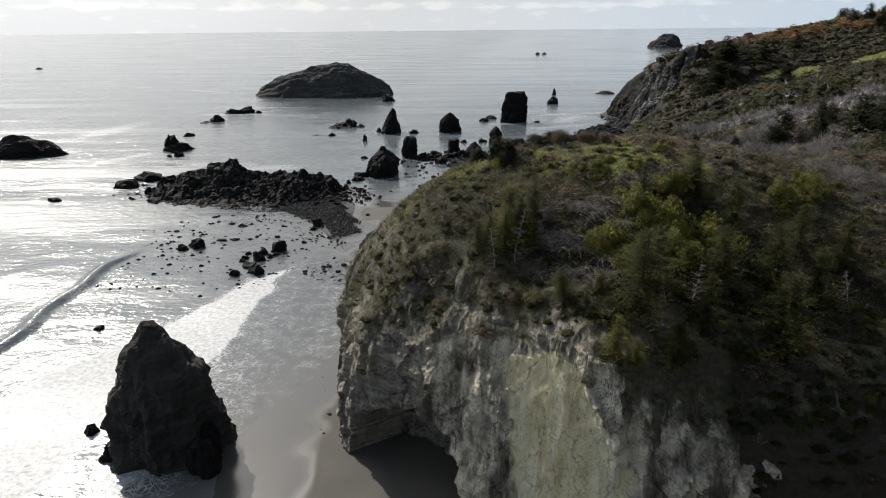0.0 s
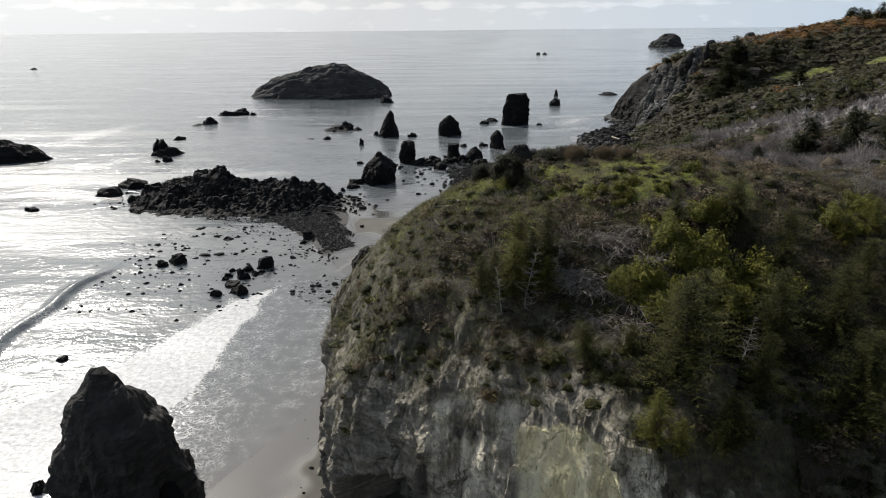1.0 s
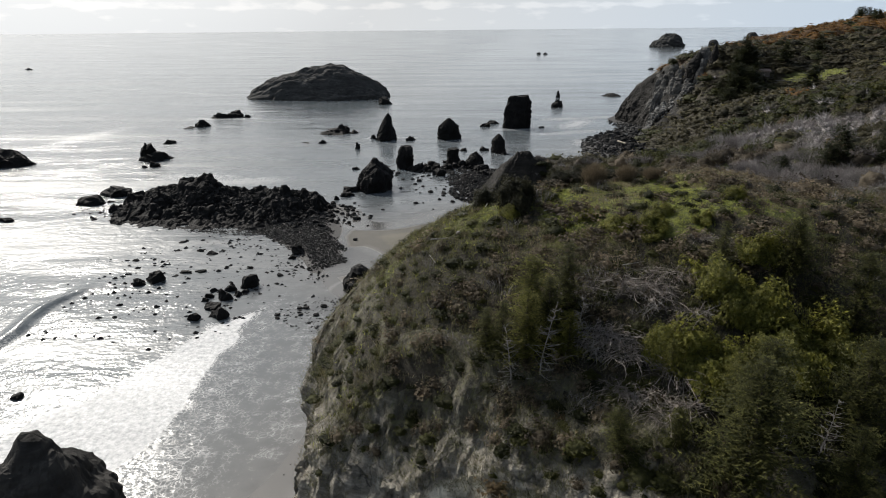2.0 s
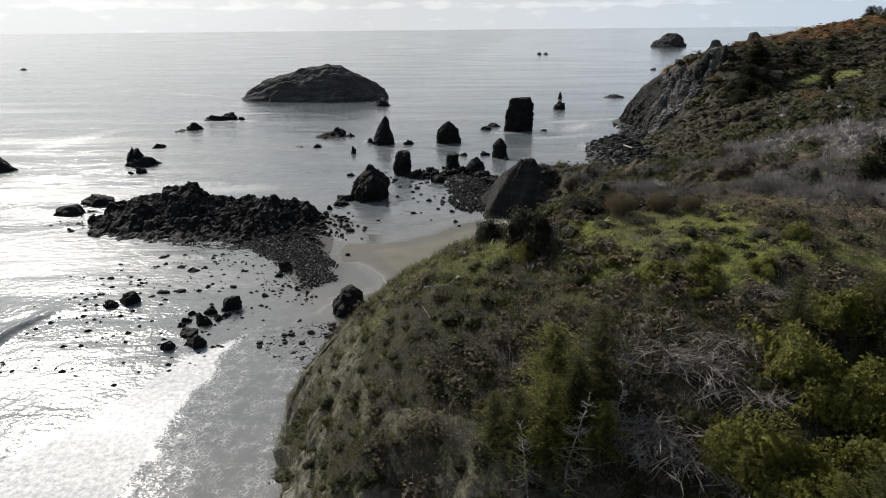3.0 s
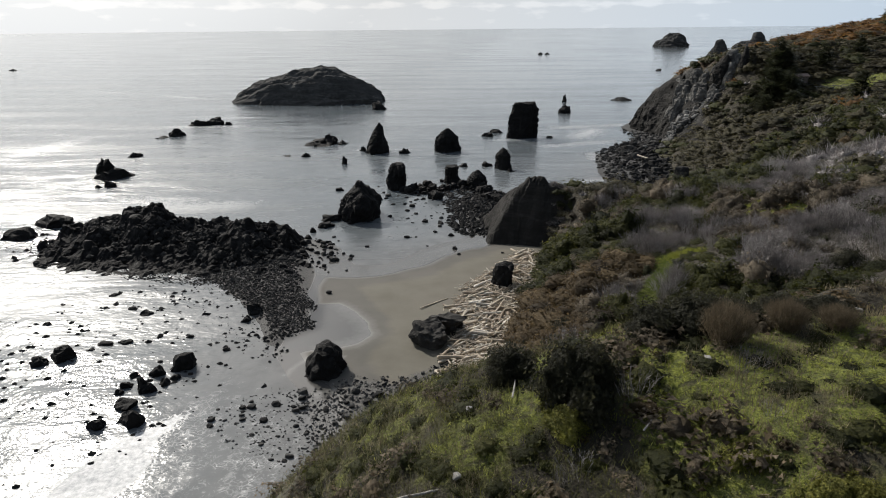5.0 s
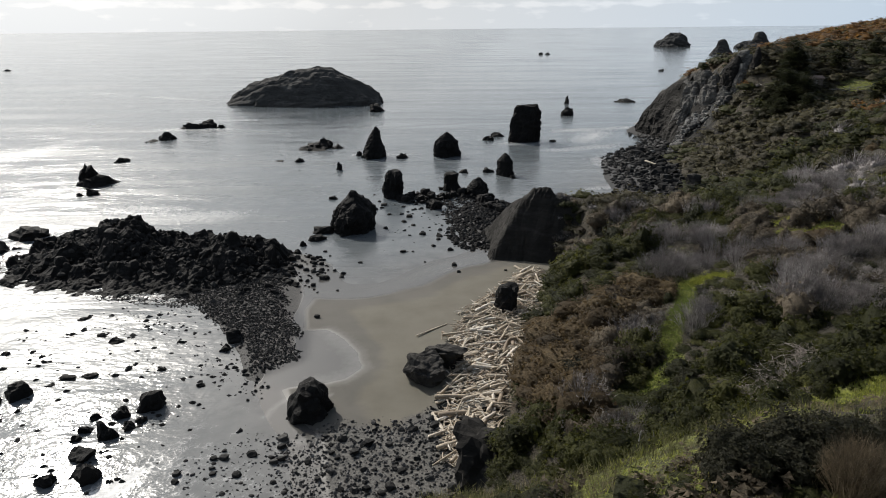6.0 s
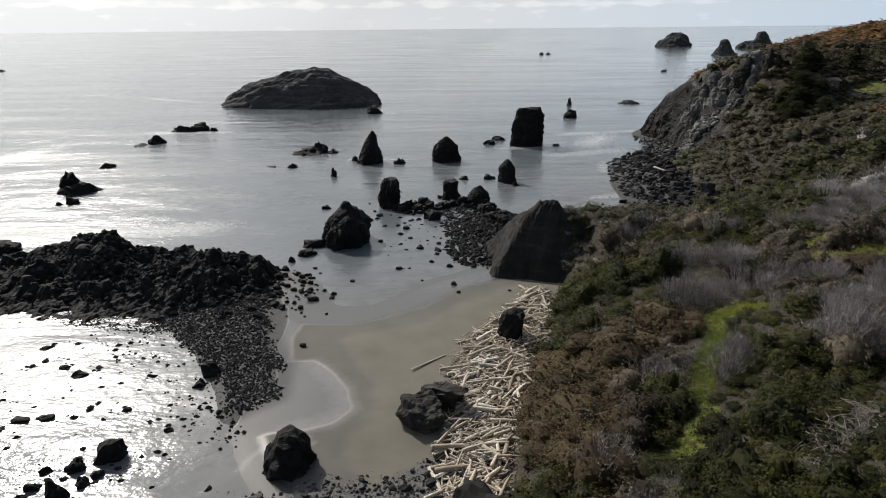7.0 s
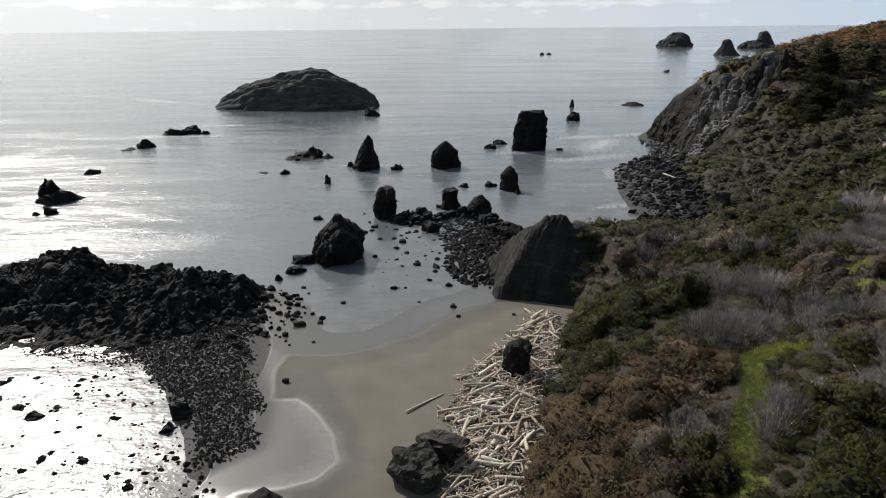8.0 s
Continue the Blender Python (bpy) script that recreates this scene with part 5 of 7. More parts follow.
stones("shallow_stones", "scattered small stones showing through shallow water", 760, filled([(-58, 96), (-66, 132), (-46, 140), (-31, 134), (-25, 122), (-24, 108), (-26, 98), (-40, 94)], 2.5), (0.3, 1.0), 37)
stones("shallow_stones", "scattered dark stones in the shallows by the reef", 110, blot(-25, 154, 3.2, 6), (0.4, 1.6), 38, level=2)
stones("shallow_stones", "small dark stones in the calm water among the stacks", 140, blot(-4, 190, 9, 15), (0.4, 1.7), 39, level=2)
stones("cave_stones", "a few stones and weed on the sand by the cave", 14, strip([(-14, 60), (-13.5, 67), (-14, 74), (-12, 52)], 2.2), (0.12, 0.8), 40)
stones("scree", "pale grey angular scree running down the north point", 420, strip(SCREE_LINE[:, :2], 2.2), (0.6, 2.6), 41, M_SCREE, 2, ground_z)


# ---- driftwood ----
def log_shape(seed, sides=7, rings=6):
    """A worn log of length 1 along x, thickness 1 across, slightly bent and tapered."""
    r = np.random.default_rng(seed)
    xs = np.linspace(-0.5, 0.5, rings)
    bend = r.uniform(-0.5, 0.5)
    verts = []
    for k, x in enumerate(xs):
        rad = 0.5 * (1 - 0.35 * (k / rings)) * r.uniform(0.88, 1.1) * (0.86 if k in (0, rings - 1) else 1)
        for j in range(sides):
            a = 2 * math.pi * j / sides
            w = rad * r.uniform(0.88, 1.1)
            verts.append((x, w * math.cos(a) + bend * (0.25 - x * x) * 2, w * math.sin(a)))
    tris = []
    for k in range(rings - 1):
        for j in range(sides):
            a, b = k * sides + j, k * sides + (j + 1) % sides
            tris += [(a, a + sides, b), (b, a + sides, b + sides)]
    n = len(verts)
    verts += [(-0.5, 0, 0), (0.5, 0, 0)]
    for j in range(sides):
        tris += [(n, j, (j + 1) % sides), (n + 1, (rings - 1) * sides + (j + 1) % sides, (rings - 1) * sides + j)]
    return np.array(verts), np.array(tris)


LOG_WEST = np.array([(1.6, 103), (1.2, 110), (2.2, 118), (2.6, 124), (1.6, 129), (4.5, 137), (9.5, 144), (15.0, 153.5)])
LOG_EAST = np.array([(5.8, 103), (7.6, 110), (9.0, 117), (11.0, 124), (12.4, 129), (15.0, 137), (16.8, 144), (17.6, 153)])


def log_places(r, n):
    t = r.random(n) * (len(LOG_WEST) - 1)
    k = t.astype(int)
    f = (t - k)[:, None]
    a, b = LOG_WEST[k] * (1 - f) + LOG_WEST[k + 1] * f, LOG_EAST[k] * (1 - f) + LOG_EAST[k + 1] * f
    w = r.random(n)[:, None]
    return a * (1 - w) + b * w, w[:, 0]


def build_driftwood():
    r = np.random.default_rng(50)
    shapes = [tri_mesh("driftwood_log", *log_shape(60 + k), M_WOOD, True) for k in range(8)]
    xy, w = log_places(r, 290)
    z = beach(xy[:, 0], xy[:, 1])
    for k in range(290):
        ob = new("driftwood_log", shapes[k % 8])
        long = r.uniform(1.3, 3.8) * (1.6 if w[k] < 0.3 and k % 3 == 0 else 1.0)
        thick = (0.22 + 0.42 * r.random() ** 1.6) * (0.7 + 0.1 * long)
        turn = r.normal(40, 26) if w[k] < 0.45 else r.normal(35, 50)
        ob.matrix_basis = pose(xy[k, 0], xy[k, 1], z[k] + r.uniform(0.1, 0.55) + 0.25 * w[k], 0, r.normal(0, 5), turn) @ Matrix.Diagonal((long, thick, thick, 1))
        tagged(ob, "sun-bleached driftwood log on the upper beach", "log", "driftwood pile")
    # the long pole on open sand and the forked trunk beside it, each on its own
    for x, y, long, thick, turn in ((-0.6, 130.6, 5.4, 0.24, 40), (2.4, 127.6, 5.2, 0.42, -52), (3.2, 130.4, 3.0, 0.3, -75), (0.6, 109.5, 3.4, 0.55, -70), (2.6, 104.5, 3.0, 0.5, 62), (14.2, 153.8, 3.2, 0.45, -62)):
        ob = new("driftwood_log", shapes[int(long * 3) % 8])
        ob.matrix_basis = pose(x, y, beach(np.array([x]), np.array([y]))[0] + thick * 0.4, 0, 0, turn) @ Matrix.Diagonal((long, thick, thick, 1))
        tagged(ob, "long pale driftwood log lying on open sand", "log", "driftwood pile")
    # a bleached trunk thrown up on the boulders of the north cove
    ob = new("driftwood_log", shapes[3])
    ob.matrix_basis = pose(62.6, 234.0, 2.3, 0, 4, -62) @ Matrix.Diagonal((6.5, 0.6, 0.6, 1))
    tagged(ob, "long white driftwood trunk lying on dark boulders", "log", "driftwood pile")
    # smaller broken pieces
    v, t = log_shape(77, 5, 3)
    n = 2600
    xy, w = log_places(r, n)
    xy += r.normal(0, 0.5, (n, 2))
    z = beach(xy[:, 0], xy[:, 1]) + r.uniform(0.02, 0.6, n)
    a, tilt, long, thick = r.normal(0.5, 1.0, n), r.normal(0, 0.15, n), r.uniform(0.4, 1.8, n), r.uniform(0.07, 0.22, n)
    lx, ly, lz = v[None, :, 0] * long[:, None], v[None, :, 1] * thick[:, None], v[None, :, 2] * thick[:, None] + v[None, :, 0] * (long * tilt)[:, None]
    p = np.stack([lx * np.cos(a)[:, None] - ly * np.sin(a)[:, None] + xy[:, 0, None], lx * np.sin(a)[:, None] + ly * np.cos(a)[:, None] + xy[:, 1, None], lz + z[:, None]], 2)
    tris = (t[None] + (np.arange(n) * len(v))[:, None, None]).reshape(-1, 3)
    ob = new("driftwood_scraps", tri_mesh("driftwood_scraps", p.reshape(-1, 3), tris, M_WOOD, False))
    tagged(ob, "pale broken sticks and small driftwood between the logs", "driftwood", kind="stuff")


build_driftwood()

# ---- plants ----
def part(name, mesh, parent, label=""):
    ob = new(name, mesh)
    ob.parent = parent
    return tagged(ob, label) if label else ob


def shrub_shape(seed, leaves, leaf, lumps=0.35, level=2, body=0.84, dome=False):
    """A bushy dome of radius 1 and height 1: a lumpy body under leaf sprays that lie along it."""
    r = np.random.default_rng(seed)
    off = r.uniform(0, 40, 3)
    v, t = ICO[level]
    if dome:
        v, t = ICO[2]
        v, t = compact(v, t[v[t][:, :, 2].mean(1) > -0.1])

    def reach(d):
        return 0.80 + lumps * fbm(d * 1.5 + off, 2) + 0.20 * fbm(d * 4.0 + off, 2)
    core = v * (reach(v) * body)[:, None]
    core[:, 2] = np.maximum(core[:, 2], -0.25)
    d = r.normal(size=(leaves, 3))
    d[:, 2] = np.abs(d[:, 2]) * 1.1 - 0.15
    d /= np.linalg.norm(d, axis=1)[:, None]
    centre = d * (reach(d) * r.uniform(0.84, 1.22 if dome else 1.08, leaves))[:, None]
    face = d + r.normal(0, 0.45, (leaves, 3)) + np.array((0, 0, 0.25))
    face /= np.linalg.norm(face, axis=1)[:, None]
    side = np.cross(face, r.normal(size=(leaves, 3)))
    side /= np.linalg.norm(side, axis=1)[:, None] + 1e-6
    up = np.cross(face, side)
    s = leaf * r.uniform(0.6, 1.5, (leaves, 1))
    lv = np.stack([centre - side * s * 0.5, centre + side * s * 0.5, centre + up * s], 1).reshape(-1, 3)
    return np.concatenate([core, lv]), np.concatenate([t, np.arange(3 * leaves).reshape(-1, 3) + len(core)])


def twig_shape(seed, twigs, thick=0.016, heart=0.74):
    """A dome of brush, radius and height about 1: a lumpy heart furred with fine stems."""
    r = np.random.default_rng(seed)
    off = r.uniform(0, 40, 3)
    v, t = ICO[2 if twigs > 200 else 1]

    def reach(d):
        return 0.84 + 0.46 * fbm(d * 1.5 + off, 2) + 0.24 * fbm(d * 4.0 + off, 2)
    core = v * (reach(v) * heart)[:, None]
    core[:, 2] = np.maximum(core[:, 2], -0.2)
    d = r.normal(size=(twigs, 3)) * np.array((0.9, 0.9, 1.0))
    d[:, 2] = np.abs(d[:, 2]) + 0.15
    d /= np.linalg.norm(d, axis=1)[:, None]
    far = reach(d)
    root = d * (far * r.uniform(heart - 0.25, heart + 0.14, twigs))[:, None]
    tip = d * (far * r.uniform(0.85, 1.18, twigs))[:, None] + r.normal(0, 0.13, (twigs, 3)) * np.array((1, 1, 0.6)) + np.array((0, 0, 0.10))
    side = np.cross(tip - root, r.normal(size=(twigs, 3)))
    side *= thick / (np.linalg.norm(side, axis=1)[:, None] + 1e-6)
    lv = np.stack([root - side, root + side, tip], 1).reshape(-1, 3)
    return np.concatenate([core, lv]), np.concatenate([t, np.arange(3 * twigs).reshape(-1, 3) + len(core)])


def stem_shape(seed, stems, thick=0.0085):
    """A leafless shrub of radius and height about 1: stems that fan upward and fork near their tips."""
    r = np.random.default_rng(seed)
    a, q = r.uniform(0, 6.283, stems), np.sqrt(r.random(stems))
    out = np.stack([np.cos(a), np.sin(a), np.zeros(stems)], 1)
    root = out * (0.45 * q)[:, None] + np.array((0, 0, -0.1))
    crown = 0.42 + 0.62 * np.sqrt(1 - 0.9 * q * q)
    tip = out * (q * r.uniform(0.75, 1.1, stems))[:, None] + r.normal(0, 0.06, (stems, 3))
    tip[:, 2] = crown * r.uniform(0.75, 1.08, stems)
    parts = []
    for k in range(7):
        if k:
            f = r.uniform(0.4, 0.9, (stems, 1))
            p = root * (1 - f) + tip * f
            e = p + (tip - p) * r.uniform(0.6, 1.2, (stems, 1)) + r.normal(0, 0.13, (stems, 3)) * np.array((1, 1, 0.6))
        else:
            p, e = root, tip
        side = np.cross(e - p, r.normal(size=(stems, 3)))
        side *= thick * (1.0 if k == 0 else 0.8) / (np.linalg.norm(side, axis=1)[:, None] + 1e-6)
        parts.append(np.stack([p - side, p + side, e], 1))
    v = np.concatenate(parts).reshape(-1, 3)
    return v, np.arange(len(v)).reshape(-1, 3)


def tuft_shape(seed, blades, lean=0.5):
    r = np.random.default_rng(seed)
    vs = []
    for _ in range(blades):
        a = r.uniform(0, 6.283)
        o = np.array((math.cos(a), math.sin(a), 0))
        s = np.array((-o[1], o[0], 0)) * 0.028
        b = np.array((*r.normal(0, 0.45, 2), 0.0))
        vs += [b - s, b + s, b + o * lean * r.uniform(0.4, 1.2) + np.array((0, 0, r.uniform(0.6, 1.1)))]
    return np.array(vs), np.arange(len(vs)).reshape(-1, 3)


def joined(name, label, category, material, shapes, x, y, z, wide, high, seed):
    """Copies of the shapes at all places, joined into one object of kind stuff."""
    r = np.random.default_rng(seed)
    n = len(x)
    if n == 0:
        return None
    pick = r.integers(0, len(shapes), n)
    ang = r.random(n) * 6.283
    tone = r.random(n)
    vs, ts, tn, base = [], [], [], 0
    for k, (v, t) in enumerate(shapes):
        m = pick == k
        c, s = np.cos(ang[m])[:, None], np.sin(ang[m])[:, None]
        w = wide[m, None]
        p = np.stack([(v[None, :, 0] * c - v[None, :, 1] * s) * w + x[m, None], (v[None, :, 0] * s + v[None, :, 1] * c) * w + y[m, None], v[None, :, 2] * high[m, None] + z[m, None]], 2)
        vs.append(p.reshape(-1, 3))
        ts.append((t[None] + (np.arange(m.sum()) * len(v))[:, None, None] + base).reshape(-1, 3))
        tn.append(np.repeat(tone[m], len(v)))
        base += m.sum() * len(v)
    ob = new(name, tri_mesh(name, np.concatenate(vs), np.concatenate(ts), material, True, tone=np.concatenate(tn)))
    return tagged(ob, label, category, kind="stuff")


def weights(x, y, z, d):
    """How much green scrub, brown heath, rust bracken and bare brush grows at a place."""
    p = flat3(x, y)
    head = 1 - smooth(84, 92, y)
    hill = smooth(190, 230, y)
    wide = np.where(y > 200, 0.07, 0.12)[:, None]
    n1, n2, n3 = fbm(p * wide + 3, 3), fbm(p * wide + 31, 3), fbm(p * wide + 57, 3)
    green = 0.35 + 0.75 * n1 + head * 0.15 + hump(x, y, (24, 133, 5, 3.5, 1.5), (28.5, 134.5, 3.5, 2.5, 1.4), (37, 102, 7, 5, 1.6), (31, 107.5, 4, 3, 1.5), (24, 105.5, 5, 2.5, 1.5), (16, 128, 3, 4, 1.6), (34.6, 150.3, 3, 2, 1.6), (23, 147, 3.5, 5, 1.3), (49, 153, 6, 4, 1.3), (58, 158, 8, 5, 1.2), (40.6, 134, 2, 1.5, 1.2), (35, 124.7, 2, 1.2, 1.1), (30, 96, 9, 3, 1.2), (68, 190, 8, 6, 1.0), (20, 92, 9, 5, 0.8), (30, 40, 20, 8, 1.0), (14, 86, 16, 6, 1.0), (75, 185, 20, 10, 0.8), (66, 205, 8, 8, 0.8))
    brown = 0.45 + 0.75 * n2 + 0.25 * head * smooth(60, 57, y) + 0.35 * hill
    rust = -0.35 + 0.5 * n3 + hump(x, y, (13, 113, 5.5, 9, 3.0), (17.5, 119, 4.5, 4, 1.9), (22.5, 124.5, 4.5, 3, 2.2), (27.5, 123.4, 4, 2.4, 2.0), (33, 119.5, 3.5, 1.8, 1.4), (35, 117, 3, 1.5, 1.2), (42, 130.5, 3, 1.5, 1.2), (46.5, 125.5, 4, 1.5, 1.2), (45, 72, 8, 8, 0.5), (38.5, 61.5, 2.5, 2.5, 1.4), (41, 119, 4, 2.5, 0.9)) + 1.7 * smooth(262, 310, y)
    bare = 0.05 + 0.6 * n3 + hump(x, y, (38, 128, 5, 3, 0.7), (29, 113, 2.5, 4, 1.3), (31, 119.5, 2.5, 2, 1.2), (27, 119.5, 2, 1.5, 1.2), (22, 114.5, 2.5, 2, 1.3), (36, 114.5, 4, 3, 1.3), (30, 129, 3, 3, 1.4), (38.5, 136, 3.5, 3, 1.4), (43, 127, 3, 2, 1.0), (29.5, 153, 4, 2, 1.3), (33, 140, 2.5, 2, 1.1), (53, 146, 7, 3, 1.6), (46, 119, 5, 3, 1.3), (30, 99.5, 4, 1.8, 1.1), (72, 160, 22, 12, 1.2), (13, 52, 4.5, 4.5, 1.0), (9, 56, 4, 2.5, 0.4), (60, 100, 20, 20, 0.9), (80, 145, 20, 15, 1.0), (42, 66, 7, 6, 1.5), (30, 66, 6, 6, 0.6)) - 0.8 * hill - 0.3 * head
    return np.stack([green, brown, rust, bare], 1)


def scatter_scrub(tag, area, spacing, radius, height, leaves, leaf, seed, thin=None, level=2, twigs=150):
    r = np.random.default_rng(seed)
    x0, x1, y0, y1 = area
    x, y = mesh_grid(np.arange(x0, x1, spacing), np.arange(y0, y1, spacing))
    n = len(x)
    x, y = x + r.uniform(-0.45, 0.45, n) * spacing, y + r.uniform(-0.45, 0.45, n) * spacing
    inview = x < 9 + 0.76 * y
    x, y, n = x[inview], y[inview], int(inview.sum())
    z, d, pos, v = ground(x, y)
    rock_face = (pos > CLIFF_RANGE[0]) & (pos < CLIFF_RANGE[1])
    edge = d - v[:, 1] - 1.6 * fbm(flat3(x, y) * 0.25, 2)
    keep = np.where(rock_face, r.random(n) < smooth(0.2, 2.6, edge), d > 0.3)
    keep &= ~((x < 20.4) & (y > 154) & (y < 170))
    keep &= ~((((x - 86) / 17) ** 4 + ((y - 285) / 32) ** 4 < 1.0) & (d < 12)) & (along(SCREE_LINE, x, y)[0] > 4.5)
    keep &= hump(x, y, *MEADOWS) < 0.4
    lane = np.abs(x - lane_x(y)) < 1.75
    keep &= ~(lane & (y > 103) & (y < 125))
    if thin is not None:
        keep &= r.random(n) < thin(x, y, z)
    x, y, z, d = x[keep], y[keep], z[keep], d[keep]
    w = weights(x, y, z, d) + r.gumbel(0, (0.16, 0.26, 0.13)[level], (len(x), 4))
    kind = w.argmax(1)
    wide = r.uniform(*radius, len(x)) * (0.75 + 0.5 * (fbm(flat3(x, y) * 0.3, 2) + 1) / 2) * (1 if level else r.uniform(0.45, 1.25, len(x)))
    high = wide * r.uniform(*height, len(x))
    if level > 1:
        # tall clumps with low gaps between them
        rise = smooth(-0.45, 0.55, fbm(flat3(x, y) * 0.24 + 7, 3))
        high *= 0.34 + 1.35 * rise
        wide *= 0.8 + 0.35 * rise
    # what leans over the cliff's edge stays low
    high *= 0.7 + 0.3 * smooth(1.5, 6, d)
    looks = (("green_scrub", "dense dark green coastal scrub", M_GREEN), ("brown_heath", "brown and purple-grey winter heath", M_BROWN),
             ("rust_bracken", "rust-brown dead bracken and grass", M_RUST), ("bare_brush", "grey leafless winter brush", M_TWIG))
    for k, (name, label, material) in enumerate(looks):
        m = kind == k
        if k == 1 and y1 < 94 and x0 < 0:
            material = M_HEATH
        if k == 1 and (x0 > 60 or y0 > 150) and y0 < 189 and y0 > 60:
            material = M_HILL
        if k == 0 and y0 > 189:
            material = M_HILL_GREEN
        if k == 1 and y0 > 189:
            material, label = M_HILL, "olive-brown low heath"
        if k == 2 and y0 > 189:
            material, label = M_FERN, "orange-brown dead bracken"
        if k == 3 and not level:
            shapes = [twig_shape(seed + 60 + j, 70, 0.022, 0.5) for j in range(6)]
            joined(name, label + " " + tag, "shrubs", material, shapes, x[m], y[m], z[m] - 0.05, wide[m], high[m] * 1.2, seed + k)
        elif k == 3:
            shapes = [stem_shape(seed + 60 + j, twigs // 5) for j in range(7)]
            joined(name, label + " " + tag, "shrubs", material, shapes, x[m], y[m], z[m], wide[m] * 1.15, high[m] * 1.05 + 0.4, seed + k)
        elif k and level:
            shapes = [shrub_shape(seed + 20 * k + j, twigs, 0.11 if level > 1 else 0.20, 0.55, level, 0.86 if level > 1 else 0.60) for j in range(7)]
            joined(name, label + " " + tag, "shrubs", material, shapes, x[m], y[m], z[m] - 0.08, wide[m] * (1.0, 1.0, 1.15)[k], high[m] * (1.0, 0.95, 0.72)[k] + 0.15, seed + k)
        else:
            shapes = [shrub_shape(seed + 10 * k + j, leaves, leaf, 0.35 if level else 0.55, level or 1, 0.84 if level else 0.86, not level) for j in range(7)]
            joined(name, label + " " + tag, "shrubs", material, shapes, x[m], y[m], z[m] - 0.08, wide[m], high[m], seed + k)


def thin_headland(x, y, z):
    brow = smooth(70, 72.5, y) * (1 - smooth(78, 81, y)) * (1 - smooth(20, 26, x)) * smooth(-7, -3, x)
    return (0.94 - 0.38 * turf(x, y)) * (1 - 0.85 * brow)


scatter_scrub("on the headland", (-15, 56, 33, 93), 0.92, (0.3, 1.1), (0.3, 0.75), 84, 0.17, 400, thin_headland, 1, 130)
scatter_scrub("above the cove", (1, 64, 91, 156), 1.45, (0.7, 2.1), (0.55, 1.05), 400, 0.115, 500, None, 2, 320)
scatter_scrub("behind the cove", (64, 150, 91, 205), 2.2, (1.3, 2.5), (0.55, 0.95), 80, 0.20, 520, None, 0, 0)
scatter_scrub("north of the cove", (14, 64, 156, 205), 1.8, (1.0, 2.2), (0.55, 0.95), 90, 0.18, 540, None, 0, 0)
scatter_scrub("on the far hillside", (60, 330, 190, 290), 2.4, (1.5, 3.3), (0.32, 0.75), 44, 0.30, 600, None, 0, 0)
scatter_scrub("on the top of the far hill", (84, 330, 290, 440), 3.4, (2.2, 4.4), (0.28, 0.6), 30, 0.32, 650, None, 0, 0)
scatter_scrub("on the eastern slope", (58, 90, 40, 91), 2.2, (1.3, 2.4), (0.5, 0.9), 70, 0.22, 700, None, 0, 0)


def brush_on_outcrop():
    r = np.random.default_rng(570)
    spot = OUTCROP_TOP[0]
    spot = spot[r.random(len(spot)) < 0.11]
    n = len(spot)
    x, y, z = spot.T
    kind = fbm(flat3(x, y) * 0.35 + 5, 2) + r.normal(0, 0.12, n)
    wide, high = r.uniform(0.6, 1.3, n), r.uniform(0.5, 1.1, n)
    leafy, brown = [shrub_shape(572 + j, 260, 0.13) for j in range(4)], [shrub_shape(578 + j, 240, 0.12, 0.55) for j in range(4)]
    stems = [stem_shape(584 + j, 50) for j in range(4)]
    for m, name, label, material, shapes in ((kind < -0.02, "green_scrub", "dark green scrub creeping over the rock rib", M_HILL_GREEN, leafy), ((kind >= -0.02) & (kind < 0.2), "brown_heath", "brown heath creeping over the rock rib", M_HEATH, brown), (kind >= 0.2, "bare_brush", "grey leafless brush on the rock rib", M_TWIG, stems)):
        joined(name, label, "shrubs", material, shapes, x[m], y[m], z[m] - 0.2, wide[m], high[m], 590)


brush_on_outcrop()


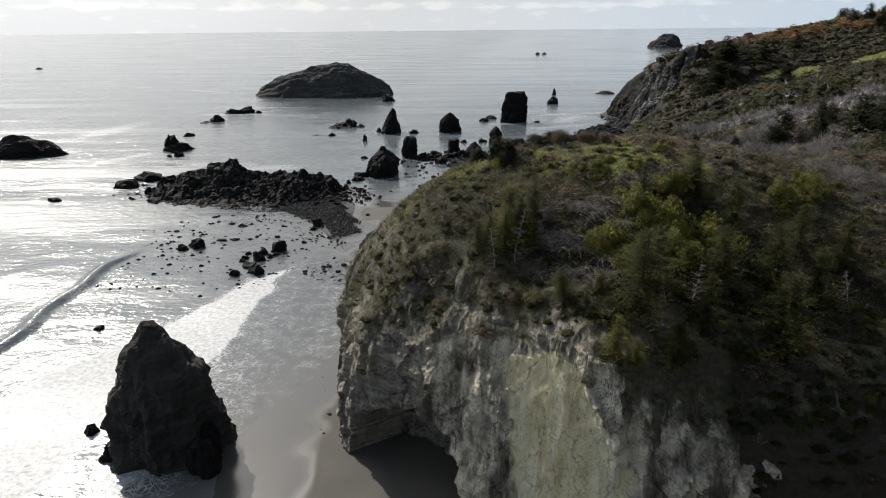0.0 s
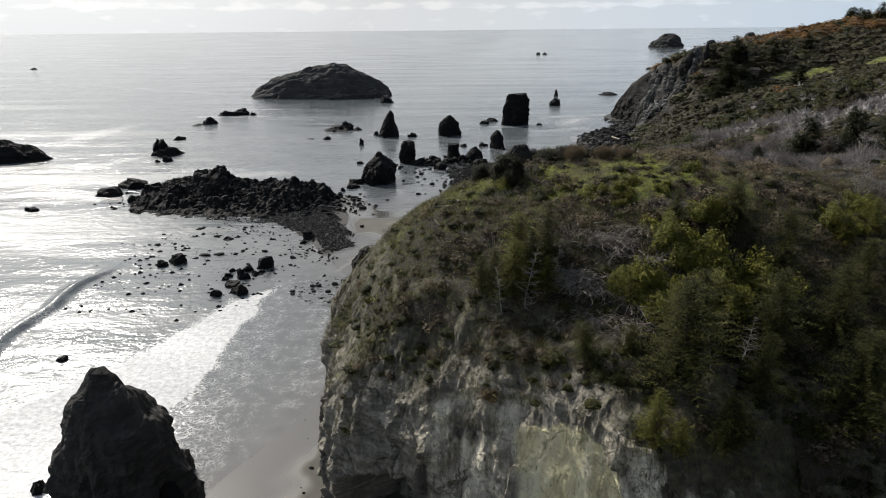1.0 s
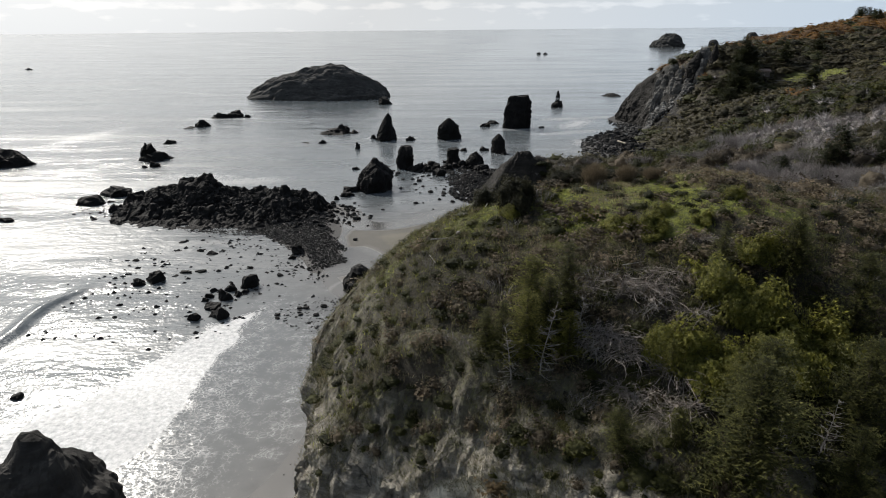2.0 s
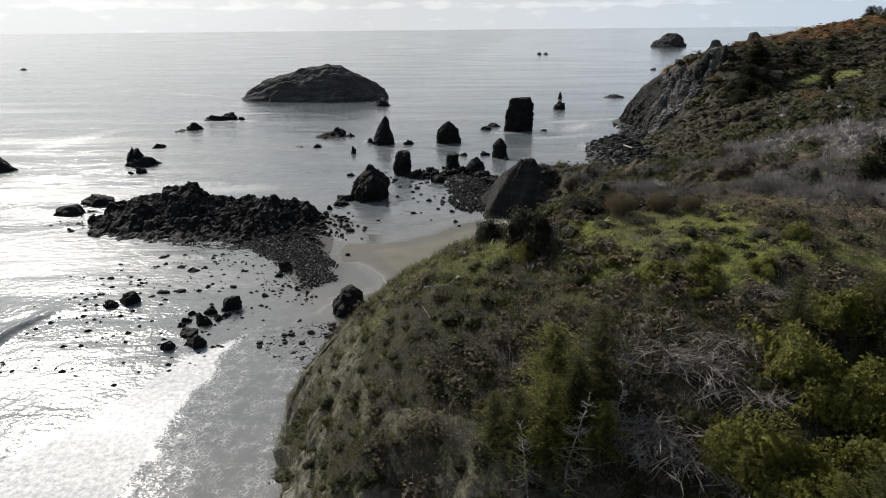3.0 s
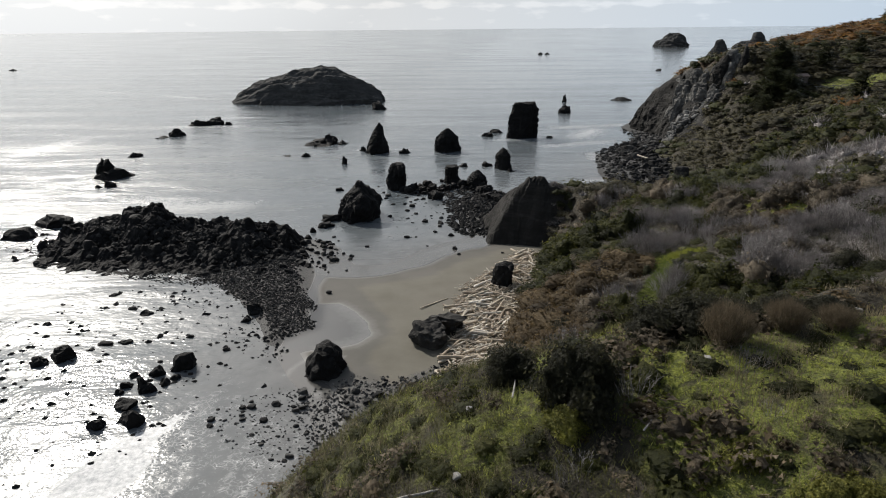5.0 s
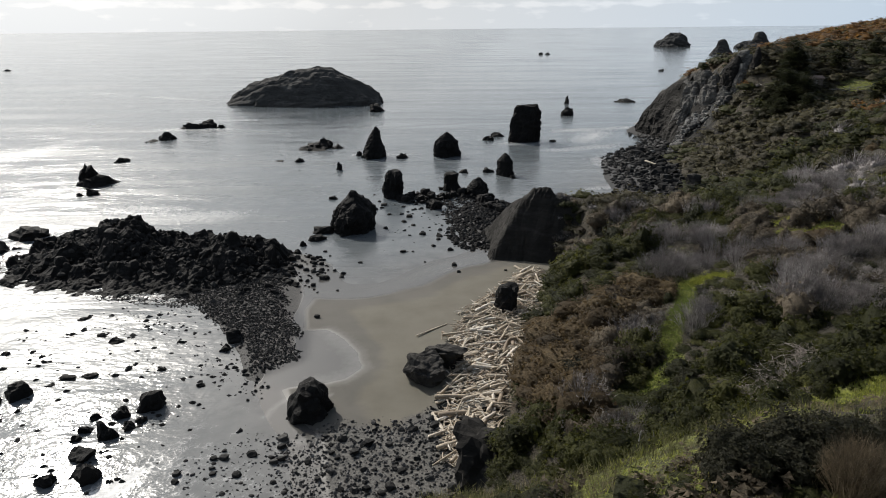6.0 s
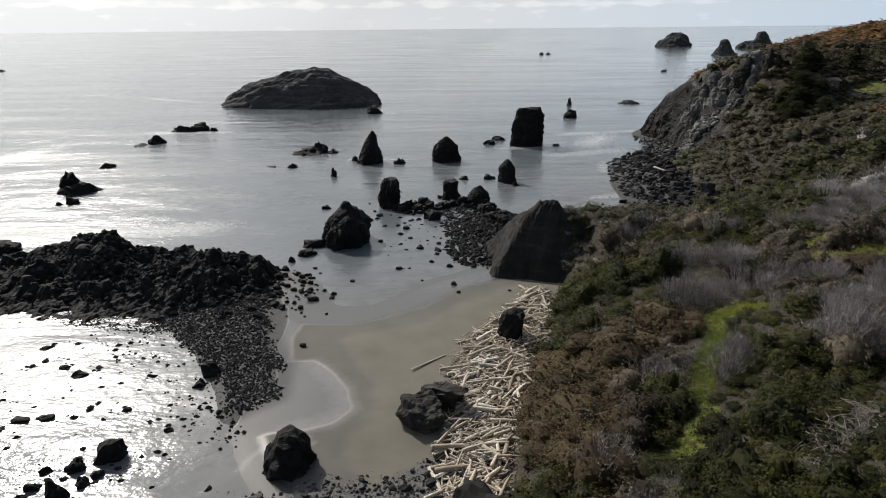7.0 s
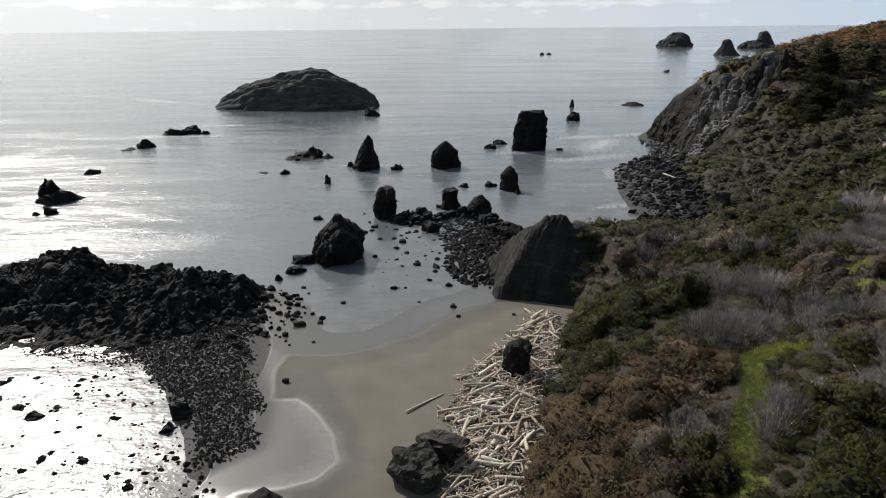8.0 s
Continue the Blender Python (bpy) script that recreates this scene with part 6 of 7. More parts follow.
def scatter_grass():
    r = np.random.default_rng(800)
    n = 22000
    x, y = r.uniform(-12, 44, n), r.uniform(48, 92, n)
    z, d, pos, v = ground(x, y)
    keep = (d > v[:, 1]) & (r.random(n) < 0.16 + 0.84 * turf(x, y))
    x, y, z = x[keep], y[keep], z[keep]
    dry = fbm(flat3(x, y) * 0.22 + 11, 3) + r.normal(0, 0.25, len(x)) > 0.0
    for m, name, label, material, tall in ((~dry, "green_grass", "bright green turf grass on the headland", M_GRASS, 0.24), (dry, "dry_grass", "straw-coloured dry grass tufts on the headland", M_STRAW, 0.40)):
        joined(name, label, "grass", material, [tuft_shape(810 + j, 14, 0.35) for j in range(6)], x[m], y[m], z[m] - 0.03, r.uniform(0.3, 0.6, m.sum()), r.uniform(0.4, 1.2, m.sum()) * tall, 820)
    # brown sedge that covers the slopes below the turf
    n = 20000
    x, y = r.uniform(-14, 40, n), r.uniform(36, 79, n)
    z, d, pos, v = ground(x, y)
    keep = (d > v[:, 1] * 0.8 + r.random(n) * 0.8) & (z < 27) & ((r.random(n) < 0.12) | (fbm(flat3(x, y) * 0.22 + 2, 3) < 0.02) | (d > 6.5))
    x, y, z = x[keep], y[keep], z[keep]
    m = len(x)
    joined("brown_sedge", "brown and olive sedge covering the steep slopes", "grass", M_SEDGE, [tuft_shape(850 + j, 12, 0.6) for j in range(6)], x, y, z - 0.03, r.uniform(0.25, 0.65, m), r.uniform(0.2, 0.55, m), 860)
    # tufts in the small meadows
    spots = np.concatenate([np.c_[r.normal(mx, sx * 0.55, 450), r.normal(my, sy * 0.55, 450)] for mx, my, sx, sy, _ in MEADOWS])
    x, y = spots.T
    joined("meadow_grass", "pale yellow-green grass of small clearings in the scrub", "grass", M_GRASS, [tuft_shape(870 + j, 14, 0.4) for j in range(4)], x, y, ground_z(x, y) - 0.03, r.uniform(0.4, 0.8, len(x)), r.uniform(0.2, 0.5, len(x)), 880)
    # grass and low plants that hang over the brow and grip the ledges of the headland cliff
    place, up, bare, face = BROW[0]
    chance = smooth(0.62, 1.0, up) * (1 - bare) * (up < 1.28) * (0.35 + 0.9 * (fbm(place * 0.35, 3) > 0)) * 0.42
    pick = r.random(len(place)) < chance
    x, y, z = place[pick].T
    kind = r.random(len(x)) + 0.35 * fbm(place[pick] * 0.2 + 3, 2)
    for m, name, label, material in ((kind < 0.62, "ledge_sedge", "brown sedge hanging from the ledges of the cliff", M_SEDGE), ((kind >= 0.62) & (kind < 0.88), "ledge_straw", "dry straw-coloured grass on the cliff's brow", M_STRAW), (kind >= 0.88, "ledge_grass", "green plants on the ledges of the cliff", M_GREEN)):
        joined(name, label, "grass", material, [tuft_shape(890 + j, 12, 0.8) for j in range(5)], x[m], y[m], z[m] - 0.08, r.uniform(0.25, 0.6, m.sum()), r.uniform(0.15, 0.5, m.sum()), 895)
    n = 2600
    t = r.random(n)
    y = 103.5 + 21 * t
    x = lane_x(y) + r.uniform(-1.3, 1.3, n)
    joined("lane_grass", "bright green mown grass path between shrubs", "grass", M_LANE, [tuft_shape(830 + j, 12, 0.4) for j in range(4)], x, y, ground_z(x, y) - 0.03, r.uniform(0.3, 0.6, n), r.uniform(0.12, 0.25, n), 840)


scatter_grass()


def spruce_meshes(seed, levels, reach, lime=False, power=0.6, steps=9, spray=0.19):
    """Trunk and needled crown of a conifer of height 1 and radius about reach."""
    r = np.random.default_rng(seed)
    vs, tone = [], []
    for k in range(levels):
        h = 0.06 + 0.93 * (k / levels) ** 0.9
        length = reach * (1 - h) ** power * r.uniform(0.7, 1.2) + 0.03
        for _ in range(r.integers(6, 10)):
            a = r.uniform(0, 6.283)
            o = np.array((math.cos(a), math.sin(a), 0.0))
            s = np.array((-o[1], o[0], 0.0))
            span = length * r.uniform(0.6, 1.15)
            droop = r.uniform(-0.10, 0.22) * span
            for j in range(steps):
                f = (j + 0.6) / steps
                c = o * span * f + np.array((0, 0, h + 0.12 * span - droop * f * f))
                w = (span * spray * (1.15 - f) + 0.006) * r.uniform(0.7, 1.25)
                c = c + s * w * r.normal(0, 0.5) + np.array((0, 0, w * r.normal(0, 0.45)))
                tip = o * w * 0.8
                # Tone rises along each branch: inner shade and lit tips put into the colour.
                for side in (-1, 1):
                    lift = np.array((0, 0, r.uniform(-0.6, 0.4) * w))
                    vs += [c, c + o * 0.35 * w, c + s * side * w * r.uniform(0.7, 1.2) + tip + lift]
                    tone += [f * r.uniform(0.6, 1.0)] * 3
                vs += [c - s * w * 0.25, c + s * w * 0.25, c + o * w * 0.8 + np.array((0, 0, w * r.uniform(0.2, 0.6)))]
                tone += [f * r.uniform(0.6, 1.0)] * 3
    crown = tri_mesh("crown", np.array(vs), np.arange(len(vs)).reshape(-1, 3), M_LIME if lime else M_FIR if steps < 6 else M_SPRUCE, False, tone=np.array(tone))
    sides = 7
    tv = [(0.022 * (1 - q) * math.cos(2 * math.pi * j / sides) + 0.004, 0.022 * (1 - q) * math.sin(2 * math.pi * j / sides), q * 0.97 - 0.03) for q in (0, 0.25, 0.5, 0.75, 0.98) for j in range(sides)]
    tt = []
    for k in range(4):
        for j in range(sides):
            a, b = k * sides + j, k * sides + (j + 1) % sides
            tt += [(a, b, a + sides), (b, b + sides, a + sides)]
    trunk = tri_mesh("trunk", np.array(tv), np.array(tt), M_BARK, True)
    return trunk, crown


SPRUCES = [spruce_meshes(900 + k, 30, 0.36 + 0.06 * (k % 3), False, 0.6, 13, 0.125) for k in range(4)]
FAR_SPRUCES = [spruce_meshes(910 + k, 24, 0.40, False, 0.55, 5, 0.42) for k in range(3)]
FAR_CYPRESS = [spruce_meshes(915 + k, 18, 0.55, False, 0.3, 5, 0.34) for k in range(3)]
WIDE_SPRUCES = [spruce_meshes(920 + k, 30, 0.55, False, 0.40, 15, 0.105) for k in range(3)]
LIME_YOUNG = [spruce_meshes(945, 30, 0.40, True, 0.8, 12, 0.12)]
LIME_SPRUCES = [spruce_meshes(940 + k, 24, 0.5, True, 0.5, 12, 0.13) for k in range(2)]


def conifer(x, y, tall, kind, label, group, stretch=1.0, k=0):
    trunk, crown = kind[k % len(kind)]
    tree = new("spruce_tree")
    part("trunk", trunk, tree)
    part("crown", crown, tree)
    tree.matrix_basis = pose(x, y, ground_z(x, y)[0] - 0.1, 0, 0, (k * 77) % 360) @ Matrix.Diagonal((tall * stretch, tall * stretch, tall, 1))
    return tagged(tree, label, "tree", group)


# Headland conifers: x, y, height.
for k, (x, y, tall) in enumerate(((12.0, 38.6, 3.9), (14.5, 42.4, 7.0), (5.6, 51.0, 4.6), (4.3, 51.4, 3.9), (6.9, 51.6, 4.4), (7.9, 50.4, 3.2), (3.4, 52.3, 3.0), (6.1, 53.2, 4.4), (8.2, 53.4, 4.6), (18.2, 55.6, 3.4),
                                  (25.0, 42.0, 6.5), (33.5, 50.0, 5.0), (19.5, 42.5, 4.6), (36.0, 46.0, 6.0), (16.5, 39.5, 3.6), (29.5, 46.5, 5.0))):
    # Lime crowns: yellow-green, with the sunlight on these trees put into the colour.
    conifer(x, y, tall, LIME_YOUNG if k in (0, 2, 5) else LIME_SPRUCES if k == 7 else SPRUCES, "young dark green spruce clinging to the headland slope", "headland spruces", 1.15 + 0.1 * (k % 3), k)
for k, (x, y, tall) in enumerate(((22.5, 55.4, 4.6), (9.3, 44.4, 2.6), (16.5, 45.4, 5.6), (12.2, 44.7, 2.0), (24.8, 52.0, 5.2), (21.5, 45.8, 5.6), (26.5, 47.5, 5.6), (30.5, 51.5, 4.6), (23.0, 56.0, 3.4))):
    conifer(x, y, tall, WIDE_SPRUCES, "broad bushy dark spruce on the headland slope", "headland spruces", 0.95, k)
for k, (x, y, tall) in enumerate(((13.4, 38.6, 2.3), (15.6, 46.6, 3.4), (31.5, 56.0, 3.0), (13.0, 48.5, 2.2), (35, 58, 3))):
    conifer(x, y, tall, LIME_SPRUCES, "yellow-green bushy young conifer on the headland", "headland spruces", 1.0, k)

# Two dark round bushes on the brow, more behind the turf.
ROUND_BUSH = [tri_mesh("round_bush", *shrub_shape(960 + k, 5000, 0.055, 0.25, 3), M_OLIVE, True, tone=np.full(len(ICO[3][0]) + 15000, 0.4)) for k in range(3)]
for k, (x, y, w, h) in enumerate(((6.6, 65.8, 1.9, 2.9), (4.2, 68.3, 1.3, 1.7), (12.4, 69.9, 1.9, 1.9), (14.4, 70.6, 1.3, 1.2), (16.6, 71.0, 1.2, 0.9), (18.4, 70.4, 1.2, 0.9), (10.4, 69.7, 1.5, 1.7), (23.0, 101.5, 1.6, 2.0), (20.0, 96.5, 1.5, 1.9), (14.8, 109.0, 1.9, 2.0), (17.5, 108.0, 1.3, 1.4), (22.5, 109.0, 1.8, 2.0), (44.0, 107.0, 2.2, 2.4))):
    bush = new("round_bush", ROUND_BUSH[k % 3])
    bush.matrix_basis = pose(x, y, ground_z(x, y)[0] - 0.15, 0, 0, 50 * k) @ Matrix.Diagonal((w, w, h, 1))
    tagged(bush, "rounded dark evergreen bush standing over the turf", "bush", "round bushes")
for k, (x, y, tall, broad) in enumerate(((59.2, 110.5, 5.6, 1.25), (56.5, 108.0, 4.0, 1.3), (67.5, 102.5, 6.8, 1.15), (70.5, 99.5, 6.4, 1.2), (112, 260, 8, 1.2), (104, 246, 7, 1.4), (101, 240, 6, 1.5), (107, 241, 6.5, 1.5), (97, 234, 5, 1.5), (103, 231, 5, 1.6))):
    conifer(x, y, tall, FAR_CYPRESS, "dark spreading windblown cypress among winter brush", "hillside conifers", broad, k)
for k, (x, y, tall) in enumerate(((106, 252, 5.0), (109.5, 256, 6.0), (112, 250, 5.0), (108, 246, 5.5), (103.5, 244, 4.5), (114, 258, 6.0), (99.5, 247, 4.0), (104, 238, 4.0), (97, 240, 3.6), (92, 236, 3.4))):
    conifer(x, y, tall, FAR_CYPRESS, "dark rounded evergreen crowding behind the crag", "hillside conifers", 1.5, k + 1)
# Hill conifers: x, y, height, breadth against height.
for k, (x, y, tall, broad) in enumerate(((63.1, 106.4, 7.0, 0.9), (121, 228, 8.0, 1.9), (130, 265, 7.5, 1.2),  (114, 262, 6.5, 1.1),
                                         (234, 392, 8.0, 1.5), (228, 380, 6.5, 1.8), (240, 398, 8.0, 1.4), (246, 402, 7.0, 1.6), (196, 307, 9.0, 1.3), (216, 350, 5.0, 1.6), (222, 360, 6.0, 1.6), (205, 330, 6.0, 1.6), (186, 281, 10.0, 1.4), (106, 250, 5.0, 1.6), (102, 242, 5.5, 1.6), (72, 118, 5, 1.3),
                                         (148, 275, 6, 1.5), (52, 112, 4, 1.3), (70, 90, 6, 1.2), (212, 343, 3.5, 1.3))):
    conifer(x, y, tall, FAR_SPRUCES, "dark windswept conifer on the coastal hillside", "hillside conifers", broad, k)


# ---- the hut on the hill, with its fence ----
def box_mesh(name, lo, hi, material):
    bm = bmesh.new()
    bmesh.ops.create_cube(bm, size=1.0)
    for v in bm.verts:
        v.co = Vector([lo[i] if v.co[i] < 0 else hi[i] for i in range(3)])
    bmesh.ops.bevel(bm, geom=bm.edges[:], offset=0.02, segments=1, affect="EDGES")
    me = bpy.data.meshes.new(name)
    bm.to_mesh(me)
    bm.free()
    me.materials.append(material)
    return me


def hut(x, y, turn):
    shed = new("hut")
    z = ground_z(x, y)[0]
    part("wall", box_mesh("wall", (-2.6, -1.6, -0.6), (2.6, 1.6, 2.3), M_SHED), shed)
    v = [(-3.0, -2.1, 2.2), (3.0, -2.1, 2.2), (3.0, 2.1, 2.2), (-3.0, 2.1, 2.2), (-3.0, 0, 3.3), (3.0, 0, 3.3), (-3.0, -2.1, 2.34), (3.0, -2.1, 2.34), (3.0, 2.1, 2.34), (-3.0, 2.1, 2.34)]
    t = [(6, 7, 5), (6, 5, 4), (8, 9, 4), (8, 4, 5), (0, 1, 7), (0, 7, 6), (2, 3, 9), (2, 9, 8), (0, 6, 4), (0, 4, 3), (3, 4, 9), (1, 5, 7), (1, 2, 5), (2, 8, 5), (0, 3, 2), (0, 2, 1)]
    part("roof", tri_mesh("roof", np.array(v), np.array(t), M_ROOF), shed, "brown pitched roof")
    part("door", box_mesh("door", (-0.9, -1.66, -0.3), (0.1, -1.6, 1.8), M_FENCE), shed)
    shed.matrix_basis = pose(x, y, z + 0.2, 0, 0, turn) @ Matrix.Diagonal((0.72, 0.72, 0.85, 1))
    return tagged(shed, "small grey hut with a brown roof on the hillside", "hut")


hut(116.5, 252.5, 6)
fence = new("fence")
post_mesh, rail_mesh = box_mesh("post", (-0.09, -0.09, -0.4), (0.09, 0.09, 1.3), M_FENCE), box_mesh("rail", (0, -0.04, 0), (2.4, 0.04, 0.16), M_FENCE)
for k in range(12):
    x = 104.0 + 2.4 * k + (4.0 if k > 3 else 0.0)
    y = 250.5 - 0.35 * k
    z = ground_z(x, y)[0]
    p = part("post", post_mesh, fence)
    p.matrix_basis = pose(x, y, z)
    if k not in (3, 11):
        slope = math.degrees(math.atan2(ground_z(x + 2.4, y - 0.35)[0] - z, 2.42))
        for up in (0.5, 1.0):
            rail = part("rail", rail_mesh, fence)
            rail.matrix_basis = pose(x, y, z + up, 0, -slope, -8.3)
tagged(fence, "weathered grey post and rail fence beside the hut", "fence")


# ---- dead wood and stumps on the turf ----
def dead_tree_mesh(seed, limbs):
    """A bare conifer of height 1: a thin bent pole with many fine drooping side branches."""
    r = np.random.default_rng(seed)
    vs, ts = [], []

    def stick(p, q, a, b):
        axis = q - p
        u = np.cross(axis, (0.3, 0.9, 0.2))
        u /= np.linalg.norm(u) + 1e-9
        w = np.cross(axis, u)
        w /= np.linalg.norm(w) + 1e-9
        base = len(vs)
        for c, rad in ((p, a), (q, b)):
            for j in range(4):
                t = math.pi / 2 * j
                vs.append(c + (u * math.cos(t) + w * math.sin(t)) * rad)
        for j in range(4):
            m = (j + 1) % 4
            ts.extend([(base + j, base + m, base + 4 + j), (base + m, base + 4 + m, base + 4 + j)])

    p, way = np.array((0.0, 0.0, -0.05)), np.array((0.0, 0.0, 1.0))
    for k in range(8):
        q = p + way * 0.13
        stick(p, q, 0.014 * (1 - k / 9), 0.014 * (1 - (k + 1) / 9))
        for _ in range(limbs):
            a = r.uniform(0, 6.283)
            long = 0.34 * (1 - k / 10) * r.uniform(0.5, 1.1)
            o = np.array((math.cos(a), math.sin(a), r.uniform(-0.1, 0.5)))
            root = p + way * 0.13 * r.random()
            mid = root + o * long * 0.55
            tip = mid + (o + np.array((0, 0, r.uniform(-0.3, 0.5)))) * long * 0.45
            stick(root, mid, 0.0045, 0.003)
            stick(mid, tip, 0.003, 0.001)
            for _ in range(3):
                f = r.uniform(0.2, 1.0)
                c = root + (tip - root) * f
                stick(c, c + (o * 0.5 + r.normal(0, 0.5, 3)) * long * 0.35, 0.0025, 0.0008)
        p, way = q, way + r.normal(0, 0.07, 3)
    return tri_mesh("dead_tree", np.array(vs), np.array(ts), M_DEADWOOD, False, tone=np.full(len(vs), 0.5))


def bramble_mesh(seed, stems):
    """A low tangle of long arching bare stems, radius about 1."""
    r = np.random.default_rng(seed)
    vs, tone = [], []
    for _ in range(stems):
        a = r.uniform(0, 6.283)
        p = np.array((*r.normal(0, 0.35, 2), 0.0))
        way = np.array((math.cos(a), math.sin(a), r.uniform(0.4, 1.6)))
        way /= np.linalg.norm(way)
        wide, tn = r.uniform(0.006, 0.014), r.random()
        for k in range(5):
            q = p + way * r.uniform(0.14, 0.24)
            side = np.cross(way, r.normal(size=3))
            side *= wide / (np.linalg.norm(side) + 1e-6)
            vs += [p - side, p + side, q + side * 0.8, p - side, q + side * 0.8, q - side * 0.8]
            tone += [tn] * 6
            if k > 1:
                o = way + r.normal(0, 0.6, 3)
                vs += [q - side * 0.6, q + side * 0.6, q + o * r.uniform(0.1, 0.22)]
                tone += [tn] * 3
            p, way = q, way + np.array((*r.normal(0, 0.28, 2), -0.30 + r.normal(0, 0.2)))
    return tri_mesh("bramble", np.array(vs), np.arange(len(vs)).reshape(-1, 3), M_BRAMBLE, False, tone=np.array(tone))


DEAD = [dead_tree_mesh(1000 + k, 6) for k in range(3)]
for k, (x, y, tall, tip) in enumerate(((4.7, 50.2, 3.6, 4), (6.3, 50.0, 4.2, 3), (8.6, 51.2, 3.2, 6), (19.2, 44.6, 3.4, 3), (16.9, 43.8, 2.8, 4), (9.4, 49.8, 2.2, 25), (12.5, 52.5, 2.2, 50), (15.5, 52.0, 2.4, 55), (14.2, 97.3, 2.8, 12), (11.5, 96.2, 2.2, 30), (32.5, 47, 2.8, 12), (30.5, 100.5, 2.4, 25), (22.6, 56.5, 2.0, 35))):
    tree = new("dead_tree", DEAD[k % 3])
    tree.matrix_basis = pose(x, y, ground_z(x, y)[0], tip, 0, 65 * k) @ Matrix.Diagonal((tall, tall, tall, 1))
    tagged(tree, "bleached leafless dead conifer among the shrubs", "dead tree", "dead trees")
BRAMBLES = [bramble_mesh(1050 + k, 150) for k in range(4)]
r_br = np.random.default_rng(1060)
for k in range(34):
    x, y = (r_br.normal(13.2, 2.2), r_br.normal(51.8, 2.6)) if k < 22 else (r_br.uniform(8, 28), r_br.uniform(54, 60))
    size = r_br.uniform(0.9, 1.7) * (1.0 if k < 22 else 0.7)
    tangle = new("bramble", BRAMBLES[k % 4])
    tangle.matrix_basis = pose(x, y, ground_z(x, y)[0] - 0.05, 0, 0, 53 * k) @ Matrix.Diagonal((size, size, size * 0.8, 1))
    tagged(tangle, "tangled grey leafless bramble on the headland slope", "bramble", "brambles")
# Bleached brush that stands out of the green scrub behind the headland.
for k, (x, y, size) in enumerate(((26.5, 96.5, 1.6), (28.6, 98.2, 1.8), (30.8, 100.0, 1.9), (33.0, 101.5, 1.7), (24.0, 95.2, 1.3), (36.5, 112.6, 2.0), (38.2, 113.6, 1.7))):
    tangle = new("bramble", BRAMBLES[k % 4])
    tangle.matrix_basis = pose(x, y, ground_z(x, y)[0] + 0.5, 0, 0, 71 * k) @ Matrix.Diagonal((size, size, size * 0.9, 1))
    tagged(tangle, "pale bleached leafless brush rising out of green scrub", "bramble", "brambles")
# Leafless brown bushes on the crest beside the evergreen ones.
for k, (x, y, w, h) in enumerate(((12.9, 68.2, 1.15, 1.7), (15.8, 69.2, 1.0, 1.3), (17.8, 69.0, 0.9, 1.0))):
    v, t = stem_shape(1080 + k, 560, 0.0055)
    bush = new("bare_bush", tri_mesh("bare_bush", v * np.array((w, w, h)), t, M_HEATH, False, tone=np.full(len(v), 0.5)))
    bush.matrix_basis = pose(x, y, ground_z(x, y)[0])
    tagged(bush, "rounded leafless purple-brown bush on the crest of the headland", "bush", "bare bushes")
LEAFY = [tri_mesh("leafy_bush", *shrub_shape(980 + k, 5000, 0.062, 0.5, 3, 0.8), M_LIME, True, tone=np.full(len(ICO[3][0]) + 15000, 0.35)) for k in range(2)]
for k, (x, y, w, h) in enumerate(((15.0, 48.6, 2.2, 3.0), (13.3, 50.2, 1.5, 2.0), (17.4, 53.7, 2.4, 2.7), (18.8, 52.0, 2.3, 3.0), (20.9, 56.6, 1.9, 2.0), (19.2, 49.2, 2.5, 3.1), (22.6, 50.4, 2.3, 2.8), (13.1, 60.2, 1.1, 1.0), (15.3, 59.9, 1.2, 1.1), (5.9, 64.9, 1.1, 1.0), (13.7, 60.5, 0.9, 0.9), (16.2, 61.5, 1.0, 1.0), (18.6, 60.0, 1.0, 1.0), (11.2, 62.3, 0.8, 0.7), (14.8, 58.8, 0.9, 0.8), (22.0, 63.0, 1.0, 1.0), (32.0, 58.0, 2.2, 2.2), (35.5, 61.0, 2.0, 2.0))):
    bush = new("leafy_bush", LEAFY[k % 2])
    bush.matrix_basis = pose(x, y, ground_z(x, y)[0] - 0.1, 0, 0, 50 * k) @ Matrix.Diagonal((w, w, h, 1))
    tagged(bush, "rounded yellow-green leafy bush on the headland", "bush", "leafy bushes")
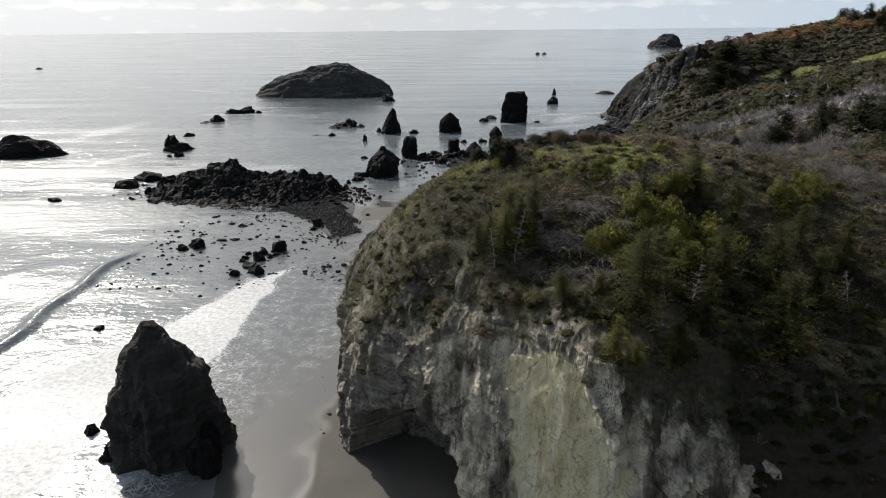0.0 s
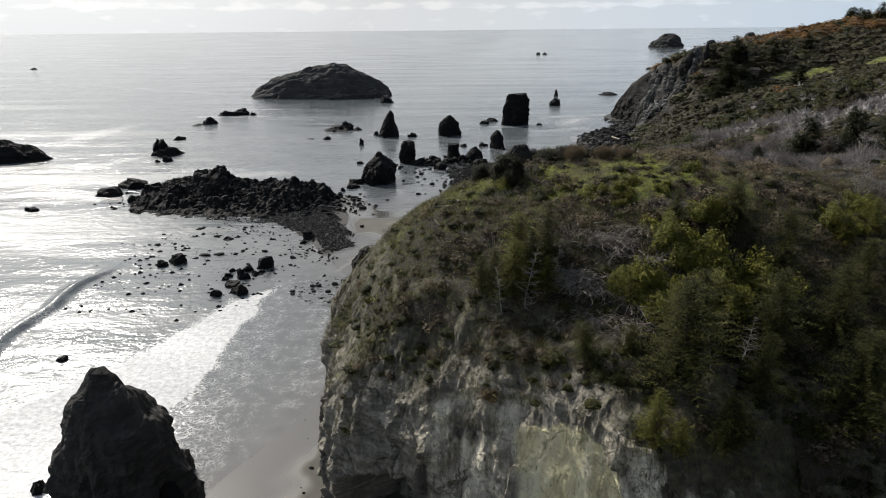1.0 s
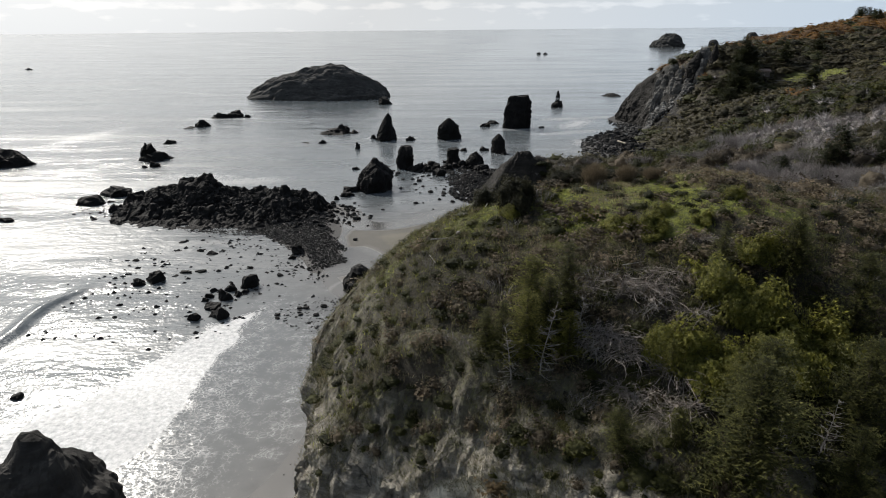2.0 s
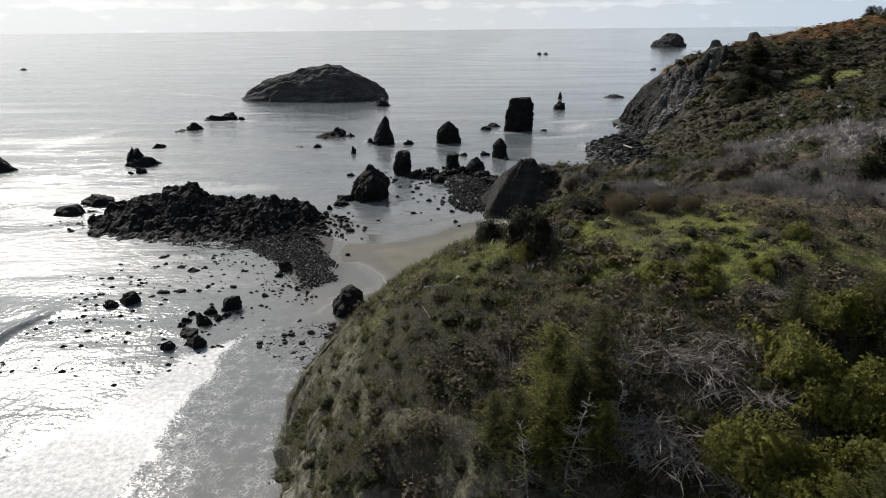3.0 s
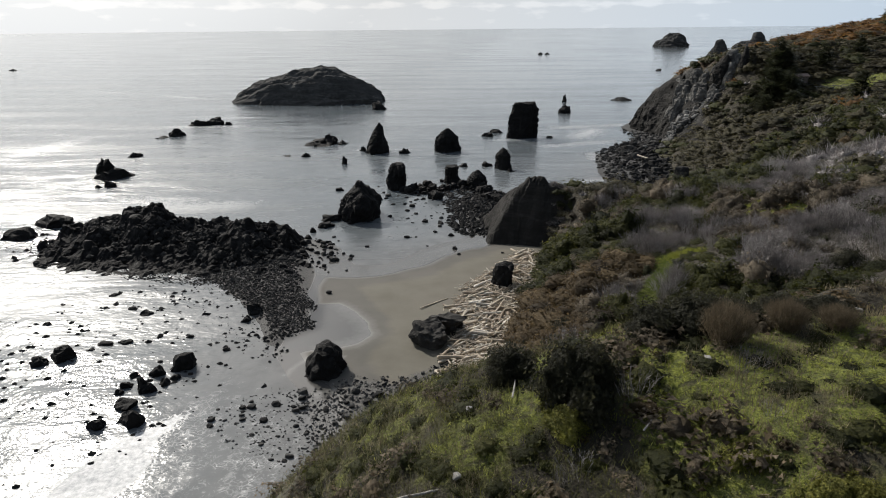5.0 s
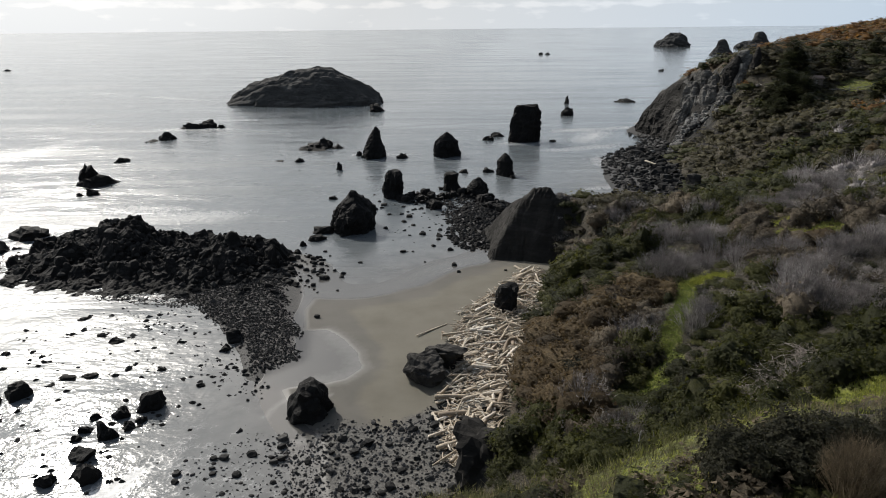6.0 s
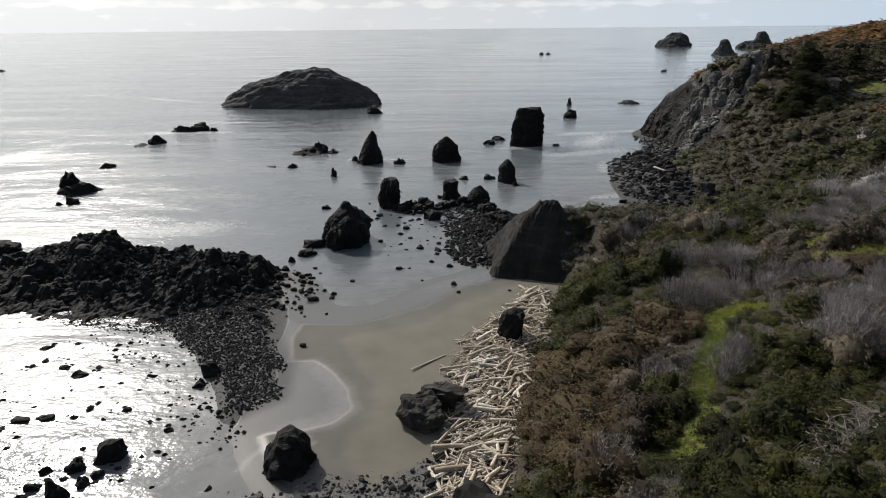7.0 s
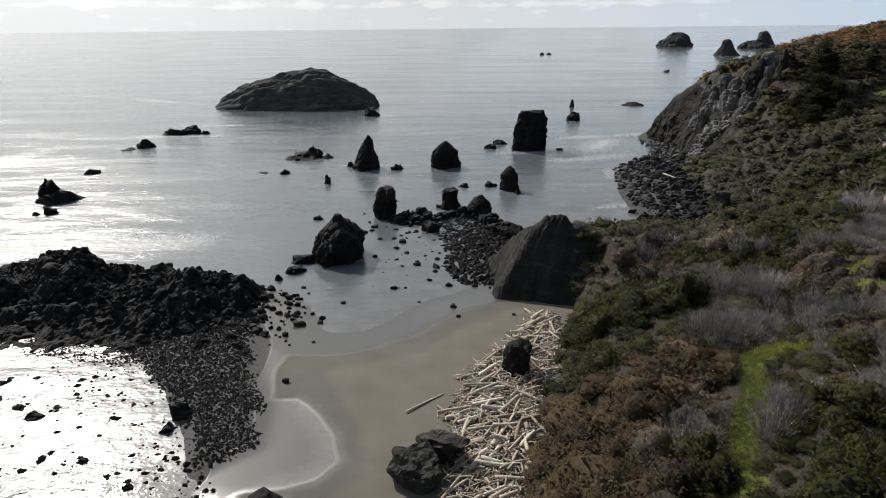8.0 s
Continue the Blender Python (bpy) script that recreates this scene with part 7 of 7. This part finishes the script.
trunk_mesh = tri_mesh("fallen_trunk", *log_shape(1100), M_DEADWOOD, True, tone=np.full(44, 0.8))
for x, y, long, thick, turn in ((0.8, 62.6, 2.0, 0.12, 22), (0.0, 61.2, 1.6, 0.06, -70), (13.0, 56.2, 2.2, 0.07, 30), (8.6, 64.0, 1.2, 0.08, 55), (4.2, 66.8, 1.4, 0.09, 80)):
    ob = new("fallen_branch", trunk_mesh)
    ob.matrix_basis = pose(x, y, ground_z(x, y)[0] + 0.22, 0, 4, turn) @ Matrix.Diagonal((long, thick, thick, 1))
    tagged(ob, "bleached fallen branch lying on the turf", "branch", "fallen branches")
for k, (x, y) in enumerate(((1.9, 63.0), (11.6, 66.8), (2.4, 66.4), (16.4, 71.5), (19.3, 70.0), (13.9, 68.6))):
    v, t = rock_shape(2, 1200 + k, 0.1, 6, 0.12)
    ob = new("pale_stone", tri_mesh("pale_stone", v * np.array((0.30, 0.24, 0.18)), t, M_PALE, False))
    ob.matrix_basis = pose(x, y, ground_z(x, y)[0] + 0.05, 0, 0, 70 * k)
    tagged(ob, "pale weathered stone showing through the turf", "stone", "pale stones")
stump_mesh = tri_mesh("dead_stump", *log_shape(1101), M_DEADWOOD, True, tone=np.full(44, 0.9))
for x, y, tall, thick, tip in ((15.8, 92.4, 1.7, 0.16, 4), (16.7, 92.0, 1.6, 0.14, -6)):
    ob = new("dead_stump", stump_mesh)
    ob.matrix_basis = pose(x, y, ground_z(x, y)[0] + 0.45 * tall, 0, 90 + tip, 0) @ Matrix.Diagonal((tall, thick, thick, 1))
    tagged(ob, "bleached broken stump standing in green scrub", "stump", "dead stumps")
v, t = rock_shape(4, 1300, 0.25, 10, 0.3)
bluff = new("rock_bluff", tri_mesh("rock_bluff", v * np.array((9.0, 6.0, 5.4)) - np.array((0, 0, 0.6)), t, M_POINT_ROCK, False))
bluff.matrix_basis = pose(5.6, 101.0, 1.0, 0, 0, 65)
tagged(bluff, "dark rock bluff below the scrub at the end of the logs", "rock")
